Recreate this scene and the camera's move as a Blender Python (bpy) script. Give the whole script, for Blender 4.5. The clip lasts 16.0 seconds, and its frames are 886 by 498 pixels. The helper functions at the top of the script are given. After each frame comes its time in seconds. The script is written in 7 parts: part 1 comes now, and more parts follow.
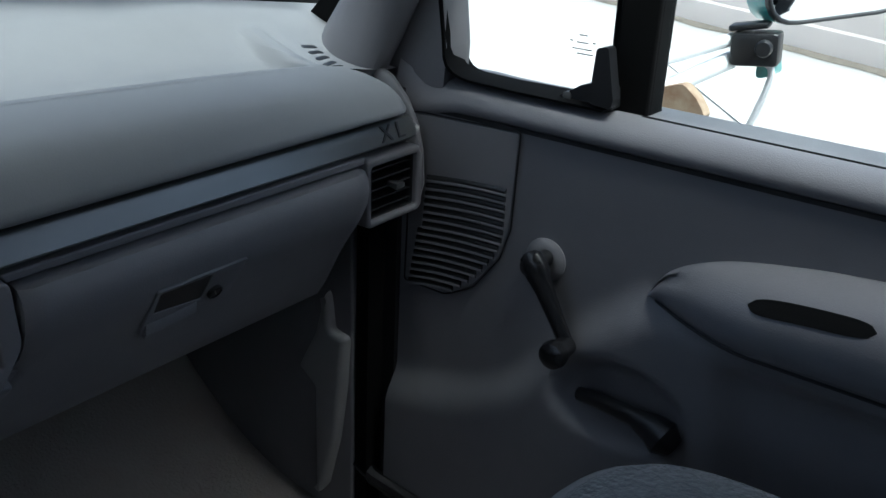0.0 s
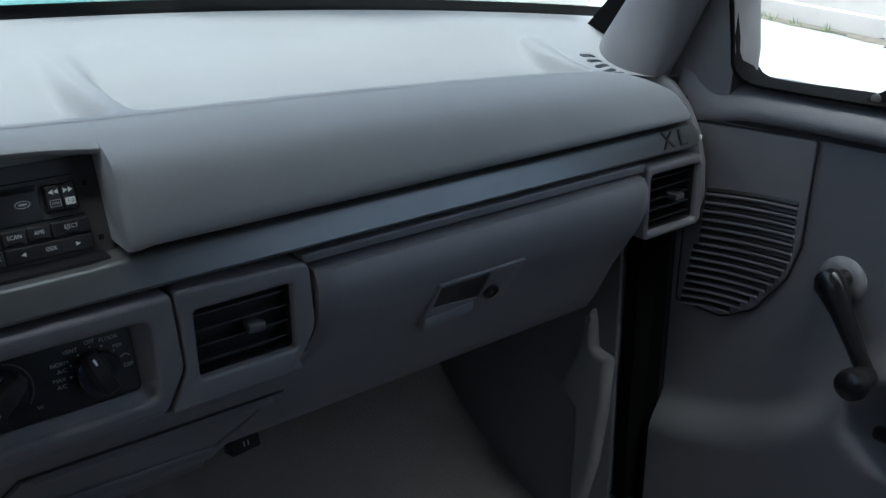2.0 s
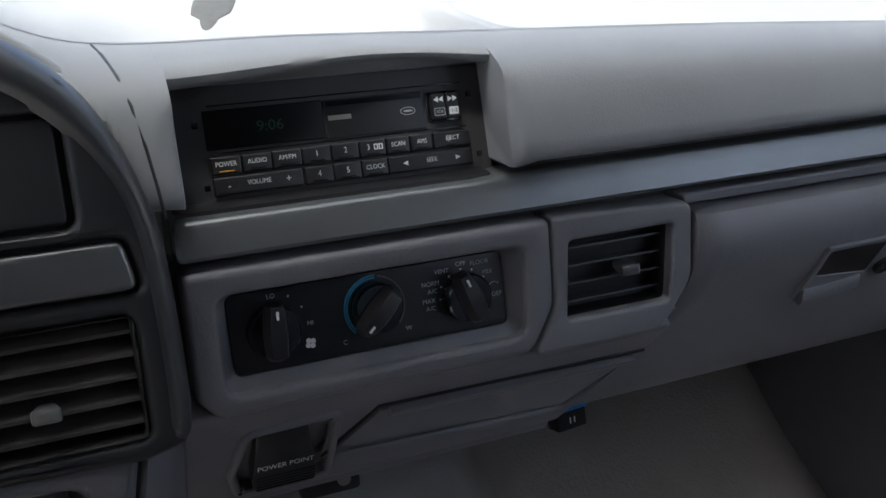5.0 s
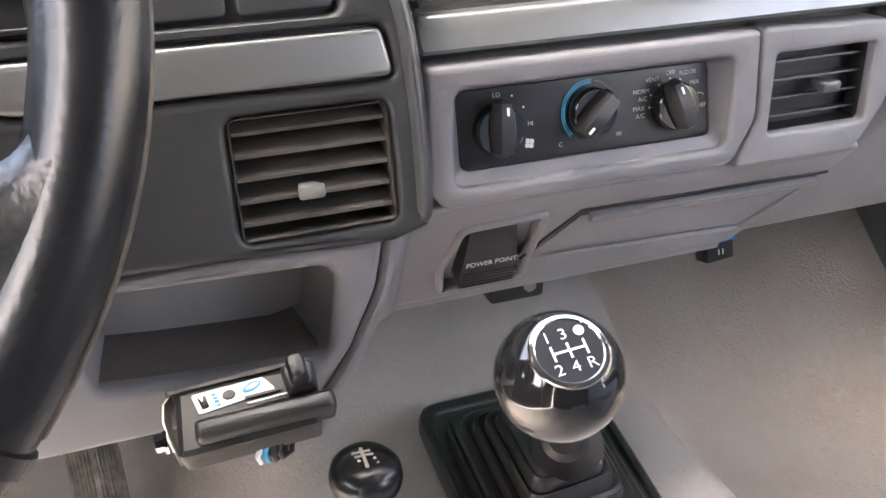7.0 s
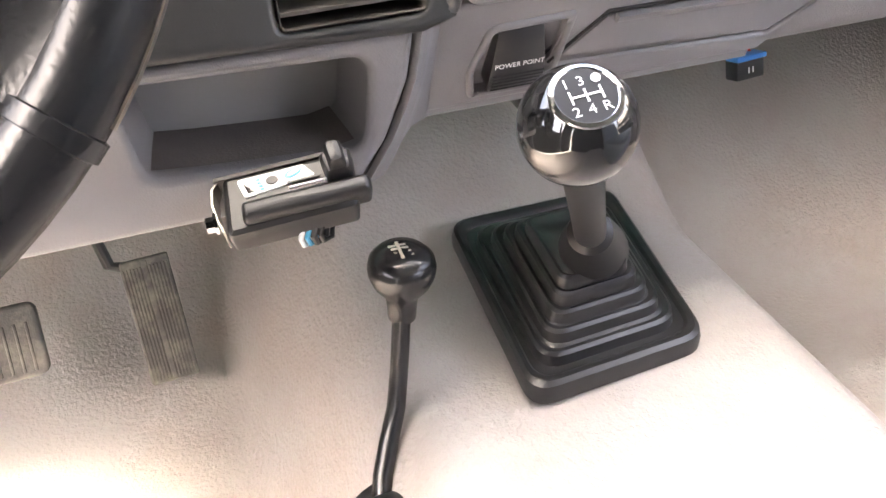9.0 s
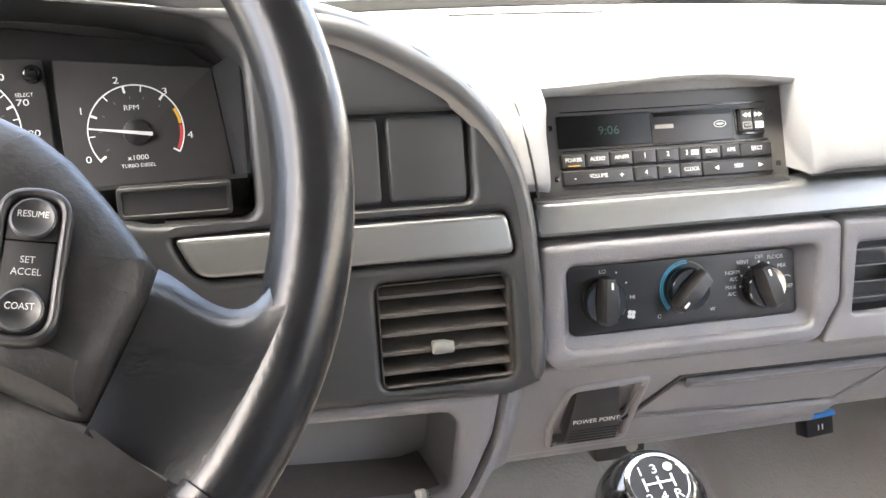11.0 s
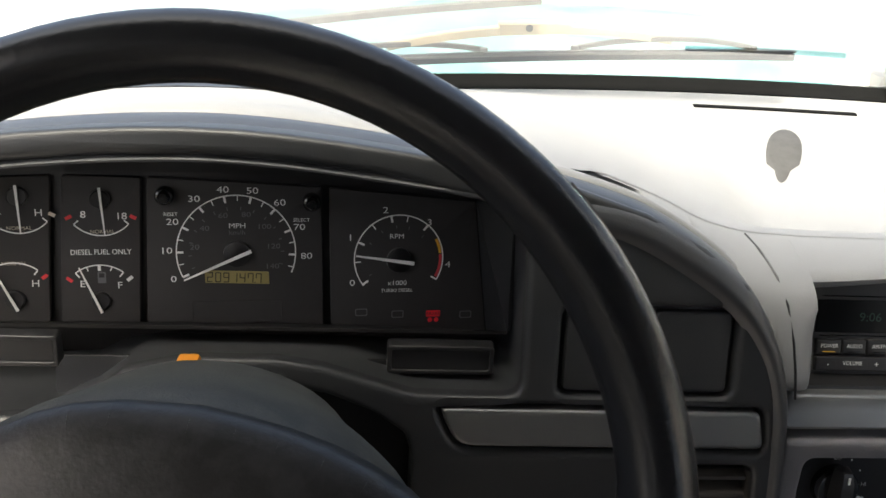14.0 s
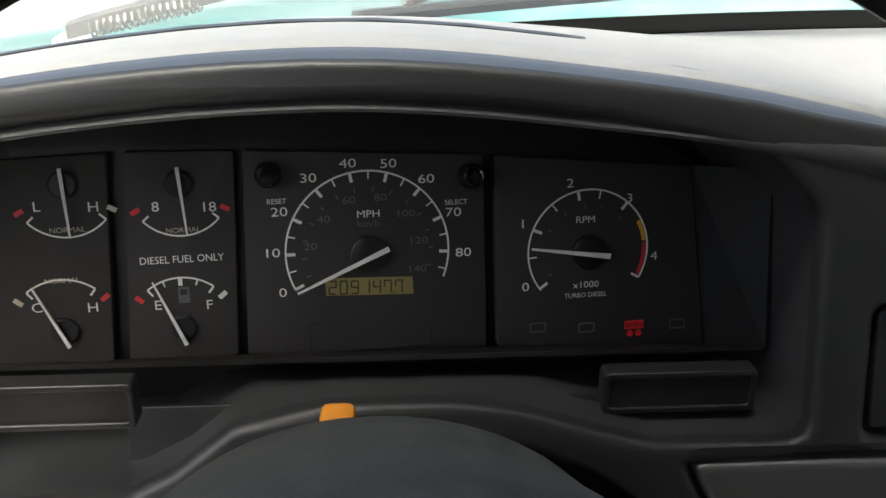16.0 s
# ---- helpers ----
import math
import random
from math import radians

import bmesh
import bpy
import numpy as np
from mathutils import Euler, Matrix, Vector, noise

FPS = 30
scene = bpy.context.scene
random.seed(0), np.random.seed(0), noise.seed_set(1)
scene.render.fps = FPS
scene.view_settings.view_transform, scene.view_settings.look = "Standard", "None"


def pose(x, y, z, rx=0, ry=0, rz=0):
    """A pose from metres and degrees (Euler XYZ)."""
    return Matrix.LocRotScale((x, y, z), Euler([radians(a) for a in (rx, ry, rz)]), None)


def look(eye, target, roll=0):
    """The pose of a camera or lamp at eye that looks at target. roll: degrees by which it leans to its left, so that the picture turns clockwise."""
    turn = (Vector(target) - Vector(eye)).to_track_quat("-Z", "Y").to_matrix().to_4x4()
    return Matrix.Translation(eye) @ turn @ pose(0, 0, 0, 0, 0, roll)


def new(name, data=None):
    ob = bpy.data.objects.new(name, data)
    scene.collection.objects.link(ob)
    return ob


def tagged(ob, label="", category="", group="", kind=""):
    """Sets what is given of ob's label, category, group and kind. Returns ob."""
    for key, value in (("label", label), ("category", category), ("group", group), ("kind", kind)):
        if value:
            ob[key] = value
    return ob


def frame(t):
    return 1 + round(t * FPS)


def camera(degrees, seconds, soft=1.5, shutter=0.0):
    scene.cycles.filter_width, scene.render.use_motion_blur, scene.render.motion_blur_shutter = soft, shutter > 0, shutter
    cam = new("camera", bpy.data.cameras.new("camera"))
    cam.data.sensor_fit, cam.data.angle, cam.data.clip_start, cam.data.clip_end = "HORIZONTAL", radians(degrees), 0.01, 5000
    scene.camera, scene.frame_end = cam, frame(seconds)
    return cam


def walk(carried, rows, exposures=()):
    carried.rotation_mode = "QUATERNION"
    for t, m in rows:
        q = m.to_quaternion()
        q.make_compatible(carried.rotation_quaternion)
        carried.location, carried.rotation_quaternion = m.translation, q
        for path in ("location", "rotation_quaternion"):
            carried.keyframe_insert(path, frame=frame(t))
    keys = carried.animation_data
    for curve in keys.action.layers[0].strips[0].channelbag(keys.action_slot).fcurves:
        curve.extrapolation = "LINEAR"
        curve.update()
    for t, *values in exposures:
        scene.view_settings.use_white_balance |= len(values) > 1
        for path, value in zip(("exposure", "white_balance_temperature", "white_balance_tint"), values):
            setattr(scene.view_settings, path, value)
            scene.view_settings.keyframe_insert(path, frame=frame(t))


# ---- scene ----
cam = camera(51.5, 16.0)
PATH = [
    (0, (-0.103, -0.637, 0.828), (1.381, 0.443, 0.033), 2.9),
    (0.5, (-0.122, -0.639, 0.832), (1.217, 0.64, 0.076), 1.6),
    (1, (-0.138, -0.635, 0.836), (1.172, 0.696, 0.121), 0.4),
    (1.5, (-0.147, -0.634, 0.828), (1.081, 0.769, 0.107), -0.8),
    (2, (-0.125, -0.6, 0.778), (1.032, 0.869, 0.068), -0.6),
    (2.5, (-0.099, -0.566, 0.733), (1.029, 0.956, 0.094), -0.8),
    (3, (-0.088, -0.541, 0.69), (0.934, 1.082, 0.125), -0.8),
    (3.5, (-0.107, -0.527, 0.689), (0.832, 1.128, 0.073), -0.4),
    (4, (-0.135, -0.514, 0.685), (0.735, 1.19, 0.104), -0.7),
    (4.2, (-0.141, -0.511, 0.685), (0.671, 1.218, 0.095), -0.4),
    (6.3, (-0.281, -0.51, 0.672), (0.361, 1.268, 0.019), -4.2),
    (6.5, (-0.289, -0.511, 0.664), (0.336, 1.255, -0.037), -4.2),
    (7, (-0.305, -0.506, 0.65), (0.287, 1.202, -0.207), -1.7),
    (7.5, (-0.315, -0.505, 0.626), (0.211, 1.166, -0.338), -2.7),
    (8, (-0.315, -0.518, 0.609), (0.133, 1.095, -0.485), -4.4),
    (8.2, (-0.316, -0.527, 0.601), (0.111, 1.062, -0.536), -4.9),
    (10.3, (-0.322, -0.593, 0.66), (0.207, 1.193, -0.068), -1.9),
    (10.5, (-0.327, -0.599, 0.658), (0.177, 1.232, 0.031), -2.4),
    (11, (-0.337, -0.589, 0.674), (0.079, 1.304, 0.18), -1.9),
    (11.5, (-0.354, -0.567, 0.685), (-0.003, 1.335, 0.174), -2.2),
    (12, (-0.358, -0.545, 0.694), (-0.069, 1.343, 0.101), -2.1),
    (12.5, (-0.369, -0.535, 0.762), (-0.136, 1.294, -0.014), -0.7),
    (13, (-0.384, -0.533, 0.835), (-0.216, 1.264, -0.026), 2.3),
    (13.5, (-0.398, -0.53, 0.859), (-0.216, 1.304, 0.081), 3.1),
    (14, (-0.432, -0.521, 0.863), (-0.26, 1.322, 0.106), 3.6),
    (14.5, (-0.454, -0.504, 0.86), (-0.42, 1.329, 0.06), 2.7),
    (15, (-0.491, -0.458, 0.839), (-0.388, 1.361, 0.014), 2.5),
    (15.5, (-0.507, -0.395, 0.805), (-0.475, 1.503, 0.176), 2.2),
    (16, (-0.511, -0.346, 0.779), (-0.392, 1.509, 0.042), 0.3),
]
EXPOSURES = [(0.0, 1.2, 5420, -3), (1.5, 1.4, 5420, -3), (2.5, 1.75, 5420, -3), (3.0, 2.05, 5420, -3), (3.5, 2.3, 5420, -2), (4.2, 2.3, 5620, 1), (6.3, 3.3, 6650, 7.5), (6.6, 3.95, 6750, 8.5), (7.1, 5.25, 7050, 10), (7.6, 5.45, 7600, 11), (8.2, 5.4, 7500, 11), (10.4, 5.65, 7150, 7), (11.0, 5.42, 7200, 6), (11.5, 4.75, 6800, 5), (12.6, 4.55, 6800, 5), (13.0, 4.35, 6800, 4), (13.6, 3.25, 6950, 4), (14.5, 1.95, 6850, 4), (15.2, 1.82, 6850, 3), (16.0, 2.2, 6650, 2)]
walk(cam, [(t, look(eye, target, roll)) for t, eye, target, roll in PATH], EXPOSURES)

from mathutils.geometry import tessellate_polygon

# ---- world, sun, exposure ----
SUN_DIR = Vector((0.20, 0.37, -0.91)).normalized()      # the way the sunlight travels
world = bpy.data.worlds.new("sky")
scene.world = world
world.use_nodes = True
wn = world.node_tree.nodes
sky = wn.new("ShaderNodeTexSky")
sky.sky_type, sky.sun_disc = "NISHITA", False
sky.sun_elevation = math.asin(-SUN_DIR.z)
sky.sun_rotation = math.atan2(-SUN_DIR.x, -SUN_DIR.y)
sky.air_density, sky.dust_density, sky.ozone_density = 0.5, 7.0, 0.6
wn["Background"].inputs[1].default_value = 0.15
world.node_tree.links.new(sky.outputs[0], wn["Background"].inputs[0])
sun = new("sun", bpy.data.lights.new("sun", "SUN"))
sun.data.energy, sun.data.angle, sun.data.color = 1.7, radians(26), (1.0, 0.96, 0.91)
sun.matrix_world = look((0, 0, 5), Vector((0, 0, 5)) + SUN_DIR)


# ---- materials ----
def material(name, color, rough=0.5, metal=0.0, grain=0.0, grain_size=0.002, blotch=0.0, blotch_size=0.12, coat=0.0, emit=0.0, spec=0.5, tint=None, sheen=0.0):
    """A surface with fine relief (grain) and broad uneven wear (blotch)."""
    m = bpy.data.materials.new(name)
    m.use_nodes = True
    nt = m.node_tree
    b = nt.nodes["Principled BSDF"]
    b.inputs["Base Color"].default_value = (*color, 1)
    b.inputs["Roughness"].default_value = rough
    b.inputs["Metallic"].default_value = metal
    b.inputs["Coat Weight"].default_value = coat
    b.inputs["Coat Roughness"].default_value = 0.08
    b.inputs["Specular IOR Level"].default_value = spec
    b.inputs["Sheen Weight"].default_value = sheen
    co = nt.nodes.new("ShaderNodeTexCoord")
    if emit:
        b.inputs["Emission Color"].default_value = (*color, 1)
        b.inputs["Emission Strength"].default_value = emit
    if grain:
        n = nt.nodes.new("ShaderNodeTexNoise")
        n.inputs["Scale"].default_value = 1 / grain_size
        n.inputs["Detail"].default_value = 3
        bp = nt.nodes.new("ShaderNodeBump")
        bp.inputs["Strength"].default_value = grain
        bp.inputs["Distance"].default_value = grain_size * 0.5
        nt.links.new(co.outputs["Object"], n.inputs["Vector"])
        nt.links.new(n.outputs["Fac"], bp.inputs["Height"])
        nt.links.new(bp.outputs["Normal"], b.inputs["Normal"])
    if blotch:
        n2 = nt.nodes.new("ShaderNodeTexNoise")
        n2.inputs["Scale"].default_value = 1 / blotch_size
        n2.inputs["Detail"].default_value = 6
        n2.inputs["Roughness"].default_value = 0.65
        nt.links.new(co.outputs["Object"], n2.inputs["Vector"])
        mix = nt.nodes.new("ShaderNodeMix")
        mix.data_type = "RGBA"
        other = tint or [c * 0.72 for c in color]
        mix.inputs["A"].default_value = (*color, 1)
        mix.inputs["B"].default_value = (*other, 1)
        mr = nt.nodes.new("ShaderNodeMapRange")
        mr.inputs["From Min"].default_value, mr.inputs["From Max"].default_value = 0.42, 0.68
        mr.inputs["To Min"].default_value, mr.inputs["To Max"].default_value = 0.0, blotch
        nt.links.new(n2.outputs["Fac"], mr.inputs["Value"])
        nt.links.new(mr.outputs["Result"], mix.inputs["Factor"])
        nt.links.new(mix.outputs["Result"], b.inputs["Base Color"])
        rr = nt.nodes.new("ShaderNodeMapRange")
        rr.inputs["To Min"].default_value, rr.inputs["To Max"].default_value = rough - 0.06, min(1.0, rough + 0.1)
        nt.links.new(n2.outputs["Fac"], rr.inputs["Value"])
        nt.links.new(rr.outputs["Result"], b.inputs["Roughness"])
    return m


def glass_material(name, tint=(1, 1, 1), gloss=0.6):
    m = bpy.data.materials.new(name)
    m.use_nodes = True
    nt = m.node_tree
    out = nt.nodes["Material Output"]
    nt.nodes.remove(nt.nodes["Principled BSDF"])
    t = nt.nodes.new("ShaderNodeBsdfTransparent")
    t.inputs[0].default_value = (*tint, 1)
    g = nt.nodes.new("ShaderNodeBsdfGlossy")
    g.inputs["Roughness"].default_value = 0.02
    fr = nt.nodes.new("ShaderNodeFresnel")
    fr.inputs["IOR"].default_value = 1.45
    ml = nt.nodes.new("ShaderNodeMath")
    ml.operation = "MULTIPLY"
    ml.inputs[1].default_value = gloss
    mx = nt.nodes.new("ShaderNodeMixShader")
    nt.links.new(fr.outputs[0], ml.inputs[0])
    nt.links.new(ml.outputs[0], mx.inputs[0])
    nt.links.new(t.outputs[0], mx.inputs[1])
    nt.links.new(g.outputs[0], mx.inputs[2])
    nt.links.new(mx.outputs[0], out.inputs[0])
    return m


GREY = material("grey_plastic", (0.170, 0.167, 0.176), 0.47, grain=0.4, grain_size=0.0016, blotch=0.25, blotch_size=0.09)
PAD = material("pad_vinyl", (0.245, 0.247, 0.25), 0.55, spec=0.35, grain=0.16, grain_size=0.0016, blotch=0.2, blotch_size=0.15)
STRIP = material("strip_paint", (0.165, 0.170, 0.168), 0.30, metal=0.6, grain=0.15, grain_size=0.0008, blotch=0.2, blotch_size=0.06)
DARK = material("charcoal_plastic", (0.0235, 0.0252, 0.0268), 0.35, grain=0.22, grain_size=0.001, blotch=0.3, blotch_size=0.08, tint=(0.030, 0.0285, 0.0262), spec=0.4)
BLACK = material("black_plastic", (0.012, 0.012, 0.013), 0.4, grain=0.15, grain_size=0.001)
GLOSS = material("glossy_black", (0.01, 0.01, 0.01), 0.08, coat=0.6)
GAUGE = material("gauge_face", (0.038, 0.0365, 0.036), 0.6, blotch=0.2, blotch_size=0.03, spec=0.3)
DISPLAY = material("display_window", (0.008, 0.008, 0.008), 0.3, spec=0.15)
CUBBYDARK = material("cubby_floor_dark", (0.085, 0.075, 0.07), 0.7, grain=0.3, grain_size=0.002, blotch=0.4, blotch_size=0.03)
DARKMARK = material("dark_mark_grey", (0.052, 0.051, 0.049), 0.6, blotch=0.6, blotch_size=0.012)
PRINT = material("white_print", (0.78, 0.78, 0.76), 0.6)
SOFTPRINT = material("worn_white_print", (0.42, 0.42, 0.41), 0.6)
HEATPRINT = material("heater_print", (0.6, 0.6, 0.59), 0.6)
DIM = material("dim_print", (0.11, 0.11, 0.115), 0.6)
REDP = material("red_print", (0.6, 0.04, 0.05), 0.5)
AMBER = material("amber_print", (0.75, 0.42, 0.03), 0.5)
BLUEP = material("blue_print", (0.05, 0.3, 0.5), 0.5)
VINYL = material("floor_vinyl", (0.335, 0.310, 0.297), 0.5, grain=0.8, grain_size=0.0048, blotch=0.6, blotch_size=0.14, tint=(0.30, 0.25, 0.22))
RUBBER = material("black_rubber", (0.014, 0.014, 0.015), 0.36, grain=0.2, grain_size=0.0015)
LEATHER = material("wheel_leather", (0.0100, 0.0105, 0.0115), 0.27, spec=0.40, grain=0.14, grain_size=0.0024)
HUBSKIN = material("hub_skin", (0.0138, 0.0134, 0.0132), 0.42, spec=0.26, grain=0.2, grain_size=0.0022, blotch=0.8, blotch_size=0.014, tint=(0.030, 0.0295, 0.0300))
DUSTY = material("dusty_plastic", (0.034, 0.030, 0.025), 0.6, grain=0.3, grain_size=0.0015, blotch=0.9, blotch_size=0.02, tint=(0.018, 0.017, 0.016))
SATIN = material("satin_black", (0.012, 0.012, 0.013), 0.24, grain=0.08, grain_size=0.001)
DARKCHROME = material("dark_chrome", (0.38, 0.38, 0.38), 0.12, metal=1.0)
WIPERM = material("weathered_steel", (0.06, 0.058, 0.055), 0.5, blotch=0.6, blotch_size=0.03, tint=(0.16, 0.15, 0.13))
TANM = material("tan_clip", (0.62, 0.5, 0.32), 0.6, blotch=0.4, blotch_size=0.02)
WORN = material("worn_brown_edge", (0.085, 0.065, 0.045), 0.5, grain=0.3, grain_size=0.002, blotch=0.9, blotch_size=0.012, tint=(0.015, 0.014, 0.014))
TAB = material("vent_tab", (0.13, 0.13, 0.12), 0.5)
TABD = material("dark_vent_tab", (0.07, 0.07, 0.072), 0.5)
SLAT = material("vent_slat", (0.016, 0.0165, 0.018), 0.4)
CHROME = material("chrome", (0.7, 0.7, 0.7), 0.12, metal=1.0)
STEEL = material("dull_steel", (0.3, 0.29, 0.27), 0.4, metal=1.0)
TEAL = material("teal_paint", (0.05, 0.34, 0.32), 0.3, coat=0.6, blotch=0.85, blotch_size=0.35, tint=(0.5, 0.6, 0.58))
CONCRETE = material("concrete", (0.46, 0.445, 0.42), 0.85, grain=0.4, grain_size=0.02, blotch=0.45, blotch_size=1.2, tint=(0.40, 0.39, 0.36))
PAINTW = material("line_paint", (0.72, 0.72, 0.7), 0.7, blotch=0.5, blotch_size=0.1, tint=(0.5, 0.5, 0.48))
STUCCO = material("stucco", (0.64, 0.58, 0.53), 0.9, grain=0.5, grain_size=0.01, blotch=0.3, blotch_size=0.7)
DIRT = material("dirt", (0.22, 0.19, 0.15), 0.95, grain=0.8, grain_size=0.03, blotch=0.6, blotch_size=0.2)
WEED = material("weed_leaf", (0.09, 0.13, 0.04), 0.7)
# for unseen cab sides, dark so that they soak up bounced light
DARKLINING = material("light_absorbing_lining", (0.035, 0.036, 0.038), 0.95, grain=0.6, grain_size=0.004, blotch=0.4, blotch_size=0.05)
# kick panel grey made paler to stand for sunlight on its end
KICKSUN = material("sunlit_kick_plastic", (0.30, 0.295, 0.29), 0.6, grain=0.3, grain_size=0.002)
# unseen ceiling, darkened to cut the light inside the cab
LINER = material("headliner", (0.075, 0.075, 0.075), 0.9, grain=0.4, grain_size=0.003)
FABRIC = material("seat_cloth", (0.055, 0.065, 0.075), 0.85, grain=1.0, grain_size=0.006, blotch=0.7, blotch_size=0.012, tint=(0.13, 0.145, 0.155), sheen=0.3)
SEATV = material("seat_vinyl", (0.2, 0.21, 0.22), 0.5, grain=0.4, grain_size=0.002)
RUST = material("rusty_paint", (0.5, 0.38, 0.26), 0.7, grain=0.4, grain_size=0.004, blotch=0.8, blotch_size=0.04, tint=(0.28, 0.12, 0.05))
WHITEM = material("white_enamel", (0.75, 0.76, 0.76), 0.3, blotch=0.2, blotch_size=0.05)
MIRROR = material("mirror_glass", (0.85, 0.87, 0.87), 0.02, metal=1.0)
GLASS = glass_material("window_glass", (0.93, 0.97, 0.96))
LCD = material("lcd_amber", (0.30, 0.25, 0.10), 0.4, blotch=0.3, blotch_size=0.01)
LCDINK = material("lcd_ink", (0.03, 0.028, 0.015), 0.5)
LEDGREEN = material("led_green", (0.01, 0.05, 0.03), 0.4, emit=0.012)
LEDRED = material("led_red", (0.4, 0.015, 0.025), 0.4, emit=0.035)
HAZARD = material("orange_button", (0.72, 0.27, 0.03), 0.35)
BLUEC = material("blue_plastic", (0.02, 0.2, 0.6), 0.4)
EMBLEM = material("blue_enamel", (0.02, 0.07, 0.32), 0.25, coat=0.5)
LABEL = material("white_label", (0.72, 0.73, 0.74), 0.5)
SEAL = material("seal_rubber", (0.005, 0.005, 0.005), 0.85, spec=0.1)
HOOD = material("hood_plastic", (0.033, 0.035, 0.038), 0.34, grain=0.2, grain_size=0.001, blotch=0.3, blotch_size=0.08, tint=(0.041, 0.041, 0.041), spec=0.6)
SHROUD = material("dusty_shroud", (0.047, 0.048, 0.042), 0.55, grain=0.3, grain_size=0.0018, blotch=0.9, blotch_size=0.012, tint=(0.078, 0.078, 0.066), spec=0.22)
DUSTPRINT = material("worn_print", (0.5, 0.45, 0.36), 0.7)


# ---- building helpers ----
def link_mesh(name, verts, faces, mat, parent=None, label="", sharp=35):
    me = bpy.data.meshes.new(name)
    me.from_pydata([tuple(v) for v in verts], [], faces)
    me.validate()
    bm = bmesh.new()
    bm.from_mesh(me)
    bmesh.ops.remove_doubles(bm, verts=bm.verts, dist=1e-6)
    bmesh.ops.recalc_face_normals(bm, faces=bm.faces)
    bm.to_mesh(me)
    bm.free()
    for p in me.polygons:
        p.use_smooth = True
    me.set_sharp_from_angle(angle=radians(sharp))
    me.materials.append(mat)
    ob = new(name, me)
    if parent:
        ob.parent = parent
        ob.matrix_parent_inverse = Matrix.Identity(4)
    if label:
        ob["label"] = label
    return ob


def thing(name, label, category, at=(0, 0, 0), group="", kind=""):
    ob = new(name)
    ob.empty_display_size = 0.02
    return tagged(ob, label, category, group, kind)


class Shape:
    """Vertices and faces gathered for one mesh."""

    def __init__(self):
        self.v, self.f = [], []

    def add(self, verts, faces):
        k = len(self.v)
        self.v += [tuple(p) for p in verts]
        self.f += [tuple(k + i for i in q) for q in faces]
        return self

    def loft(self, sections, closed=True, cap=True):
        n, k = len(sections[0]), len(sections)
        verts = [p for s in sections for p in s]
        faces = []
        for i in range(k - 1):
            for j in range(n if closed else n - 1):
                a, b = i * n + j, i * n + (j + 1) % n
                faces.append((a, b, b + n, a + n))
        if cap and closed:
            faces.append(tuple(range(n)))
            faces.append(tuple((k - 1) * n + j for j in range(n)))
        return self.add(verts, faces)

    def tube(self, pts, r, seg=10, flat=1.0):
        pts = [Vector(p) for p in pts]
        rs = r if isinstance(r, (list, tuple)) else [r] * len(pts)
        secs, side = [], None
        for i, p in enumerate(pts):
            d = (pts[min(i + 1, len(pts) - 1)] - pts[max(i - 1, 0)]).normalized()
            if side is None:
                side = d.orthogonal().normalized()
            side = (side - d * side.dot(d)).normalized()
            up = d.cross(side)
            secs.append([p + side * math.cos(a) * rs[i] + up * math.sin(a) * rs[i] * flat for a in [2 * math.pi * j / seg for j in range(seg)]])
        return self.loft(secs)

    def lathe(self, profile, m, seg=32, cap=True):
        """profile: (radius, height) from the bottom to the top, round m's z axis."""
        secs = [[m @ Vector((r * math.cos(a), r * math.sin(a), h)) for a in [2 * math.pi * j / seg for j in range(seg)]] for r, h in profile]
        return self.loft(secs, cap=cap)

    def plate(self, outer, m, depth=0.004, bevel=0.001, holes=(), hole_depth=None, steps=3):
        """A flat piece with rounded front edges; m takes (u, v, w), w = 0 at the front face."""
        loops = [list(outer)] + [list(h) for h in holes]
        front = []
        for li, lp in enumerate(loops):
            lp = ccw(lp)
            loops[li] = lp
            sign = 1 if li == 0 else -1
            d = depth if li == 0 or hole_depth is None else hole_depth
            rings = []
            for s in range(steps + 1):
                a = s / steps * math.pi / 2
                off = bevel * (1 - math.sin(a)) * sign
                rings.append([(x, y, -bevel * (1 - math.cos(a))) for x, y in inset(lp, off)])
            rings.append([(x, y, -d) for x, y in lp])
            front.append(rings[0])
            self.loft([[m @ Vector(p) for p in r] for r in rings], cap=False)
        tris = tessellate_polygon([[Vector((x, y, 0)) for x, y, _ in f] for f in front])
        flat = [p for f in front for p in f]
        self.add([m @ Vector(p) for p in flat], [tuple(t) for t in tris])
        return self

    def box(self, m, size, bevel=0.0015):
        """A box with rounded edges, of that size, centred on m's origin."""
        sx, sy, sz = size
        b = min(bevel, sx / 2.01, sy / 2.01, sz / 2.01)
        secs = []
        for z, i in ((-sz / 2, b), (-sz / 2 + b * 0.3, b * 0.3), (-sz / 2 + b, 0), (sz / 2 - b, 0), (sz / 2 - b * 0.3, b * 0.3), (sz / 2, b)):
            secs.append([m @ Vector((x, y, z)) for x, y in round_rect(-sx / 2 + i, -sy / 2 + i, sx / 2 - i, sy / 2 - i, b * 1.001, 2)])
        return self.loft(secs)

    def put(self, name, mat, parent=None, label="", sharp=35):
        return link_mesh(name, self.v, self.f, mat, parent, label, sharp)


def ccw(lp):
    area = sum(lp[i - 1][0] * lp[i][1] - lp[i][0] * lp[i - 1][1] for i in range(len(lp)))
    return lp if area > 0 else lp[::-1]


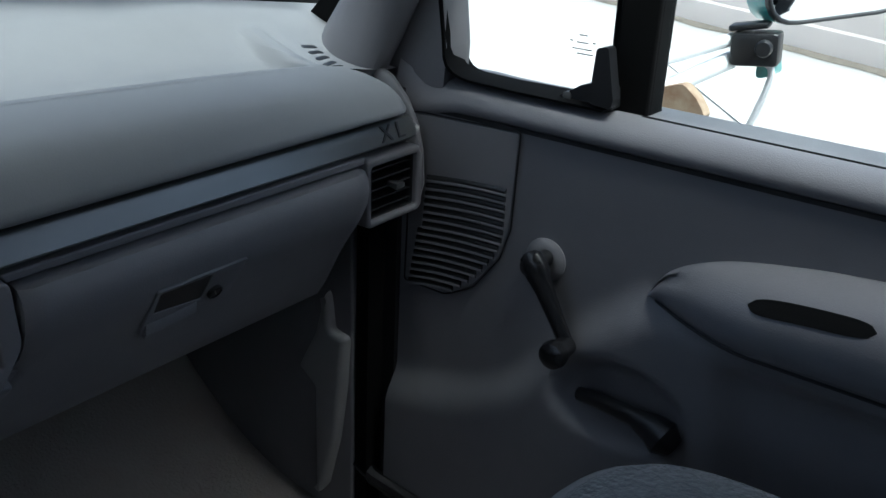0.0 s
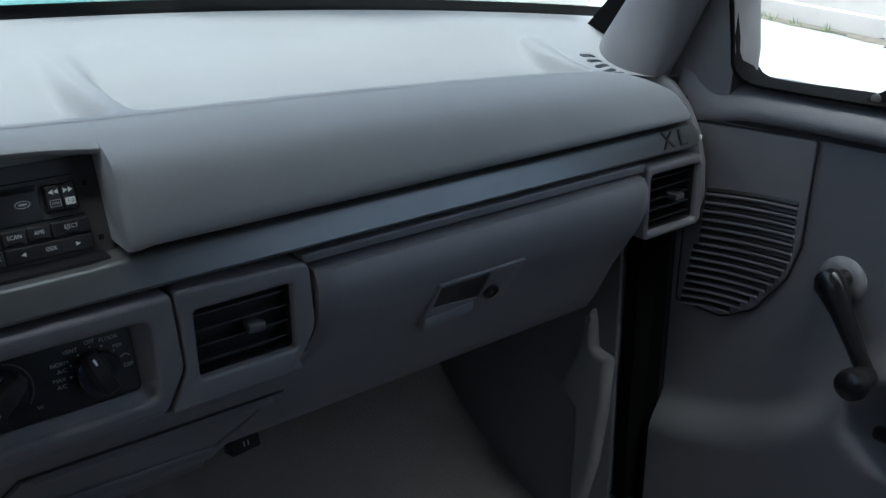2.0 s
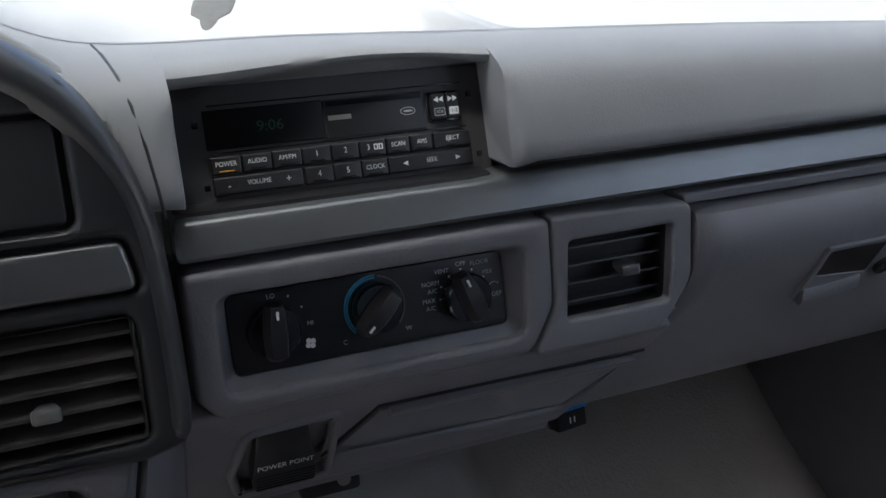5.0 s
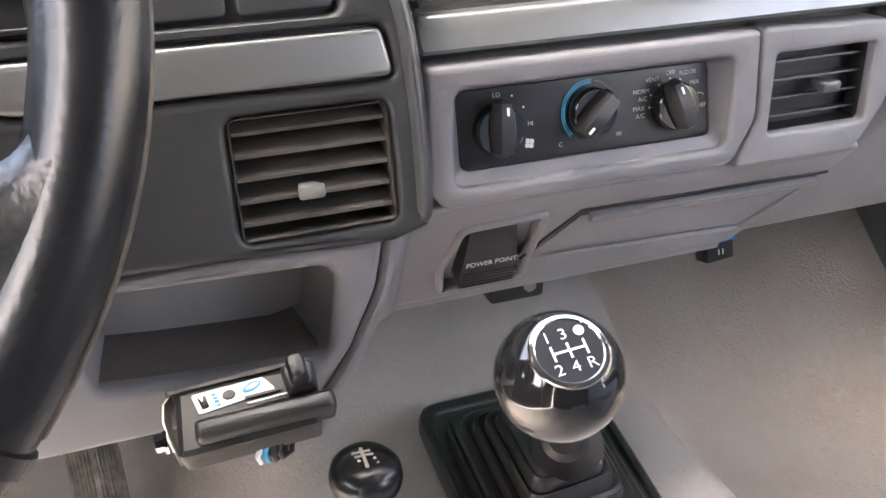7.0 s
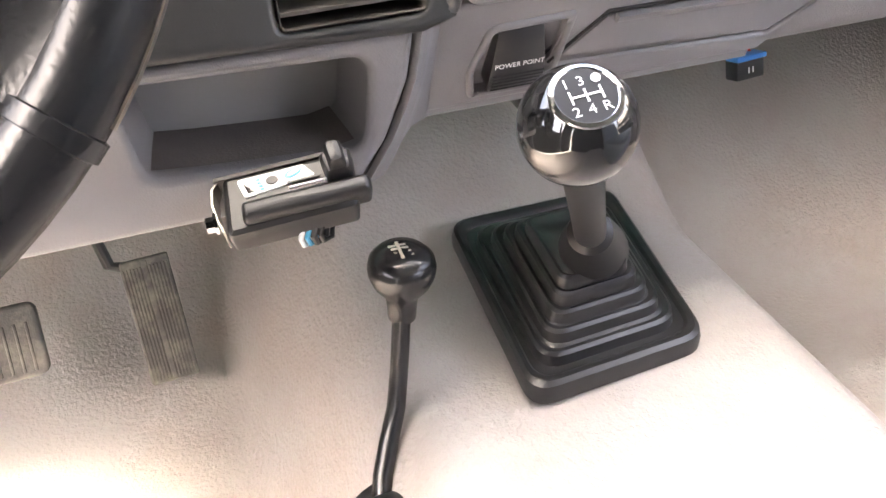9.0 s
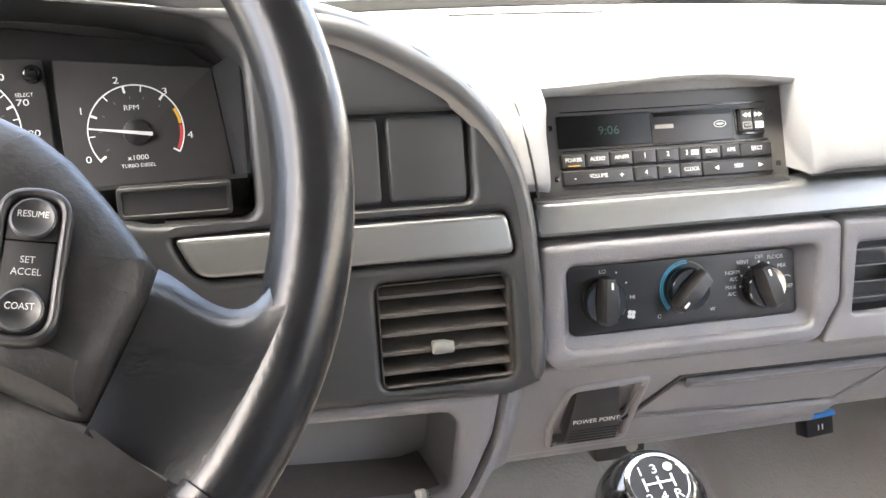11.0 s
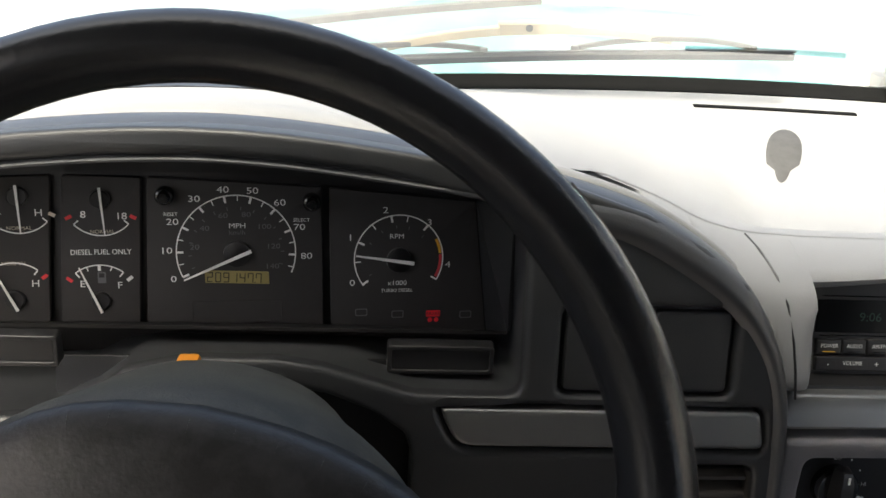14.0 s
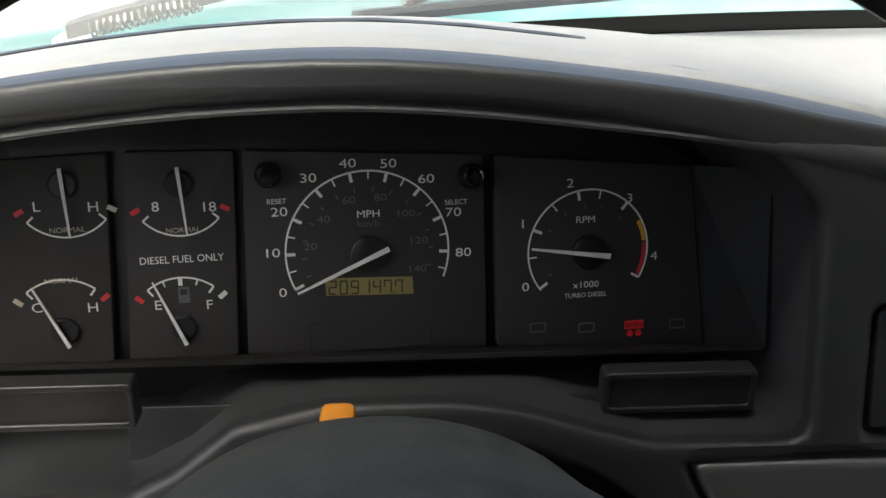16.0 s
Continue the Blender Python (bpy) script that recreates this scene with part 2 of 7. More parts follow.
def inset(lp, d):
    """The outline moved inwards by d (outwards: minus)."""
    if abs(d) < 1e-9:
        return list(lp)
    n, out = len(lp), []
    for i in range(n):
        ax, ay = lp[i - 1]
        bx, by = lp[i]
        cx, cy = lp[(i + 1) % n]
        e1, e2 = Vector((bx - ax, by - ay)), Vector((cx - bx, cy - by))
        if e1.length < 1e-9 or e2.length < 1e-9:
            out.append((bx, by))
            continue
        e1.normalize(), e2.normalize()
        n1, n2 = Vector((-e1.y, e1.x)), Vector((-e2.y, e2.x))
        k = n1 + n2
        k = k / max(0.35, 1 + n1.dot(n2))
        out.append((bx + k.x * d, by + k.y * d))
    return out


def round_poly(pts, r, seg=5):
    """An outline with its corners rounded; r: one radius, or one a corner."""
    n, out = len(pts), []
    rs = r if isinstance(r, (list, tuple)) else [r] * n
    for i in range(n):
        a, b, c = Vector(pts[i - 1]), Vector(pts[i]), Vector(pts[(i + 1) % n])
        u, v = (a - b), (c - b)
        lu, lv = u.length, v.length
        u.normalize(), v.normalize()
        ang = math.acos(max(-0.999999, min(0.999999, u.dot(v))))
        d = min(rs[i] / math.tan(ang / 2), lu * 0.49, lv * 0.49)
        if d < 1e-6 or ang > 3.1:
            out.append(tuple(b))
            continue
        for s in range(seg + 1):
            f = s / seg
            p = (b + u * d) * (1 - f) ** 2 + b * 2 * f * (1 - f) + (b + v * d) * f ** 2
            out.append(tuple(p))
    return out


def round_rect(x0, y0, x1, y1, r, seg=5):
    return round_poly([(x0, y0), (x1, y0), (x1, y1), (x0, y1)], r, seg)


def axes(o, u, v):
    """A pose from an origin and two directions of a surface; its z points off the surface."""
    u = Vector(u).normalized()
    w = u.cross(Vector(v)).normalized()
    v = w.cross(u)
    return Matrix(((u.x, v.x, w.x, o[0]), (u.y, v.y, w.y, o[1]), (u.z, v.z, w.z, o[2]), (0, 0, 0, 1)))


def facing(y, tilt=0.0):
    """An upright surface that faces the seats: (u, v) is (x, z); tilt is dy/dz, with y given at z = 0."""
    m = axes((0, y, 0), (1, 0, 0), (0, tilt, 1))
    k = math.sqrt(1 + tilt * tilt)
    return m @ Matrix.Diagonal((1, k, 1, 1))


def lettering(text, m, size, mat, parent, name="lettering", stretch=1.0, depth=0.0):
    cu = bpy.data.curves.new(name, "FONT")
    cu.body, cu.size, cu.align_x, cu.align_y, cu.resolution_u = text, size, "CENTER", "CENTER", 3
    cu.extrude = depth
    tmp = bpy.data.objects.new(name, cu)
    me = bpy.data.meshes.new_from_object(tmp)
    bpy.data.objects.remove(tmp)
    bpy.data.curves.remove(cu)
    me.transform(m @ Matrix.Diagonal((stretch, 1, 1, 1)))
    me.materials.clear()
    me.materials.append(mat)
    ob = new(name, me)
    ob.parent = parent
    return ob


def at(m, u, v, w=0.0):
    return m @ Matrix.Translation((u, v, w))


def smooth(a, b, x):
    f = max(0.0, min(1.0, (x - a) / (b - a)))
    return f * f * (3 - 2 * f)


def curve_at(table, x):
    """Smooth interpolation in a short table of (x, value)."""
    if x <= table[0][0]:
        return table[0][1]
    for i in range(len(table) - 1):
        (x0, a), (x1, b) = table[i], table[i + 1]
        if x <= x1:
            p = table[max(i - 1, 0)]
            q = table[min(i + 2, len(table) - 1)]
            m0 = (b - p[1]) / (x1 - p[0])
            m1 = (q[1] - a) / (q[0] - x0)
            h = x1 - x0
            f = (x - x0) / h
            return (2 * f**3 - 3 * f**2 + 1) * a + (f**3 - 2 * f**2 + f) * h * m0 + (-2 * f**3 + 3 * f**2) * b + (f**3 - f**2) * h * m1
    return table[-1][1]


def span(a, b, n):
    return [a + (b - a) * i / (n - 1) for i in range(n)]


# ---- the place outside ----
GROUND = -0.9


def structure(ob, label, category):
    return tagged(ob, label, category, kind="structure")


def build_ground():
    s = Shape()
    n = 40
    xs = [-300, -60, -20] + span(-10, 16, n) + [40, 120, 300]
    ys = [-300, -60, -20] + span(-10, 24, n) + [50, 120, 300]
    vs = [(x, y, GROUND + 0.012 * noise.noise((x * 0.3, y * 0.3, 0)) * (abs(x) < 30 and abs(y) < 40)) for x in xs for y in ys]
    fs = [(i * len(ys) + j, (i + 1) * len(ys) + j, (i + 1) * len(ys) + j + 1, i * len(ys) + j + 1) for i in range(len(xs) - 1) for j in range(len(ys) - 1)]
    s.add(vs, fs)
    g = s.put("ground", CONCRETE)
    structure(g, "pale worn concrete yard around the truck", "ground")
    for (x0, y0, x1, y1, w) in ((6.0, 14.0, 10.4, 11.0, 0.1), (7.3, 15.8, 3.0, 17.5, 0.1), (8.2, 2.9, 5.4, 0.6, 0.1), (12.2, 9.0, 7.4, 13.2, 0.1), (1.0, 9.0, 3.4, 16.0, 0.1)):
        d = Vector((x1 - x0, y1 - y0, 0)).normalized()
        k = Vector((-d.y, d.x, 0)) * w / 2
        a, b = Vector((x0, y0, GROUND + 0.014)), Vector((x1, y1, GROUND + 0.014))
        ln = Shape().loft([[p - k, p + k, p + k + Vector((0, 0, 0.004)), p - k + Vector((0, 0, 0.004))] for p in (a, b)]).put("painted_line", PAINTW, g)


def build_wall():
    a, b = Vector((6.4, -4.8, 0)), Vector((22.4, 28.0, 0))
    d = (b - a).normalized()
    k = Vector((d.y, -d.x, 0))
    s = Shape()
    s.loft([[p, p + k * 0.3, p + k * 0.3 + Vector((0, 0, 4.2)), p + Vector((0, 0, 4.2))] for p in (a + Vector((0, 0, GROUND - 0.05)), b + Vector((0, 0, GROUND - 0.05)))])
    w = s.put("yard_wall", STUCCO)
    structure(w, "beige rendered yard wall with a low plinth", "wall")
    q = Shape()
    q.loft([[p - k * 0.05, p, p + Vector((0, 0, 0.32)), p - k * 0.05 + Vector((0, 0, 0.3))] for p in (a + Vector((0, 0, GROUND - 0.03)), b + Vector((0, 0, GROUND - 0.03)))])
    q.put("plinth", STUCCO, w)
    e = Shape()
    e.loft([[p - k * (0.16 + 0.10 * noise.noise(p * 1.7)) + Vector((0, 0, GROUND + 0.004)), p - k * 0.10 + Vector((0, 0, GROUND + 0.03)), p + Vector((0, 0, GROUND + 0.05)), p + Vector((0, 0, GROUND))] for p in [a.lerp(b, i / 159) for i in range(160)]])
    tagged(e.put("dirt_drift", DIRT), "brown dirt drifted along the foot of the wall", "dirt", kind="stuff")
    lf = Shape()
    for i in range(110):
        f = 0.32 + 0.12 * random.random()
        c = a.lerp(b, f) - k * (0.1 + 0.1 * random.random()) + Vector((0, 0, GROUND + 0.02))
        an, h = random.random() * 6.3, 0.02 + 0.035 * random.random()
        o = Vector((math.cos(an), math.sin(an), 0))
        lf.add([c - o * 0.012, c + o * 0.012, c + o.orthogonal() * 0.06 + Vector((0, 0, h)) + o * 0.04], [(0, 1, 2)])
    tagged(lf.put("weeds", WEED), "small green weeds at the foot of the wall", "weeds", kind="stuff")


build_ground()
build_wall()


# ---- cab shell ----
def crown(x):
    """Height of the dashboard's top edge along the truck's width."""
    return curve_at([(-0.93, 0.640), (-0.82, 0.672), (-0.70, 0.704), (-0.54, 0.720), (-0.40, 0.709), (-0.30, 0.689), (-0.235, 0.667), (-0.19, 0.647), (-0.15, 0.640), (-0.05, 0.638), (0.10, 0.632), (0.30, 0.624), (0.50, 0.613), (0.62, 0.603), (0.73, 0.585)], x)


def glass_y(x):
    return 0.345 - 0.12 * (x + 0.08) ** 2


def glass_z(x):
    return 0.685 - 0.06 * (x + 0.08) ** 2


def ground_pan(x, y):
    """Height of the cab floor with its tunnel and toe board."""
    k = max(0.0, y - 0.16)
    base = -0.075 + (1.6 * k * k if k < 0.28 else 0.1254 + 0.896 * (k - 0.28)) + 0.02 * smooth(-0.3, -0.6, y)
    f = smooth(0.31, 0.15, abs(x + 0.04))
    top = 0.118 + 0.5 * max(0.0, y - 0.12) * smooth(0.1, 0.3, y) - 0.06 * smooth(-0.15, -0.5, y)
    return base + (max(top, base) - base) * f


def build_shell():
    s = Shape()
    xs, ys = span(-0.92, 0.78, 86), span(-1.35, 0.56, 96)
    s.add([(x, y, ground_pan(x, y)) for x in xs for y in ys], [(i * 96 + j, (i + 1) * 96 + j, (i + 1) * 96 + j + 1, i * 96 + j + 1) for i in range(85) for j in range(95)])
    fl = s.put("floor", VINYL)
    structure(fl, "warm grey grained vinyl floor with transmission tunnel", "floor")
    hp = Shape()
    for i in range(16):
        yy = 0.09 - i * 0.012
        hp.tube([(x, yy - 0.06 * (x + 0.47), ground_pan(x, yy) + 0.001) for x in span(-0.66, -0.375 - (0.02 if i in (0, 15) else 0), 14)], 0.0035, 6, 0.7)
    hp.put("heel_pad_rib", VINYL, fl, "moulded ribs of the heel pad")
    fw = Shape().loft([[(-0.95, 0.55, 0.12), (-0.95, 0.60, 0.12), (-0.95, 0.60, 0.62), (-0.95, 0.55, 0.62)], [(0.82, 0.55, 0.12), (0.82, 0.60, 0.12), (0.82, 0.60, 0.62), (0.82, 0.55, 0.62)]]).put("firewall", GREY)
    structure(fw, "grey padded firewall under the dashboard", "firewall")
    # unseen side, rear wall and roof close the cab, dark to limit bounced light
    rf = Shape()
    rx, ry = span(-0.78, 0.64, 12), span(-1.3, -0.12, 12)
    for dz in (0.0, 0.05):
        rf.add([(x, y, 1.14 + dz - 0.10 * ((x + 0.07) / 0.71) ** 4 - 0.03 * ((y + 0.7) / 0.6) ** 2) for x in rx for y in ry], [(i * 12 + j, (i + 1) * 12 + j, (i + 1) * 12 + j + 1, i * 12 + j + 1) for i in range(11) for j in range(11)])
    structure(rf.put("ceiling", LINER), "unseen headliner, kept dark to limit bounced light", "ceiling")
    rw = Shape()
    m = axes((0, -1.3, 0), (-1, 0, 0), (0, 0, 1))
    rw.plate([(-0.8, -0.1), (0.95, -0.1), (0.92, 0.62), (0.8, 1.14), (-0.66, 1.14), (-0.8, 0.62)], m, 0.05, 0.002)
    structure(rw.put("wall_rear", DARKLINING), "unseen windowless rear cab wall, kept dark to limit bounced light", "wall")
    # driver's door side, unseen; the corner piece behind it is added against light
    dm = axes((-0.96, 0.10, 0), (0.12, 0.99, 0), (0, 0, 1))
    dw = Shape().plate([(-1.0, -0.1), (0.0, -0.1), (0.0, 0.62), (-0.35, 1.09), (-1.0, 1.09)], dm, 0.06, 0.002, [round_poly([(-0.94, 0.6), (-0.06, 0.6), (-0.06, 0.64), (-0.38, 1.03), (-0.94, 1.03)], 0.03)])
    structure(dw.put("door_1", DARKLINING), "unseen driver's door set ajar, kept dark to limit bounced light", "door")
    bp_ = Shape().loft([[(-1.10, y, -0.1), (-1.04, y, -0.1), (-1.00, y, 0.62), (-0.84, y, 1.14), (-0.90, y, 1.14), (-1.06, y, 0.62)] for y in (-1.34, -0.885)]).put("wall_corner", DARKLINING)
    structure(bp_, "unseen dark corner piece added to close the cab against light", "wall")
    sw_ = Shape().loft([[(-0.94, y, -0.1), (-0.90, y, -0.1), (-0.90, y, 0.62), (-0.94, y, 0.62)] for y in (0.08, 0.6)] ).put("wall_side", GREY)
    structure(sw_, "grey cowl side beside the driver's footwell", "wall")
    # windscreen with its black band
    n = 37
    xs = span(-0.90, 0.86, n)
    lo = [(x, glass_y(x) + 0.004, glass_z(x)) for x in xs]
    hi = [(-0.07 + (x + 0.07) * 0.84, -0.10 - 0.05 * (x + 0.07) ** 2, 1.125 - 0.06 * (x + 0.07) ** 2) for x in xs]
    ws = Shape()
    ws.add(lo + hi, [(i, i + 1, n + i + 1, n + i) for i in range(n - 1)])
    g = ws.put("window_1", GLASS)
    g.visible_shadow = False
    structure(g, "clear curved windscreen", "windscreen")
    bd = Shape()
    ring = []
    for x in xs:
        a, b = Vector((x, glass_y(x) - 0.003, glass_z(x) - 0.004)), Vector((x, glass_y(x) + 0.010, glass_z(x) + 0.007))
        ring.append([a, b, b + Vector((0, 0.006, -0.004)), a + Vector((0, 0.02, -0.01))])
    bd.loft(ring)
    bd.put("seal_band", SEAL, g, "black rubber seal along the windscreen's foot")
    return fl


build_shell()


def build_pillar():
    secs = []
    for f in span(0, 1, 12):
        c = Vector((0.768, 0.163, 0.575)).lerp(Vector((0.648, -0.252, 1.10)), f)
        w = 0.058 + 0.044 * (1 - smooth(0, 0.25, f))
        d = 0.043
        e1 = Vector((0.55, 0.83, 0.0))
        e2 = Vector((0.83, -0.55, 0.0))
        secs.append([c + e1 * math.cos(a) * w + e2 * math.sin(a) * d for a in [2 * math.pi * j / 20 for j in range(20)]])
    p = Shape().loft(secs).put("pillar_trim", GREY)
    structure(p, "blue-grey plastic windscreen pillar trim", "pillar")
    secs2 = [[(-0.14 - x, y, z) for x, y, z in s] for s in secs]
    p2 = Shape().loft(secs2).put("pillar_trim", GREY)
    structure(p2, "grey plastic pillar trim beside the driver", "pillar")


build_pillar()
op_ = Shape().loft([[(0.80 - 0.16 * f, y0, z0), (0.83 - 0.16 * f, y0, z0), (0.83 - 0.16 * f, y1, z0), (0.80 - 0.16 * f, y1, z0)] for f, y0, y1, z0 in ((0, 0.07, 0.31, 0.50), (0.1, 0.06, 0.27, 0.60), (0.3, 0.0, 0.145, 0.70), (1.0, -0.34, -0.18, 1.10))]).put("outer_pillar", SEAL)
structure(op_, "black rubber gasket outside the windscreen pillar", "pillar")

# moulded end of the kick panel; the sunlight on it is its pale colour
kb = [(0.128, 0.300), (0.119, 0.230), (0.092, 0.226), (0.096, 0.150), (0.108, 0.060), (0.130, -0.03), (0.150, -0.06), (0.150, 0.02), (0.150, 0.13), (0.182, 0.153), (0.150, 0.215)]
km_ = axes((0.70, 0, 0), (0, 1, 0), (0, 0, 1)) @ Matrix.Diagonal((1, 1, -1, 1))
kbm = Shape().plate(round_poly(kb, 0.008, 4), at(km_, 0, 0, 0.014), 0.02, 0.010, steps=4)
# kick panel under the dashboard's end
kp = Shape().plate(round_poly([(0.088, -0.11), (0.50, -0.11), (0.50, 0.5), (0.092, 0.5)], 0.01), axes((0.70, 0, 0), (0, 1, 0), (0, 0, 1)) @ Matrix.Diagonal((1, 1, -1, 1)), 0.03, 0.004).put("kick_panel", GREY)
structure(kp, "grey moulded kick panel beside the footwell", "panel")
kbm.put("moulded_end", KICKSUN, kp, "raised end of the kick panel, sunlight put into its pale colour")
jb = Shape().loft([[(0.735, y, -0.1), (0.80, y, -0.1), (0.80, y, 0.60), (0.735, y, 0.56)] for y in (0.046, 0.60)]).put("door_jamb", BLACK)
structure(jb, "black door jamb behind the kick panel", "jamb")
js = Shape().loft([[(0.704, y, -0.1), (0.735, y, -0.1), (0.735, y, 0.48), (0.704, y, 0.48)] for y in (0.066, 0.0865)]).put("jamb_seal", SEAL)
structure(js, "black rubber seal between kick panel and door", "seal")
ds = Shape().tube([(0.715, 0.09, 0.02), (0.715, 0.06, 0.005), (0.715, -0.1, -0.01), (0.715, -0.6, -0.01)], 0.012, 8).put("door_seal", BLACK)
structure(ds, "black rubber door seal along the sill", "seal")
sp = Shape().plate(round_rect(-1.2, 0.705, 0.04, 0.80, 0.01), axes((0, 0, -0.03), (0, 1, 0), (-1, 0, 0)) @ Matrix.Diagonal((1, -1, 1, 1)), 0.03, 0.004).put("sill_plate", STEEL)
structure(sp, "scuffed metal sill plate under the door", "sill")


# ---- bonnet and wipers ----
def build_bonnet():
    s = Shape()
    xs, ys = span(-0.95, 0.80, 30), span(0.40, 1.75, 30)
    top = [(x, y, 0.675 - 0.07 * (x + 0.08) ** 2 - 0.05 * (y - 0.4) ** 2 + 0.02 * smooth(0.35, 0.25, abs(x + 0.08)) - 0.03 * smooth(0.47, 0.40, y)) for x in xs for y in ys]
    s.add(top, [(i * 30 + j, (i + 1) * 30 + j, (i + 1) * 30 + j + 1, i * 30 + j + 1) for i in range(29) for j in range(29)])
    b = s.put("bonnet", TEAL)
    tagged(b, "faded teal truck bonnet with worn clear coat", "bonnet")
    for x in (-0.95, 0.80):
        side = Shape().loft([[(x, y, -0.5), (x + 0.02, y, -0.5), (x + 0.02, y, 0.62 - 0.05 * (y - 0.4) ** 2), (x, y, 0.62 - 0.05 * (y - 0.4) ** 2)] for y in span(0.40, 1.75, 6)])
        side.put("wing", TEAL, b)
    c = Shape()
    for x0, x1 in ((-0.92, 0.78),):
        xs2 = span(x0, x1, 30)
        c.loft([[(x, glass_y(x) + 0.012, glass_z(x) - 0.02), (x, 0.42, 0.662 - 0.07 * (x + 0.08) ** 2), (x, 0.42, 0.60), (x, glass_y(x) + 0.012, 0.6)] for x in xs2])
    cw = c.put("cowl", TEAL)
    tagged(cw, "teal cowl panel below the windscreen", "cowl")


def build_wiper(px):
    """A parked wiper: pivot cap and sprung arm, pressed bridge with two yokes, ribbed blade lying on the glass."""
    w = thing("wiper", "grey windscreen wiper with a tan pressed bridge and coil spring", "wiper", group="wipers")

    def on(s, d, off=0.0):
        x = px + s
        return Vector((x, glass_y(x) - d * 0.98 + 0.010 + off * 0.7, glass_z(x) + d + off * 0.7))

    c = 0.455
    rise = lambda s: 0.022 + 0.040 * (s - 0.20)
    bar = lambda name, row, mat, wd, th, label="": Shape().loft([[p + Vector((0, a, b)) for a, b in ((-wd, -th), (wd, -th), (wd, th * 0.6), (wd * 0.6, th), (-wd * 0.6, th), (-wd, th * 0.6))] for p in row]).put(name, mat, w, label)
    # arm, from the cap to the bridge
    bar("arm", [on(s, 0.014 + 0.062 * (s / c) ** 0.7, 0.012) for s in span(0.03, c, 16)], WIPERM, 0.0060, 0.0032)
    bar("arm_sleeve", [on(s, 0.012 + 0.062 * (s / c) ** 0.7, 0.012) for s in span(0.02, 0.13, 6)], STEEL, 0.0100, 0.0060, "grey folded steel arm sleeve")
    # pressed bridge, arched over the blade
    bar("bridge", [on(c + f, rise(c + f) + 0.020 - 0.012 * (abs(f) / 0.125) ** 2, 0.006) for f in span(-0.130, 0.130, 15)], TANM, 0.0035, 0.0042, "tan pressed steel bridge")
    bar("bridge_boss", [on(c + f, rise(c + f) + 0.021, 0.007) for f in (-0.032, -0.022, 0.022, 0.032)], TANM, 0.0060, 0.0058, "tan bridge boss with a rivet hole")
    Shape().lathe([(0.0032, 0), (0.0032, 0.0015), (0.0, 0.0016)], axes(on(c - 0.006, rise(c) + 0.022, 0.006) + Vector((0, -0.0065, 0)), (1, 0, 0), (0, 0, 1)), 12).put("rivet", BLACK, w)
    for g in (-0.125, 0.125):
        row = [on(c + g + f, rise(c + g + f) + 0.0105 - 0.0095 * (abs(f) / 0.085) ** 2, 0.004) for f in span(-0.085, 0.085, 11)]
        yoke = bar("yoke", row, WIPERM, 0.0028, 0.0024)
        for f in (-0.083, 0.083):
            Shape().box(Matrix.Translation(on(c + g + f, rise(c + g + f) + 0.001, 0.003)), (0.007, 0.008, 0.007), 0.001).put("claw", STEEL, yoke)
    bar("blade", [on(c + f, rise(c + f) - 0.005) for f in span(-0.250, 0.250, 21)], RUBBER, 0.0030, 0.0030)
    for k in (0.0, 0.0030):
        bar("blade_spine", [on(c + f, rise(c + f) - 0.0012 + k) for f in span(-0.247, 0.247, 21)], STEEL, 0.0042, 0.0009)
    o = on(0.0, 0.012, 0.006) + Vector((0.010, 0.042, -0.012))
    hel = [on(0.035 + 0.0006 * i, 0.014 + 0.062 * ((0.035 + 0.0006 * i) / c) ** 0.7, 0.003) + Vector((0, 0.005 * math.cos(i * 0.8), 0.005 * math.sin(i * 0.8))) for i in range(130)]
    Shape().tube(hel, 0.0011, 5).put("spring", STEEL, w)
    Shape().lathe([(0.019, -0.05), (0.019, 0.006), (0.016, 0.013), (0.009, 0.017), (0.0, 0.018)], Matrix.Translation(o), 24).put("pivot_cap", WHITEM, w, "pale weathered pivot cap")
    Shape().box(Matrix.Translation(o + Vector((0.020, -0.016, 0.006))), (0.024, 0.040, 0.016), 0.004).put("knuckle", STEEL, w)


build_bonnet()
build_wiper(0.055)
build_wiper(-0.741)


# ---- dashboard ----
dash = thing("dashboard", "grey plastic truck dashboard with padded top", "dashboard")


def shelf_front(x):
    """Where the shelf begins behind the padded brow or the instrument hood: (y, drop below the crown)."""
    k, e = smooth(-0.27, -0.30, x), smooth(-0.44, -0.25, x)
    return 0.068 + k * (0.017 - 0.040 * e), 0.0055 * k * (1 - e)


def shelf_z(x, y):
    """Height of the upper shelf: a long trough behind the brow, crossed by two round beads."""
    (y0, drop), y1 = shelf_front(x), glass_y(x) - 0.004
    z0, z1 = crown(x) - drop, glass_z(x) - 0.005
    f = max(0.0, min(1.0, (y - y0) / (y1 - y0)))
    z = z0 + (z1 - z0) * f ** 2.2 + 0.003 * math.sin(math.pi * f)
    dip = smooth(-0.175, -0.105, x) * smooth(0.69, 0.61, x) * smooth(0.078, 0.105, y) * smooth(0.262, 0.165, y)
    bead = 0.0
    for bx, lean, end in ((0.112, 0.0, 0.262), (0.630, 0.16, 0.222)):
        d = x - bx - lean * (y - 0.06)
        r = math.hypot(d, max(0.0, y - end + 0.014))
        bead = max(bead, smooth(0.023, 0.006, r))
    return z - 0.024 * dip * (1 - 0.95 * bead) + 0.0010 * bead * smooth(0.215, 0.245, y)


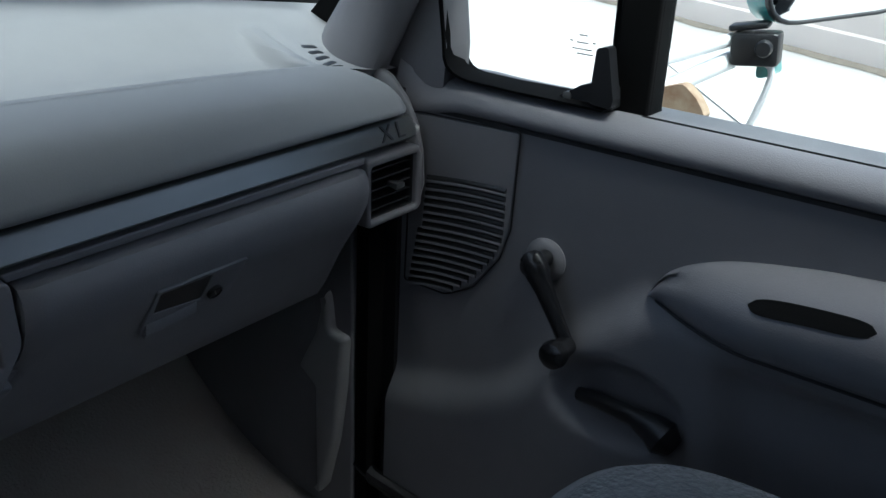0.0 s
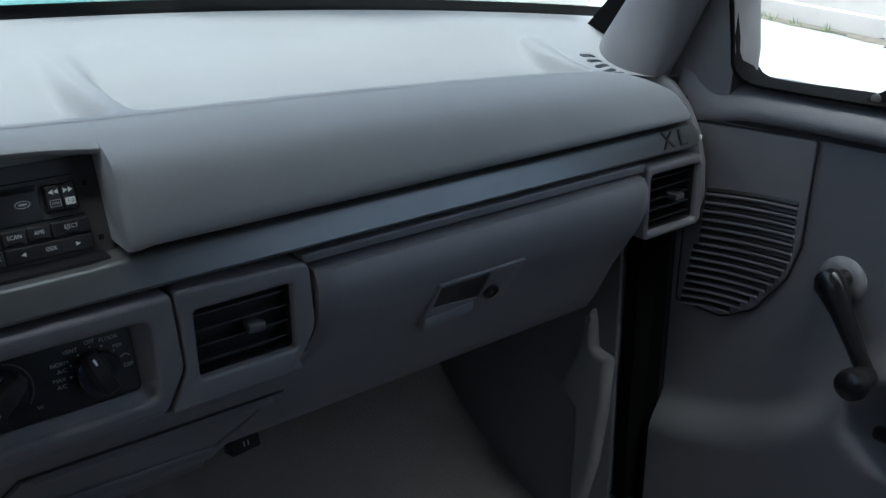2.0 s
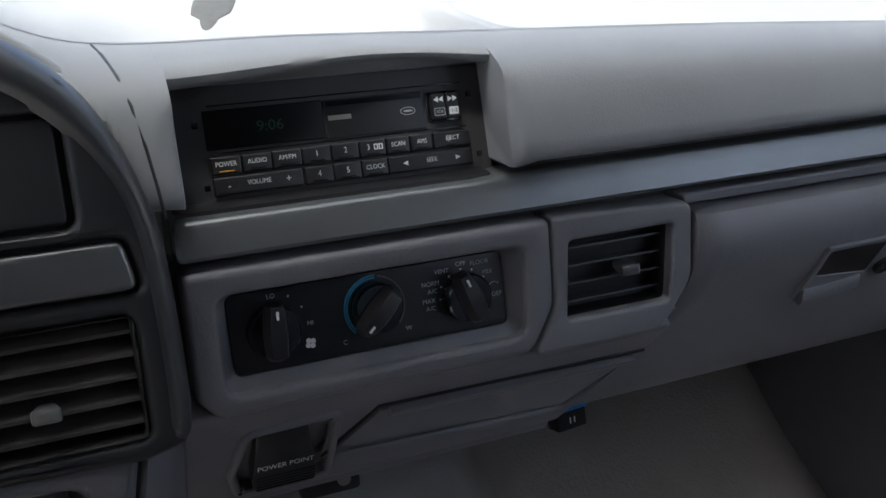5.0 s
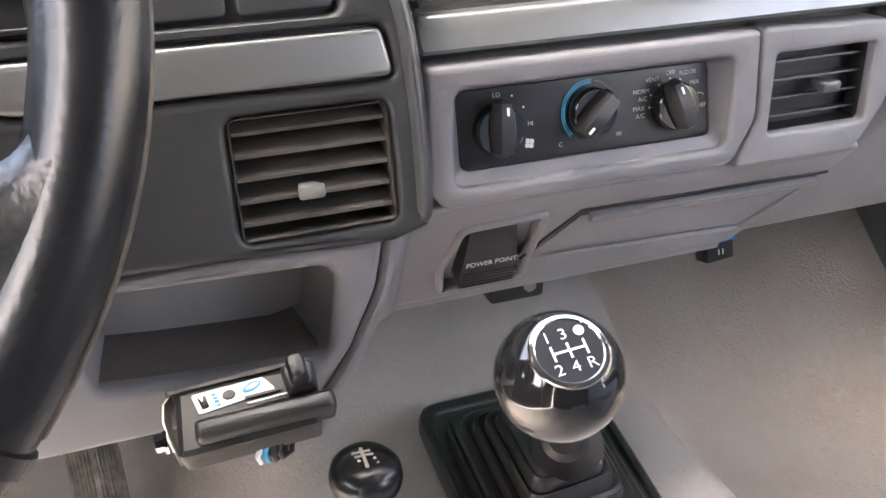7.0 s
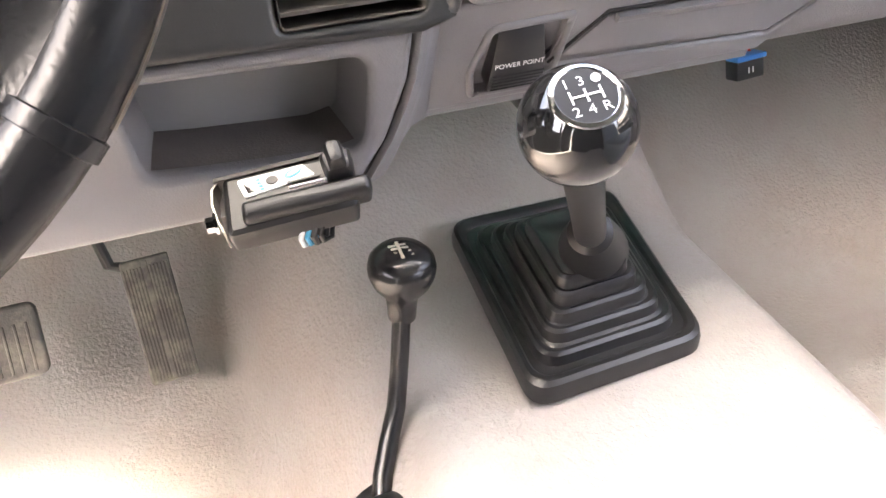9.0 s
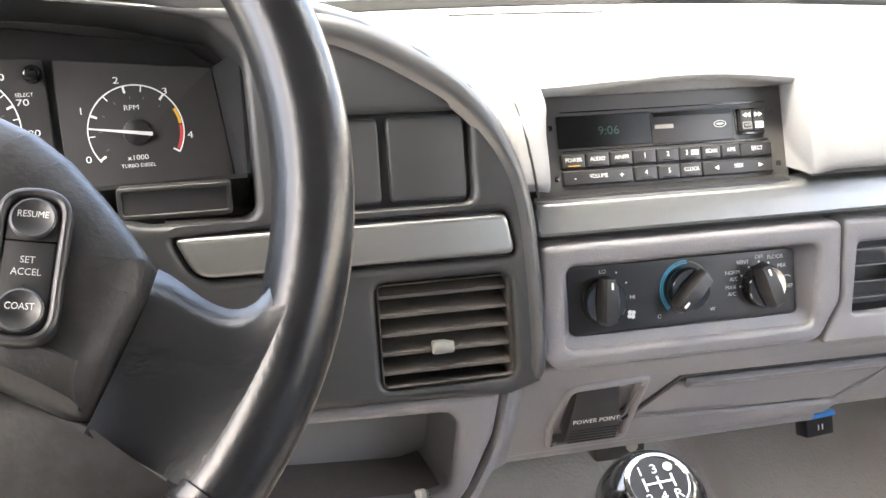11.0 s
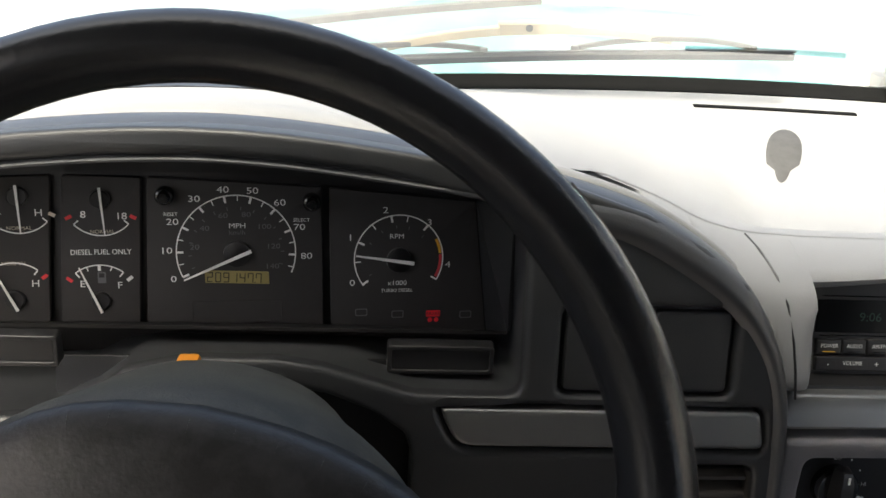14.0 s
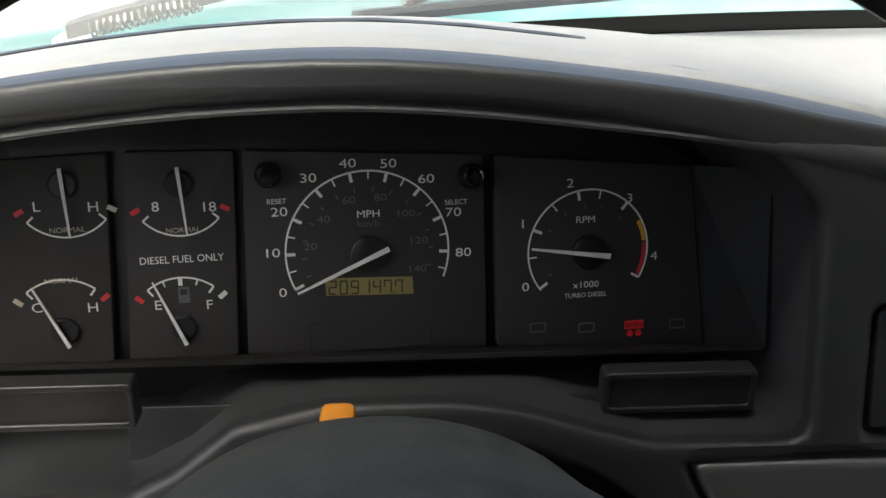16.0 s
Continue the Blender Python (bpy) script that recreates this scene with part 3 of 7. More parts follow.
def build_dash_top():
    """The upper shelf from the padded brow to the windscreen."""
    xs, nv = sorted(span(-0.925, 0.80, 180) + span(0.085, 0.14, 16) + span(0.605, 0.69, 20)), 64
    vs = []
    for x in xs:
        y0, y1 = shelf_front(x)[0], glass_y(x) - 0.004
        vs += [(x, y, shelf_z(x, y)) for y in span(y0, y1, nv)]
    fs = [(i * nv + j, (i + 1) * nv + j, (i + 1) * nv + j + 1, i * nv + j + 1) for i in range(len(xs) - 1) for j in range(nv - 1)]
    Shape().add(vs, fs).put("top_shelf", PAD, dash, sharp=60)


PAD_CURVE = [(0.0, 0.085), (0.03, 0.068), (0.09, 0.052), (0.16, 0.038), (0.21, 0.031), (0.27, 0.025), (0.36, 0.019), (0.50, 0.013), (0.70, 0.007), (0.85, 0.003), (1.0, 0.001)]


def rim_x(z):
    """The right edge of the instrument bezel at a height."""
    return curve_at([(0.525, -0.1455), (0.565, -0.151), (0.600, -0.164), (0.630, -0.185), (0.653, -0.215), (0.674, -0.255), (0.688, -0.300)], z)


def pad_y(x, z):
    """The padded front edge: how far back its face lies."""
    t = crown(x)
    return -0.014 + 0.024 * smooth(rim_x(z) - 0.002, rim_x(z) - 0.012, x) + 0.035 * smooth(0.66, 0.716, x) ** 2 + curve_at(PAD_CURVE, max(0.0, min(1.0, (t - z) / (t - 0.551))))


def build_pad():
    """The padded front edge: a brow over the radio, down to the trim strip on both sides of it."""
    brow = lambda x: 0.6145 + 0.0065 * math.sin(math.pi * max(0.0, min(1.0, (x + 0.131) / 0.2025)) ** 1.4)
    left = [(x, 0.5560, 0.0) for x in span(-0.29, -0.146, 120) + [-0.143]] + [(-0.1395, 0.5555, 0.001), (-0.1355, 0.5545, 0.003), (-0.1325, 0.5535, 0.006), (-0.1310, 0.5525, 0.010)]
    over = [(x, brow(x), 0.0) for x in span(-0.1335, 0.074, 30)]
    side = [(0.0715, 0.5520, 0.010), (0.0735, 0.5525, 0.006), (0.0765, 0.5535, 0.003), (0.081, 0.5548, 0.001), (0.087, 0.5560, 0.0)]
    side += [(x, 0.5560, 0.0) for x in span(0.095, 0.69, 50) + [0.698, 0.704, 0.709, 0.713]]
    pad = Shape()
    for cols in (left, over, side):
        secs = []
        for x, low, rnd in cols:
            t = crown(x)
            e = smooth(0.66, 0.716, x) ** 2
            h = t - low
            top = brow(max(-0.131, min(0.0715, x)))
            r = lambda z: rnd * smooth(top - 0.002, top - 0.020, z)
            prof = [(0.105, low + 0.002), (pad_y(x, low) + 0.014 + rnd + 0.020 * (cols is over), low + 0.0005), (pad_y(x, low) + 0.006 + rnd + 0.020 * (cols is over), low)]
            lip = 0.020 if cols is over else 0.0
            prof += [(pad_y(x, low + h * f) + d + r(low + h * f) + lip * max(0.0, 1 - f * 1.6) ** 2, low + h * f) for f, d in ((0.03, 0.0025), (0.08, 0.0006), (0.18, 0), (0.32, 0), (0.46, 0), (0.58, 0), (0.66, 0), (0.72, 0), (0.76, 0), (0.80, 0), (0.85, 0), (0.90, 0), (0.96, 0), (0.99, 0), (1.0, 0))]
            prof += [(0.0725 + 0.01 * e, t - 0.010), (0.105, t - 0.015)]
            secs.append([(x, y, z - 0.02 * e * smooth(low, t, z)) for y, z in prof])
        pad.loft(secs)
    # bevel that leads from the brow back to the radio
    Shape().loft([[(x, pad_y(x, brow(x)) + 0.0265, brow(x) + 0.0005), (x, 0.050, 0.6150), (x, 0.054, 0.6128), (x, 0.075, 0.6128), (x, 0.075, brow(x) + 0.0030)] for x in span(-0.1312, 0.0718, 30)]).put("brow_bevel", PAD, dash)
    pad.put("crash_pad", PAD, dash, "padded grey vinyl front edge", sharp=50)
    # seam between the pad and the instrument side
    sx = [(-0.1435, 0.553), (-0.1455, 0.570), (-0.148, 0.590), (-0.152, 0.612), (-0.156, 0.626), (-0.161, 0.636), (-0.165, crown(-0.165) - 0.001)]
    Shape().tube([(x, pad_y(x, z) + 0.0002, z) for x, z in sx], 0.0010, 6).put("pad_seam", BLACK, dash)


XLMAT = material("embossed_grey", (0.045, 0.047, 0.05), 0.5)


def build_strip():
    prof = lambda e, d: [(0.035, 0.5478 - e - d), (0.0100, 0.5474 - e - d), (0.0075, 0.5464 - e - d), (0.0060, 0.5445 - e * 0.8 - d * 0.9), (0.0022, 0.535), (-0.0020, 0.5250 + e * 0.8), (-0.0012, 0.5226 + e), (0.003, 0.5216 + e), (0.035, 0.5216 + e)]
    secs = [[(x, y, z) for y, z in prof(e, 0.0032 * smooth(0.090, 0.060, x))] for x, e in [(-0.1395, 0.003), (-0.138, 0.0005), (-0.136, 0.0)] + [(x, 0.0) for x in span(-0.12, 0.700, 30)] + [(0.705, 0.0015), (0.709, 0.006), (0.711, 0.011)]]
    st = Shape().loft(secs).put("trim_strip", STRIP, dash, "satin silver-grey trim strip", sharp=40)
    # raised step in front of the radio
    Shape().loft([[(x, 0.016, 0.5440), (x, 0.05, 0.5440), (x, 0.05, 0.5476), (x, 0.022, 0.5474), (x, 0.017, 0.5466)] for x in (-0.137, 0.064)]).put("step", BLACK, dash)
    # letters in slight relief
    m = at(facing(0.0020 - 0.38 * 0.535, 0.38), 0.668, 0.535)
    lettering("X", at(m, -0.012, 0, 0.0010), 0.025, XLMAT, st, "badge_letter", 1.15, 0.0006)
    lettering("L", at(m, 0.012, 0, 0.0010), 0.025, XLMAT, st, "badge_letter", 1.15, 0.0006)
    # dark gaps above and below
    Shape().loft([[(x, 0.02, 0.511), (x, 0.06, 0.511), (x, 0.06, 0.542), (x, 0.02, 0.542)] for x in (-0.14, 0.0845)]).put("gap_backing", BLACK, dash)
    Shape().loft([[(x, 0.02, 0.511), (x, 0.06, 0.511), (x, 0.06, 0.558), (x, 0.02, 0.558)] for x in (0.0845, 0.71)]).put("gap_backing", BLACK, dash)
    Shape().loft([[(x, 0.016, 0.40), (x, 0.03, 0.40), (x, 0.03, 0.52), (x, 0.016, 0.52)] for x in (-0.143, 0.192)]).put("stack_backing", BLACK, dash)


def build_vent(name, x0, x1, z0, z1, y, slats, parent, mat_slat=SLAT, mat_tab=TAB, lean=0.0, mat_box=BLACK, tab_at=0.6, tab_z=0.5, blades=False):
    cx, cz = (x0 + x1) / 2, (z0 + z1) / 2
    m = facing(y - 0.0) if not lean else facing(y - lean * cz, lean)
    box = Shape()
    r0 = round_rect(x0, z0, x1, z1, 0.004)
    box.loft([[m @ Vector((u, v, w)) for u, v in r] for r, w in ((r0, 0.0), (inset(ccw(r0), 0.001), -0.002), (inset(ccw(r0), 0.001), -0.045))], cap=False)
    box.add([m @ Vector((u, v, -0.045)) for u, v in r0], [tuple(range(len(r0)))])
    v = box.put(name, mat_box, parent)
    for i in range(slats):
        z = z0 + (z1 - z0) * (i + 0.7) / (slats + 0.4)
        s = Shape()
        s.loft([[m @ Vector((u, z + b, w)) for b, w in (((0.0012, -0.003), (-0.0008, -0.0025), (0.0050, -0.014), (0.0105, -0.022), (0.0120, -0.021)) if blades else ((0.0007, -0.003), (-0.0007, -0.0027), (-0.0022, -0.012), (-0.0036, -0.026), (-0.0026, -0.027), (-0.0008, -0.012)))] for u in (x0 + 0.0015, x1 - 0.0015)])
        s.put("slat", mat_slat, v)
    for i in range(0 if blades else 5):
        u = x0 + (x1 - x0) * (i + 0.5) / 5
        Shape().box(at(m, u, cz, -0.034), (0.0016, z1 - z0 - 0.006, 0.014), 0.0004).put("vane", mat_slat, v)
    zt = z0 + (z1 - z0) * tab_z
    t = Shape()
    secs = [[m @ Vector((x0 + (x1 - x0) * tab_at + u * 1.0, zt + q, w)) for u, q in round_rect(-ww, -hh, ww, hh, 0.002, 3)] for w, hh, ww in ((-0.008, 0.003, 0.005), (0.001, 0.0035, 0.0065), (0.006, 0.004, 0.0075), (0.0085, 0.0036, 0.007), (0.0095, 0.0024, 0.0055))]
    t.loft(secs).put("tab", mat_tab, v)
    return v


def build_center():
    m = facing(-0.006)
    # surround of the heater controls
    outer = round_poly([(-0.1395, 0.516), (0.0955, 0.516), (0.0990, 0.455), (0.0830, 0.424), (-0.128, 0.424), (-0.1395, 0.438)], [0.006, 0.006, 0.02, 0.012, 0.012, 0.01])
    hole = round_rect(-0.1215, 0.4370, 0.0775, 0.5005, 0.009)
    s = Shape().plate(outer, m, 0.03, 0.004, [hole], 0.0045)
    s.put("control_surround", GREY, dash, "grey moulded surround")
    # recess with sloping walls, and the leaning black control panel at its back
    pm = facing(0.0096 - 0.155 * 0.47, 0.155)
    face = round_rect(-0.1143, 0.4450, 0.0685, 0.4940, 0.006)
    Shape().loft([[m @ Vector((u, v, -0.0035)) for u, v in inset(ccw(hole), -0.0015)], [m @ Vector((u, v, -0.0065)) for u, v in ccw(hole)], [pm @ Vector((u, v, 0.0012)) for u, v in inset(ccw(face), -0.0008)], [pm @ Vector((u, v, -0.004)) for u, v in ccw(face)]], cap=False).put("recess_wall", GREY, dash)
    cp = Shape().plate(face, pm, 0.004, 0.0004).put("control_panel", BLACK, dash, "black heater control panel with white lettering")
    fm = at(pm, 0, 0, 0.0004)
    for x, ang, kz in ((-0.0885, -2, 0.4685), (-0.0222, 134, 0.4715), (0.0400, 22, 0.4680)):
        km = at(fm, x, kz)
        base = Shape().lathe([(0.0165, 0), (0.0165, 0.005), (0.0158, 0.0085), (0.0148, 0.0095), (0.0, 0.0096)], km, 36).put("knob", GLOSS, dash, "black rotary heater knob")
        rm = km @ Matrix.Rotation(radians(ang), 4, "Z")
        grip = Shape()
        secs = []
        for v, hw, h in ((-0.0165, 0.003, 0.012), (-0.013, 0.0058, 0.019), (0.0, 0.0066, 0.021), (0.011, 0.0058, 0.0205), (0.0175, 0.0042, 0.018), (0.0195, 0.002, 0.012)):
            secs.append([rm @ Vector((u, v, w)) for u, w in ((-hw - 0.0015, 0.009), (-hw, h * 0.8), (-hw * 0.7, h), (hw * 0.7, h), (hw, h * 0.8), (hw + 0.0015, 0.009))])
        grip.loft(secs).put("grip", BLACK, base)
        Shape().box(at(rm, 0, 0.013, 0.0204), (0.0016, 0.005, 0.0012), 0.0003).put("pointer", PRINT, base)
    # printed scale
    tx = [("LO", -0.0871, 0.4895, 0.0042), ("HI", -0.0647, 0.4690, 0.0042), ("C", -0.0440, 0.4525, 0.0042), ("W", -0.0010, 0.4540, 0.0042), ("OFF", 0.0388, 0.4895, 0.0042), ("VENT", 0.0250, 0.4865, 0.0042), ("FLOOR", 0.0522, 0.4885, 0.0042), ("MIX", 0.0575, 0.4815, 0.0042), ("DEF", 0.0630, 0.4655, 0.0042), ("NORM", 0.0165, 0.4795, 0.0042), ("A/C", 0.0175, 0.4745, 0.0042), ("MAX", 0.0145, 0.4685, 0.0042), ("A/C", 0.0155, 0.4635, 0.0042)]
    for w, x, z, h in tx:
        lettering(w, at(at(pm, 0, 0, 0.0004), x, z), h, HEATPRINT, cp)
    for x, z in ((-0.0765, 0.4880), (-0.0690, 0.4800), (0.0385, 0.4860), (0.0300, 0.4825), (0.0465, 0.4845), (0.0238, 0.4765), (0.0225, 0.4685), (0.0545, 0.4785)):
        Shape().lathe([(0.0007, 0), (0.0007, 0.0002), (0, 0.00021)], at(at(pm, 0, 0, 0.0003), x, z), 8).put("scale_dot", PRINT, cp)
    arc = lambda r, a0, a1, mat, nm: Shape().loft([[fm @ Vector((-0.0222 + (r + k) * math.cos(radians(a)), 0.4715 + (r + k) * math.sin(radians(a)), w)) for k, w in ((0, 0.0001), (0.0011, 0.0001), (0.0011, 0.0004), (0, 0.0004))] for a in span(a0, a1, 30)]).put(nm, mat, cp)
    arc(0.0181, 225, 85, BLUEP, "cold_arc")
    arc(0.0197, 225, 85, BLUEP, "cold_arc")
    arc(0.0192, 80, -40, TAB, "warm_arc")
    fan = Shape()
    for i in range(4):
        fan.lathe([(0.0017, 0), (0.0017, 0.0003), (0, 0.00032)], at(at(pm, 0, 0, 0.0003), -0.0660 + 0.002 * math.cos(i * 1.571 + 0.6), 0.4565 + 0.002 * math.sin(i * 1.571 + 0.6)), 8)
    fan.put("fan_mark", PRINT, cp)
    dm = Shape().loft([[at(at(pm, 0, 0, 0.0003), 0.0615, 0.4715) @ Vector(((0.0032 + k) * math.cos(a), (0.0022 + k) * math.sin(a), w)) for k, w in ((0, 0), (0.0004, 0), (0.0004, 0.0002), (0, 0.0002))] for a in span(0.3, 2.84, 12)]).put("defrost_mark", PRINT, cp)
    # centre vent housing
    vo = round_poly([(0.0972, 0.517), (0.2090, 0.513), (0.2120, 0.455), (0.1880, 0.4195), (0.0850, 0.4200), (0.1006, 0.455)], [0.004, 0.01, 0.025, 0.02, 0.004, 0.02])
    Shape().plate(vo, facing(-0.0055), 0.03, 0.003, [round_rect(0.1105, 0.4415, 0.1935, 0.4985, 0.004)], 0.012).put("vent_housing", GREY, dash)
    build_vent("centre_vent", 0.1105, 0.1935, 0.4415, 0.4985, 0.003, 4, dash, mat_tab=TABD)


def under(x, z):
    """The sloping lower face of the dashboard."""
    return (0.43 - z) * 0.6 - 0.004


def build_lower():
    um = axes((0, under(0, 0), 0), (1, 0, 0), (0, -0.6, 1)) @ Matrix.Diagonal((1, math.sqrt(1.36), 1, 1))
    out = round_poly([(-0.150, 0.4245), (0.180, 0.4195), (0.206, 0.4185), (0.136, 0.329), (-0.150, 0.327)], 0.004)
    ash = round_poly([(-0.022, 0.3985), (0.188, 0.3945), (0.137, 0.344), (-0.060, 0.3575)], [0.003, 0.003, 0.006, 0.003])
    pph = round_poly([(-0.113, 0.4035), (-0.047, 0.4060), (-0.050, 0.336), (-0.118, 0.336), (-0.123, 0.362)], [0.012, 0.006, 0.006, 0.006, 0.01])
    p = Shape().plate(out, um, 0.03, 0.003, [ash, inset(ccw(pph), 0.0055)], 0.025)
    p.put("lower_panel", GREY, dash, "grey lower console panel")
    at_ = Shape().plate(inset(ccw(ash), 0.0052), at(um, 0, -0.0006, -0.0005), 0.02, 0.0014)
    tray = at_.put("ashtray", GREY, dash, "closed grey ashtray drawer")
    Shape().loft([[um @ Vector((u, v - 0.003 + b, w)) for b, w in ((0, -0.001), (0.0, 0.0042), (-0.003, 0.0046), (-0.006, 0.003), (-0.0065, -0.001))] for u, v in span2((-0.014, 0.3985), (0.180, 0.3945), 8)]).put("lip", GREY, tray)
    Shape().plate(inset(ccw(ash), -0.004), at(um, 0, 0, -0.006), 0.002, 0.0002).put("ashtray_gap", BLACK, dash)
    Shape().tube([um @ Vector((*p, 0.0004)) for p in ((-0.058, 0.3585), (-0.0225, 0.3998), (0.188, 0.3958))], 0.0013, 6).put("ashtray_gap", BLACK, dash)
    # power socket cover in its raised rim
    Shape().plate(pph, at(um, 0, 0, 0.003), 0.02, 0.003, [inset(ccw(pph), 0.006)], 0.012).put("socket_rim", GREY, dash)
    Shape().plate(inset(ccw(pph), 0.003), at(um, 0, 0, -0.006), 0.01, 0.0005).put("socket_floor", GREY, dash)
    secs = []
    for v, w, k in ((0.3970, -0.006, 0), (0.3965, -0.0020, 0), (0.394, 0.001, 0), (0.384, 0.0040, 0), (0.373, 0.0068, 0), (0.362, 0.0088, 0), (0.352, 0.0092, 0.001), (0.3465, 0.0080, 0.003), (0.3435, 0.0045, 0.006), (0.342, -0.006, 0.008)):
        f = (0.395 - v) / 0.054
        x0, x1 = -0.1040 - 0.005 * f + k, -0.0700 + 0.009 * f - k
        secs.append([um @ Vector((u, v, ww)) for u, ww in ((x0, -0.008), (x0, w - 0.0008), (x0 + 0.0012, w), (x1 - 0.0012, w), (x1, w - 0.0008), (x1, -0.008))])
    sc = Shape().loft(secs).put("socket_cover", BLACK, dash, "black power socket cover")
    tm = axes(um @ Vector((-0.0855, 0.3710, 0.0078)), (1, 0, 0), um.to_3x3() @ Vector((0, 1, -0.25)))
    lettering("POWER POINT", tm, 0.0060, PRINT, sc, stretch=0.95)
    for i in range(5):
        v = 0.3625 - 0.0030 * i
        Shape().tube([um @ Vector((-0.0850 + u, v, 0.0086 + 0.0002 * i)) for u in (-0.0200, 0.0200)], 0.0007, 6).put("grip_rib", BLACK, sc)
    Shape().plate([(0.15, 0.420), (0.232, 0.420), (0.222, 0.40), (0.15, 0.36)], at(um, 0, 0, -0.012), 0.01, 0.001).put("panel_filler", GREY, dash)
    # dark edge under the panel
    Shape().loft([[(x, 0.062, 0.322), (x, 0.12, 0.322), (x, 0.12, 0.334), (x, 0.058, 0.332)] for x in (-0.15, 0.13)]).put("lower_edge", GREY, dash)


def span2(a, b, n):
    return [(a[0] + (b[0] - a[0]) * i / (n - 1), a[1] + (b[1] - a[1]) * i / (n - 1)) for i in range(n)]


GLOVE = [(0.020, 0.505), (0.002, 0.505), (-0.008, 0.502), (-0.013, 0.494), (-0.0145, 0.480), (-0.012, 0.465), (-0.005, 0.450), (0.003, 0.437), (0.014, 0.420), (0.026, 0.400), (0.039, 0.375), (0.052, 0.350), (0.062, 0.335), (0.075, 0.327)]


def glove_y(z):
    return curve_at([(b, a) for a, b in GLOVE[::-1]][1:-1], z)


def build_glove():
    secs = []
    n = 44
    for i in range(n):
        x = 0.2145 + (0.6175 - 0.2145) * i / (n - 1)
        e = 0.006 * (smooth(0.2190, 0.2145, x) ** 2 + smooth(0.611, 0.6175, x) ** 2)
        row = []
        for y, z in GLOVE:
            dx = 0.0
            f = 1 - i / (n - 1)
            if z < 0.445:
                dx = -0.075 * smooth(0.445, 0.335, z) * f
            row.append((x + dx, y + e, z))
        row += [(x, 0.10, 0.335), (x, 0.10, 0.50)]
        secs.append(row)
    gd = Shape().loft(secs).put("glove_box_door", GREY, dash, "rounded grey glove box door")
    # latch recess plate with lock
    lm = axes((0.385, glove_y(0.437) - 0.0020, 0.437), (1, 0, 0), (0, -0.57, 1))
    rec = round_poly([(-0.051, 0.026), (0.054, 0.026), (0.046, -0.022), (0.004, -0.024), (-0.002, -0.034), (-0.056, -0.034)], 0.003)
    hole = round_poly([(-0.047, 0.0215), (0.012, 0.0210), (0.009, -0.0130), (-0.047, -0.0060)], 0.002)
    lp = Shape().plate(rec, at(lm, 0, 0, 0.0006), 0.02, 0.0010, [hole], 0.012).put("latch_plate", GREY, gd)
    Shape().plate(inset(ccw(hole), -0.001), at(lm, 0, 0, -0.0006), 0.002, 0.0002).put("latch_recess", BLACK, gd)
    Shape().loft([[lm @ Vector((u, v - 0.012 * (u < 0) * 0.4, w)) for v, w in ((-0.0300, 0.001), (-0.0300, 0.0050), (-0.025, 0.0058), (-0.016, 0.0022), (-0.0145, 0.0005))] for u in (-0.052, -0.030, 0.004)]).put("latch_handle", GREY, gd)
    Shape().lathe([(0.0085, -0.001), (0.0085, 0.0032), (0.0070, 0.0036), (0.0068, 0.0020), (0, 0.0021)], at(lm, 0.0225, -0.0075, 0.0008), 24).put("lock", BLACK, gd)
    Shape().box(at(lm, 0.0225, -0.0075, 0.0030) @ Matrix.Rotation(0.5, 4, "Z"), (0.0015, 0.008, 0.001), 0.0003).put("key_slot", STEEL, gd)
    # frame of the glove box opening
    Shape().plate(round_poly([(0.205, 0.5165), (0.622, 0.5165), (0.6205, 0.5075), (0.209, 0.5085)], 0.002), facing(0.0015), 0.02, 0.002).put("glove_frame", GREY, dash)
    Shape().loft([[(x, 0.03, 0.515), (x, 0.11, 0.515), (x, 0.11, 0.33), (x, 0.085, 0.335), (x, 0.05, 0.39), (x, 0.02, 0.44)] for x in (0.226, 0.612)]).put("glove_box", BLACK, dash)
    # outer vent
    hs = round_poly([(0.6215, 0.513), (0.711, 0.513), (0.719, 0.500), (0.7205, 0.437), (0.714, 0.430), (0.6235, 0.430)], 0.007)
    Shape().plate(hs, facing(-0.003), 0.03, 0.004, [round_rect(0.6290, 0.4385, 0.7090, 0.5025, 0.004)], 0.012).put("vent_housing", GREY, dash)
    build_vent("outer_vent", 0.6290, 0.7090, 0.4385, 0.5025, 0.004, 5, dash, mat_tab=TABD)
    # end cap that wraps the dashboard's end
    pts = [(0.30, 0.57), (0.19, 0.590), (0.13, 0.601), (0.085, 0.597), (0.052, 0.583), (0.028, 0.560), (0.012, 0.533), (0.002, 0.500), (-0.001, 0.460), (0.006, 0.434), (0.030, 0.420), (0.30, 0.40)]
    cap = Shape().loft([[(x, y + o * 0.5, z) for y, z in [(a, b) for a, b in inset(ccw(pts), o)]] for x, o in ((0.7165, 0.007), (0.7180, 0.003), (0.7205, 0.0007), (0.7240, 0.0), (0.7290, 0.0012), (0.7325, 0.004), (0.7345, 0.009))]).put("end_cap", GREY, dash)
    # dark slots of the side demister
    for i in range(5):
        x, y, w = 0.694 - 0.007 * i, 0.158 - 0.018 * i, 0.011 - 0.0008 * i
        Shape().loft([[(x + u, y + v, shelf_z(x + u, y + v) + k) for u, v in round_rect(-w, -0.0042, w, 0.0042, 0.003, 3)] for k in (-0.004, 0.0008)]).put("demister_slot", BLACK, dash)


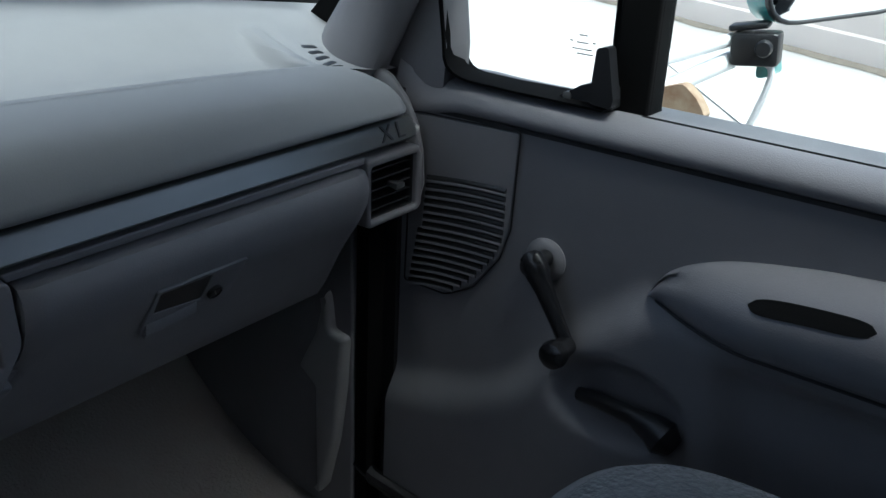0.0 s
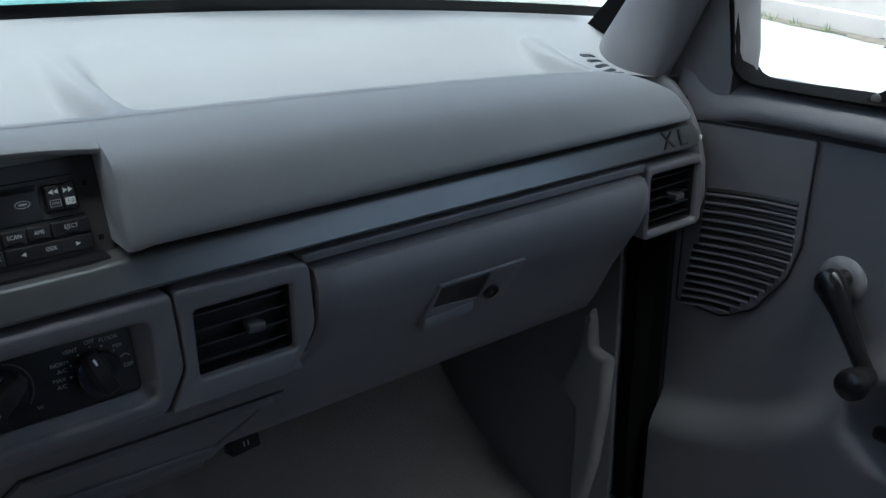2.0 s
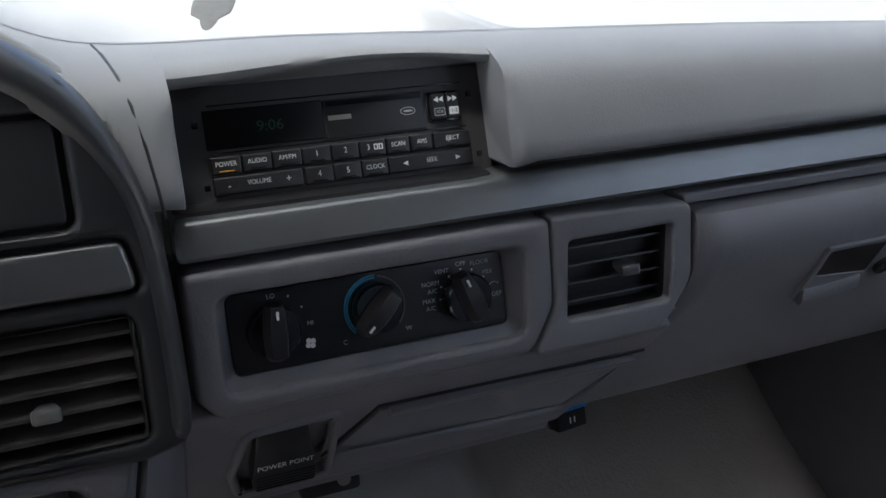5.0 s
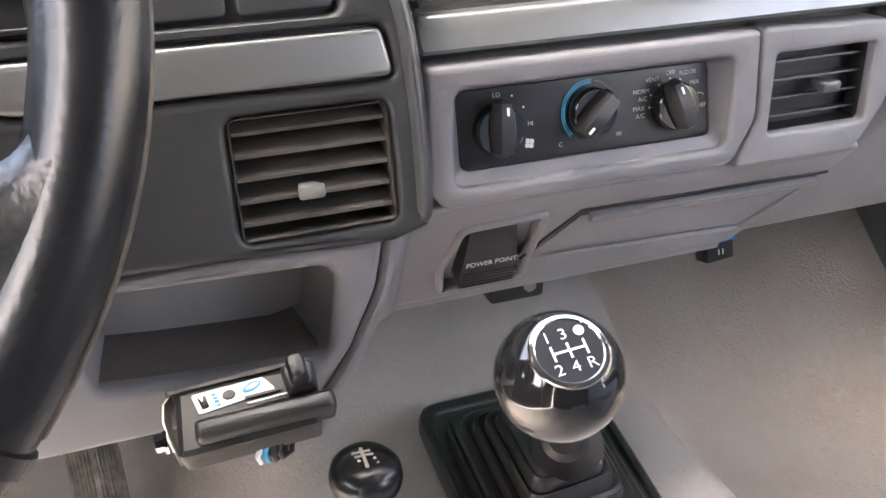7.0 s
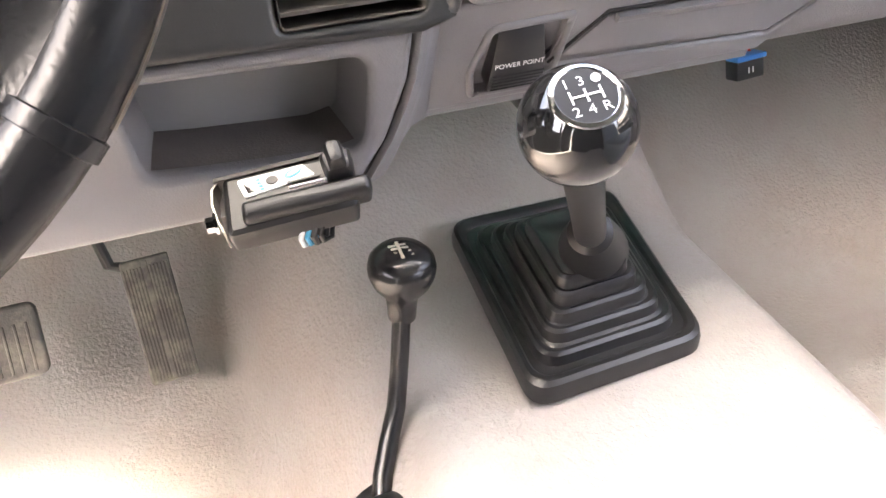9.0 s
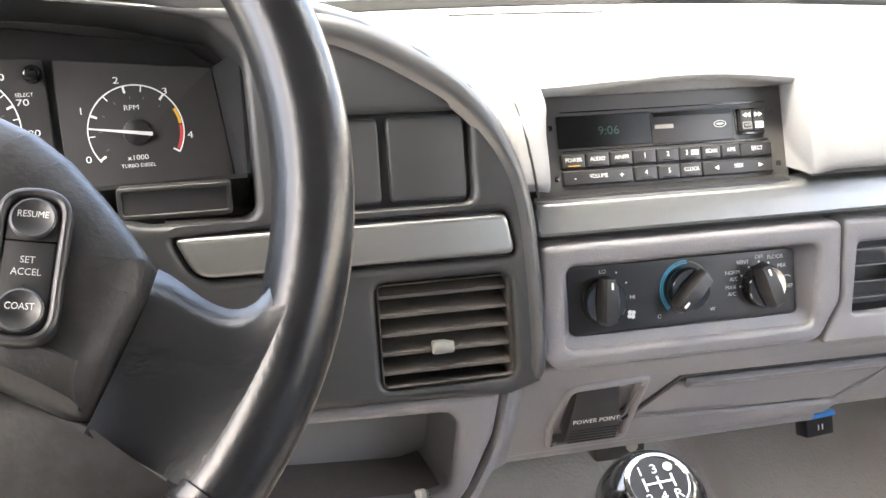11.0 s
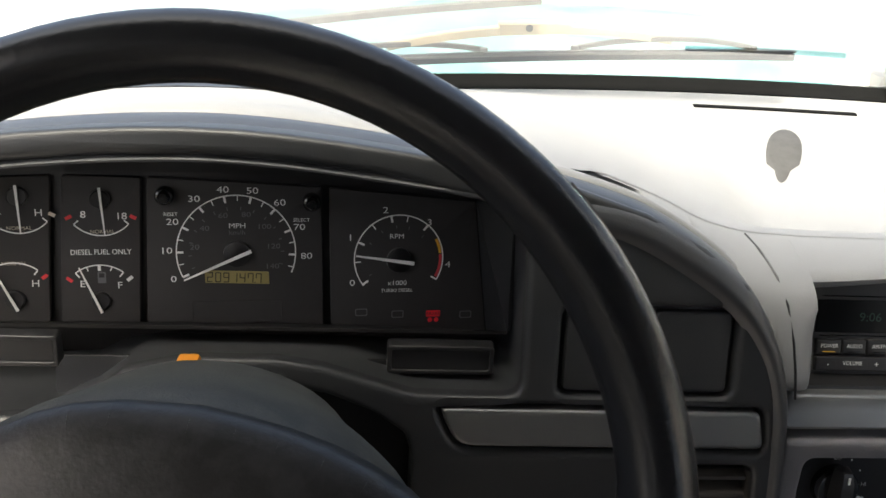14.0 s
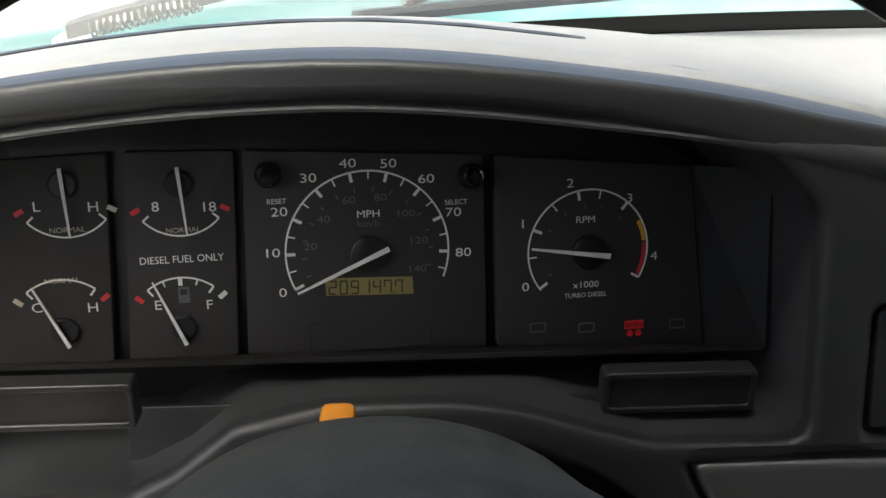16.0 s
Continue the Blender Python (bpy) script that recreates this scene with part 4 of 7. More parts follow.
build_dash_top()
build_pad()
build_strip()
build_center()
build_lower()
build_glove()
Shape().loft([[(x, y + dy, shelf_z(x, y + dy) + dz) for dy, dz in ((-0.0022, 0.0), (0.0022, 0.0), (0.0022, 0.0012), (-0.0022, 0.0012))] for x, y in span2((-0.125, 0.315), (0.035, 0.313), 12)]).put("defroster_slot", SEAL, dash)
# dark rounded mark lying on the shelf, narrower at its near end
mk = [(-0.064 + 0.0165 * math.cos(a) * (0.55 if math.sin(a) < -0.6 else 1.0) + 0.014 * math.sin(a), 0.240 + 0.036 * math.sin(a)) for a in [2 * math.pi * j / 28 for j in range(28)]]
gc = (-0.064, 0.240)
Shape().loft([[(gc[0] + (x - gc[0]) * q, gc[1] + (y - gc[1]) * q, shelf_z(gc[0] + (x - gc[0]) * q, gc[1] + (y - gc[1]) * q) + k) for x, y in mk] for q, k in ((1.0, -0.001), (1.0, 0.0006), (0.97, 0.0009), (0.75, 0.0009), (0.5, 0.0009), (0.25, 0.0009), (0.03, 0.0009))]).put("round_mark", DARKMARK, dash, "dark round mark")


# ---- instrument bezel on the driver's side ----
def bezel_plane():
    return facing(-0.008 - 0.6 * 0.17, 0.17)


def smooth_line(pts, n):
    """A smooth line through points, n steps to each stretch."""
    out = []
    for i in range(len(pts) - 1):
        p0, p1, p2, p3 = [Vector(pts[max(0, min(len(pts) - 1, k))]) for k in (i - 1, i, i + 1, i + 2)]
        for q in range(n):
            f = q / n
            out.append(0.5 * (2 * p1 + (p2 - p0) * f + (2 * p0 - 5 * p1 + 4 * p2 - p3) * f * f + (3 * p1 - p0 - 3 * p2 + p3) * f**3))
    return out + [Vector(pts[-1])]


def build_bezel():
    m = bezel_plane()
    right = [(-0.300, 0.688), (-0.255, 0.674), (-0.215, 0.653), (-0.185, 0.630), (-0.164, 0.600), (-0.151, 0.565), (-0.1455, 0.525), (-0.1445, 0.452), (-0.150, 0.431), (-0.172, 0.425)]
    top = [(x, crown(x) - 0.003) for x in span(-0.90, -0.33, 20)]
    outline = [(-0.905, 0.45), (-0.912, 0.60)] + top + right + [(-0.30, 0.430), (-0.45, 0.434), (-0.80, 0.434)]
    opening = round_poly([(-0.328, 0.5535), (-0.330, 0.655), (-0.352, crown(-0.352) - 0.0240)] + [(x, crown(x) - 0.0190) for x in (-0.42, -0.47, -0.53, -0.59, -0.65, -0.70)] + [(-0.735, crown(-0.735) - 0.020), (-0.748, 0.53), (-0.625, 0.538), (-0.603, 0.549), (-0.578, 0.568), (-0.540, 0.576), (-0.485, 0.5760), (-0.455, 0.5715), (-0.424, 0.5620), (-0.396, 0.5545)], [0.012, 0.02, 0.02, 0, 0, 0, 0, 0, 0, 0.02, 0.015, 0.01, 0, 0, 0, 0, 0, 0, 0.01], 4)
    sw = round_rect(-0.3045, 0.5545, -0.1885, 0.6145, 0.008)
    strip = round_poly([(-0.384, 0.5480), (-0.166, 0.5475), (-0.160, 0.5170), (-0.370, 0.5180)], [0.006, 0.008, 0.008, 0.02])
    vent = round_rect(-0.2585, 0.4375, -0.1680, 0.5065, 0.008)
    arch = round_poly([(-0.622, 0.445), (-0.614, 0.510), (-0.600, 0.532), (-0.578, 0.549), (-0.545, 0.5585), (-0.485, 0.5590), (-0.452, 0.5530), (-0.424, 0.5420), (-0.402, 0.5270), (-0.397, 0.510), (-0.397, 0.445)], [0.01, 0.02, 0.02, 0.02, 0.02, 0.02, 0.02, 0.02, 0.012, 0.01, 0.01], 4)
    s = Shape().plate(outline, m, 0.03, 0.005, [opening, sw, strip, vent, arch], 0.012)
    s.put("instrument_bezel", DARK, dash, "charcoal instrument bezel with worn edges")
    # deep well of the instruments
    op = ccw(opening)
    floor_z = lambda v, z: min(v, z) if v < 0.585 else v
    well = Shape().loft([[m @ Vector((u, floor_z(v, z), w)) for u, v in op] for w, z in ((-0.011, 0.58), (-0.04, 0.572), (-0.07, 0.5645), (-0.100, 0.557), (-0.125, 0.552))], cap=False)
    # paler than the bezel: light falling into the well is put into its colour
    well.put("instrument_well", HOOD, dash)
    Shape().loft([[(x, 0.125, 0.49), (x, 0.135, 0.49), (x, 0.135, crown(x) - 0.004), (x, 0.125, crown(x) - 0.004)] for x in span(-0.80, -0.28, 12)]).put("well_backing", BLACK, dash)
    # dark recess round the steering column
    Shape().loft([[m @ Vector((u, v, w)) for u, v in ccw(arch)] for w in (-0.011, -0.040)], cap=False).put("column_recess", BLACK, dash)
    Shape().plate([(-0.632, 0.440), (-0.388, 0.440), (-0.388, 0.563), (-0.632, 0.563)], at(m, 0, 0, -0.040), 0.003, 0.0005).put("recess_backing", BLACK, dash)
    # switch blanks
    Shape().plate(inset(ccw(sw), -0.001), at(m, 0, 0, -0.010), 0.003, 0.0005).put("switch_backing", BLACK, dash)
    for x0, x1 in ((-0.3025, -0.2475), (-0.2445, -0.1905)):
        Shape().plate(round_rect(x0 + 0.0015, 0.5575, x1 - 0.0015, 0.6115, 0.004), at(m, 0, 0, -0.004), 0.008, 0.0016).put("switch_blank", DARK, dash, "blank charcoal switch cover")
    Shape().plate(inset(ccw(strip), 0.0022), at(m, 0, 0, 0.0015), 0.012, 0.003).put("accent_strip", STRIP, dash, "satin silver-grey accent strip")
    Shape().plate(inset(ccw(strip), -0.001), at(m, 0, 0, -0.009), 0.003, 0.0005).put("strip_backing", BLACK, dash)
    # accent strip at the other side of the wheel
    Shape().plate(round_poly([(-0.628, 0.5300), (-0.90, 0.5300), (-0.90, 0.5010), (-0.645, 0.5010)], 0.006), at(m, 0, 0, 0.003), 0.006, 0.003).put("accent_strip", STRIP, dash, "satin silver-grey accent strip")
    v = build_vent("driver_vent", -0.2575, -0.1690, 0.4385, 0.5055, -0.029, 5, dash, DUSTY, TAB, 0.17, DUSTY, 0.45, 0.36, True)
    # rounded hood over the instruments, which runs down the bezel's right edge as a rolled rim
    path = [Vector((x, crown(x) - 0.001)) for x in span(-0.905, -0.33, 46)] + [Vector(p) for p in smooth_line(right, 5)]
    secs = []
    for i, p in enumerate(path):
        d = (path[min(i + 1, len(path) - 1)] - path[max(i - 1, 0)]).normalized()
        o = Vector((-d.y, d.x))
        e = smooth(-0.44, -0.25, p.x)
        k = 1 - 0.45 * smooth(0.66, 0.56, p.y) * (p.x > -0.3)
        g = lambda a, b: a + (b - a) * e
        q = min(1.0, (len(path) - 1 - i) / 9)
        prof = [(g(0.016, 0.003), g(-0.053, -0.034)), (g(0.0075, 0.001), g(-0.0525, -0.03)), (g(0.0062, 0.0), g(-0.05, -0.024)), (g(0.0068, -0.0005), g(-0.042, -0.016)), (g(0.0084, 0.0), g(-0.033, -0.009)), (g(0.0106, 0.0015), g(-0.0245, -0.003)), (g(0.0134, 0.005), g(-0.0165, 0.002)), (g(0.0164, 0.01), g(-0.0095, 0.0048)), (g(0.0192, 0.014), g(-0.0045, 0.005)), (g(0.0216, 0.018), g(-0.0015, 0.003)), (g(0.023, 0.02), g(-0.0018, 0.001)), (g(0.0225, 0.0235), g(-0.008, -0.0012)), (g(0.0205, 0.0235), g(-0.03, -0.008))]
        secs.append([m @ Vector((p.x - o.x * a * k, p.y - o.y * a * k + 0.17 * max(0.0, -b), b if b < -0.008 else b * (0.6 + 0.4 * k) * q - 0.004 * (1 - q))) for a, b in prof])
    Shape().loft(secs).put("hood", HOOD, dash, "charcoal hood and rolled rim round the instruments", sharp=55)
    # pale roll of the shelf behind the hood
    roll = []
    for i, p in enumerate(path):
        if p.x > -0.17:
            break
        d = (path[i + 1] - path[max(i - 1, 0)]).normalized()
        o = Vector((-d.y, d.x))
        e = smooth(-0.44, -0.25, p.x)
        w0 = -0.0555 + 0.0275 * e
        prof = [(a + (c - a) * e, b + (d - b) * e) for (a, b), (c, d) in zip(((0.016, 0.0), (0.0085, -0.0005), (0.0058, -0.004), (0.0042, -0.011), (0.0040, -0.020), (0.0065, -0.030), (0.016, -0.030)), ((0.004, 0.002), (-0.0015, 0.001), (-0.0030, -0.003), (-0.0020, -0.007), (0.002, -0.012), (0.012, -0.012), (0.012, 0.0)))]
        roll.append([m @ Vector((p.x - o.x * a, p.y - o.y * a + 0.17 * max(0.0, -w0 - b), w0 + b)) for a, b in prof])
    Shape().loft(roll).put("hood_roll", PAD, dash, sharp=60)
    # grey lower panel with an open cubby
    lm = facing(-0.030 + 0.05 * 0.43, -0.05)
    out = round_poly([(-0.1755, 0.4265), (-0.182, 0.392), (-0.200, 0.352), (-0.225, 0.318), (-0.91, 0.318), (-0.91, 0.4285)], [0.004, 0.02, 0.02, 0.02, 0.01, 0.004])
    cub = round_poly([(-0.206, 0.412), (-0.214, 0.352), (-0.235, 0.3475), (-0.350, 0.3555), (-0.360, 0.418)], [0.012, 0.014, 0.01, 0.012, 0.012])
    Shape().plate(out, lm, 0.03, 0.006, [cub], 0.012).put("lower_driver_panel", GREY, dash, "grey knee panel with open cubby")
    Shape().loft([[lm @ Vector((u * (1 - k) + (-0.285) * k, v * (1 - k) + 0.39 * k, w)) for u, v in ccw(cub)] for k, w in ((0, -0.008), (0.04, -0.03), (0.10, -0.056))], cap=False).put("cubby_wall", GREY, dash)
    Shape().plate([(-0.37, 0.33), (-0.19, 0.33), (-0.19, 0.43), (-0.37, 0.43)], at(lm, 0, 0, -0.055), 0.004, 0.0005).put("cubby_back", PAD, dash)
    # cubby floor, darker than its walls and back
    rows = []
    for k, w in ((0.0, -0.010), (0.02, -0.02), (0.04, -0.03), (0.10, -0.0548)):
        rows.append([lm @ Vector((u * (1 - k) - 0.285 * k, v * (1 - k) + 0.39 * k + 0.0015, w)) for u, v in ((-0.349, 0.3568), (-0.32, 0.3536), (-0.27, 0.3501), (-0.236, 0.3482), (-0.219, 0.3520))])
    Shape().loft(rows, closed=False).put("cubby_floor", CUBBYDARK, dash, "dark floor of the cubby")
    # cheek that turns from the knee panel into the centre stack, behind a dark seam
    seam = [(0.4300, -0.1750), (0.4100, -0.1785), (0.3920, -0.1820), (0.3720, -0.1900), (0.3520, -0.2000), (0.3350, -0.2110), (0.3220, -0.2200)]
    secs = []
    for z, xs in seam:
        yk = -0.0285 + 0.05 * (0.43 - z)
        yu = under(0, z) - 0.001
        secs.append([(xs + 0.0025, 0.05, z), (xs + 0.0025, yk + 0.003, z), (xs + 0.005, yk, z)] + [(xs + 0.005 + (-0.149 - xs - 0.005) * f, yk + (yu - yk) * smooth(0.0, 1.0, f), z) for f in (0.2, 0.4, 0.6, 0.8, 1.0)] + [(-0.149, 0.09, z)])
    Shape().loft(secs).put("stack_cheek", GREY, dash, sharp=50)
    Shape().loft([[(xs - 0.004, -0.018, z), (xs + 0.006, -0.018, z), (xs + 0.006, 0.04, z), (xs - 0.004, 0.04, z)] for z, xs in seam]).put("seam_backing", BLACK, dash)


build_bezel()


# ---- instruments ----
cluster = thing("instrument_cluster", "dark instrument cluster with white dials and a lit red warning lamp", "instruments")


def build_cluster():
    m = axes((-0.5216, 0.0847, 0.6068), (0.9939, 0.1103, 0), (-0.0158, 0.1427, 0.9896))
    face = Shape().plate(round_poly([(-0.225, -0.048), (0.205, -0.070), (0.200, 0.020), (0.150, 0.055), (0.0, 0.075), (-0.16, 0.075), (-0.225, 0.06)], 0.008), at(m, 0, 0, -0.006), 0.01, 0.001).put("backing", BLACK, cluster)
    for pts in ([(-0.220, 0.052), (-0.1205, 0.0555), (-0.1265, -0.0475), (-0.222, -0.0440)], [(-0.1130, 0.0555), (-0.0620, 0.0540), (-0.0665, -0.0495), (-0.1190, -0.0475)], [(-0.0580, 0.0540), (0.0600, 0.0470), (0.0615, -0.0550), (-0.0620, -0.0495)], [(0.0655, 0.0465), (0.172, 0.036), (0.1835, -0.0640), (0.0670, -0.0555)]):
        Shape().plate(round_poly(pts, 0.002), m, 0.006, 0.0008).put("dial_panel", GAUGE, cluster)
    T = lambda s, u, v, h, mat=PRINT, st=1.15: lettering(s, at(m, u, v, 0.0004), h, mat, cluster, "numeral" if s.isdigit() else "lettering", st)
    for s, u, v in (("0", -0.0429, -0.0183), ("10", -0.0472, 0.0023), ("20", -0.0424, 0.0228), ("30", -0.0275, 0.0389), ("40", -0.0079, 0.0453), ("50", 0.0121, 0.0444), ("60", 0.0308, 0.0359), ("70", 0.0443, 0.0182), ("80", 0.0492, -0.0030)):
        T(s, u, v, 0.0064, st=1.35)
    for s, u, v in (("20", -0.028, 0.0046), ("40", -0.0209, 0.018), ("60", -0.0082, 0.027), ("80", 0.0076, 0.0276), ("100", 0.0198, 0.0189), ("120", 0.026, 0.0046), ("140", 0.025, -0.0101)):
        T(s, u, v, 0.0052, DIM, 1.3)
    T("MPH", 0.0013, 0.0196, 0.0052), T("km/h", 0.0011, 0.0148, 0.0050, DIM), T("RESET", -0.0434, 0.0282, 0.0036, st=1.0), T("SELECT", 0.0458, 0.0234, 0.0036, st=1.0)
    for s, u, v in (("0", 0.0821, -0.0239), ("1", 0.0806, 0.0100), ("2", 0.1057, 0.0300), ("3", 0.1380, 0.0207), ("4", 0.1525, -0.0112)):
        T(s, u, v, 0.0066, st=1.3)
    T("RPM", 0.1142, 0.0106, 0.0050), T("x1000", 0.1151, -0.0246, 0.0050), T("TURBO DIESEL", 0.1149, -0.0302, 0.0036, st=1.0)
    for s, u, v in (("L", -0.1541, 0.0312), ("H", -0.1287, 0.0299), ("8", -0.1005, 0.0284), ("18", -0.0758, 0.0271), ("C", -0.1593, -0.0179), ("H", -0.1338, -0.0194), ("E", -0.1035, -0.0205), ("F", -0.0790, -0.0219)):
        T(s, u, v, 0.0068)
    T("DIESEL FUEL ONLY", -0.0903, 0.0021, 0.0052, st=0.92)
    for u, v in ((-0.1415, 0.0195), (-0.0885, 0.0165), (-0.1465, -0.0050)):
        T("NORMAL", u, v, 0.0036, DUSTPRINT, 1.1)

    def arc(c, r, a0, a1, w, mat, name="dial_arc", n=40):
        Shape().loft([[m @ Vector((c[0] + (r + k) * math.cos(radians(a)), c[1] + (r + k) * math.sin(radians(a)), h)) for k, h in ((-w / 2, 0.0002), (w / 2, 0.0002), (w / 2, 0.0005), (-w / 2, 0.0005))] for a in span(a0, a1, n)]).put(name, mat, cluster)

    def tick(c, r, a, ln, w, mat=PRINT):
        e = Vector((math.cos(radians(a)), math.sin(radians(a))))
        k = Vector((-e.y, e.x)) * w / 2
        p, q = Vector(c) + e * (r - ln), Vector(c) + e * r
        Shape().add([m @ Vector((*z, 0.0006)) for z in (p - k, p + k, q + k, q - k)], [(0, 1, 2, 3)]).put("tick", mat, cluster)

    sc, tc = (0.0005, 0.0005), (0.1160, -0.0060)
    # speedometer: 0 at the lower left, 80 on the right
    arc(sc, 0.0410, 205, -22, 0.0009, PRINT, n=60)
    for i in range(18):
        big = i % 2 == 0
        tick(sc, 0.0410, 205 - i * 13.0, 0.0048 if big else 0.0040, 0.0016 if big else 0.0007)
    for i in range(14):
        tick(sc, 0.0330, 200 - i * 16.6, 0.0024, 0.0006, DIM)
    arc(tc, 0.0325, 218, -30, 0.0009, PRINT, n=60)
    for i, a in enumerate((216, 184, 157, 128, 101, 79, 50)):
        tick(tc, 0.0325, a, 0.0050 if i in (0, 2, 4, 6) else 0.0046, 0.0016 if i in (0, 2, 4, 6) else 0.0008)
        tick(tc, 0.0250, a - 6, 0.0022, 0.0006, DIM)
    tick(tc, 0.0325, -30, 0.005, 0.0012)
    arc(tc, 0.0307, 28, 7, 0.0020, AMBER, "amber_band", 12)
    arc(tc, 0.0307, 5, -27, 0.0020, REDP, "red_band", 16)
    # small gauges
    for c, a0, a1, r in (((-0.1412, 0.0400), 222, 318, 0.0240), ((-0.0890, 0.0378), 222, 318, 0.0240), ((-0.1475, -0.0300), 52, 128, 0.0255), ((-0.0920, -0.0325), 52, 128, 0.0255)):
        arc(c, r, a0, a1, 0.0008, PRINT, n=20)
        up = a0 > 180
        for a, mt in ((a0 - 14, REDP), (a1 + 14, REDP if not (c[0] < -0.13 and up) else DUSTPRINT)) if up else ((a0 - 14, REDP if c[0] < -0.13 else PRINT), (a1 + 14, REDP if c[0] > -0.13 else DUSTPRINT)):
            tick(c, r + 0.002, a, 0.0046, 0.0024, mt)
        tick(c, r, a0, 0.004, 0.001), tick(c, r, a1, 0.004, 0.001)
        if c[0] > -0.1 and not up:
            tick(c, r, 90, 0.004, 0.002), tick(c, r, 71, 0.003, 0.0008), tick(c, r, 109, 0.003, 0.0008)
        Shape().lathe([(0.0066, 0), (0.0064, 0.0022), (0.0056, 0.0028), (0, 0.0029)], at(m, c[0], c[1] + (0.0015 if up else 0.0)), 24).put("gauge_hub", BLACK, cluster)
    for c in (sc, tc):
        Shape().lathe([(0.0092, 0), (0.0090, 0.0028), (0.0080, 0.0034), (0, 0.0035)], at(m, c[0], c[1] - 0.0008), 28).put("gauge_hub", BLACK, cluster)

    def needle(a, b, w):
        a, b = Vector(a), Vector(b)
        d = (b - a).normalized()
        k = Vector((-d.y, d.x))
        pts = [a - k * w * 0.35, a + k * w * 0.35, b + k * w, b - k * w]
        Shape().loft([[m @ Vector((*p, h)) for p in pts] for h in (0.0042, 0.0054)]).put("needle", PRINT, cluster)

    needle((-0.0356, -0.0180), (0.0107, 0.0023), 0.0013)
    needle((0.0842, -0.0024), (0.1266, -0.0087), 0.0014)
    needle((-0.1396, 0.0166), (-0.1410, 0.0496), 0.0009)
    needle((-0.0863, 0.0151), (-0.0886, 0.0478), 0.0009)
    needle((-0.1596, -0.0066), (-0.1454, -0.0373), 0.0009)
    needle((-0.1045, -0.0075), (-0.0909, -0.0402), 0.0009)
    Shape().plate(round_poly([(-0.0218, -0.0121), (0.0226, -0.0140), (0.0229, -0.0232), (-0.0216, -0.0212)], 0.0006), at(m, 0, 0, 0.0006), 0.003, 0.0003).put("odometer", LCD, cluster, "amber odometer display")
    # seven-segment digits
    segs = {"0": "abcdef", "1": "bc", "2": "abged", "4": "fgbc", "7": "abcf", "9": "abcdfg"}
    dm = at(m, -0.0182, -0.0170, 0.0009) @ Matrix.Rotation(-0.045, 4, "Z")
    for i, ch in enumerate("2091477"):
        s = Shape()
        w, h, t = 0.0034, 0.0066, 0.0007
        boxes = {"a": (0, h / 2, w, t), "g": (0, 0, w, t), "d": (0, -h / 2, w, t), "f": (-w / 2, h / 4, t, h / 2), "b": (w / 2, h / 4, t, h / 2), "e": (-w / 2, -h / 4, t, h / 2), "c": (w / 2, -h / 4, t, h / 2)}
        for q in segs[ch]:
            x, y, sx, sy = boxes[q]
            s.box(at(dm, i * 0.0056 + x, y), (sx, sy, 0.0002), 0.00005)
        s.put("digit", LCDINK, cluster)
    Shape().box(at(dm, 5.55 * 0.0056, -0.0033), (0.0008, 0.0008, 0.0002), 0.00005).put("decimal_point", LCDINK, cluster)
    Shape().plate(round_rect(-0.0315, -0.0515, 0.0320, -0.0350, 0.001), at(m, 0, 0, 0.0003), 0.003, 0.0003, [round_rect(-0.0305, -0.0505, 0.0310, -0.0360, 0.001)], 0.003).put("window_frame", GAUGE, cluster)
    Shape().plate(round_rect(-0.0310, -0.0510, 0.0315, -0.0355, 0.001), at(m, 0, 0, -0.0002), 0.001, 0.0001).put("gear_window", BLACK, cluster)
    for u, v in ((-0.0466, 0.0420), (0.0530, 0.0369)):
        b = Shape().lathe([(0.0064, 0), (0.0064, 0.006), (0.0056, 0.0075), (0.0044, 0.0078), (0.0042, 0.012), (0.0032, 0.0135), (0, 0.0138)], at(m, u, v), 24).put("reset_button", GLOSS, cluster, "black trip reset button")
    Shape().plate(round_rect(0.1372, -0.0512, 0.1480, -0.0465, 0.0004), at(m, 0, 0, 0.0004), 0.001, 0.0002).put("warning_lamp", LEDRED, cluster, "lit red warning lamp")
    for u in (0.1402, 0.1450):
        Shape().lathe([(0.0018, 0), (0.0018, 0.0003), (0.0011, 0.0003), (0.0010, 0.0001), (0.0, 0.0001)], at(m, u, -0.0536, 0.0004), 16).put("warning_lamp", LEDRED, cluster, "lit red warning lamp")
    lettering("BRAKE", at(m, 0.1426, -0.0489, 0.0007), 0.0036, BLACK, cluster)
    for u, v in ((0.0889, -0.0465), (0.1158, -0.0486), (0.1673, -0.0502)):
        Shape().plate(round_rect(u - 0.0045, v - 0.0028, u + 0.0045, v + 0.0028, 0.0012), at(m, 0, 0, 0.0003), 0.001, 0.0001, [round_rect(u - 0.0038, v - 0.0021, u + 0.0038, v + 0.0021, 0.001)], 0.001).put("unlit_symbol", DIM, cluster)
    Shape().plate(round_rect(-0.0935, -0.0200, -0.0880, -0.0120, 0.0006), at(m, 0, 0, 0.0003), 0.001, 0.0001, [round_rect(-0.0925, -0.0160, -0.0890, -0.0130, 0.0003)], 0.001).put("pump_symbol", DIM, cluster)
    # the lens housing turns forward at its right end and along its foot
    P = lambda u, v, w=0.0: m @ Vector((u, v, w))
    fr, ft = Vector((-0.3325, 0.0340, 0.5755)), Vector((-0.3315, 0.0560, 0.6560))
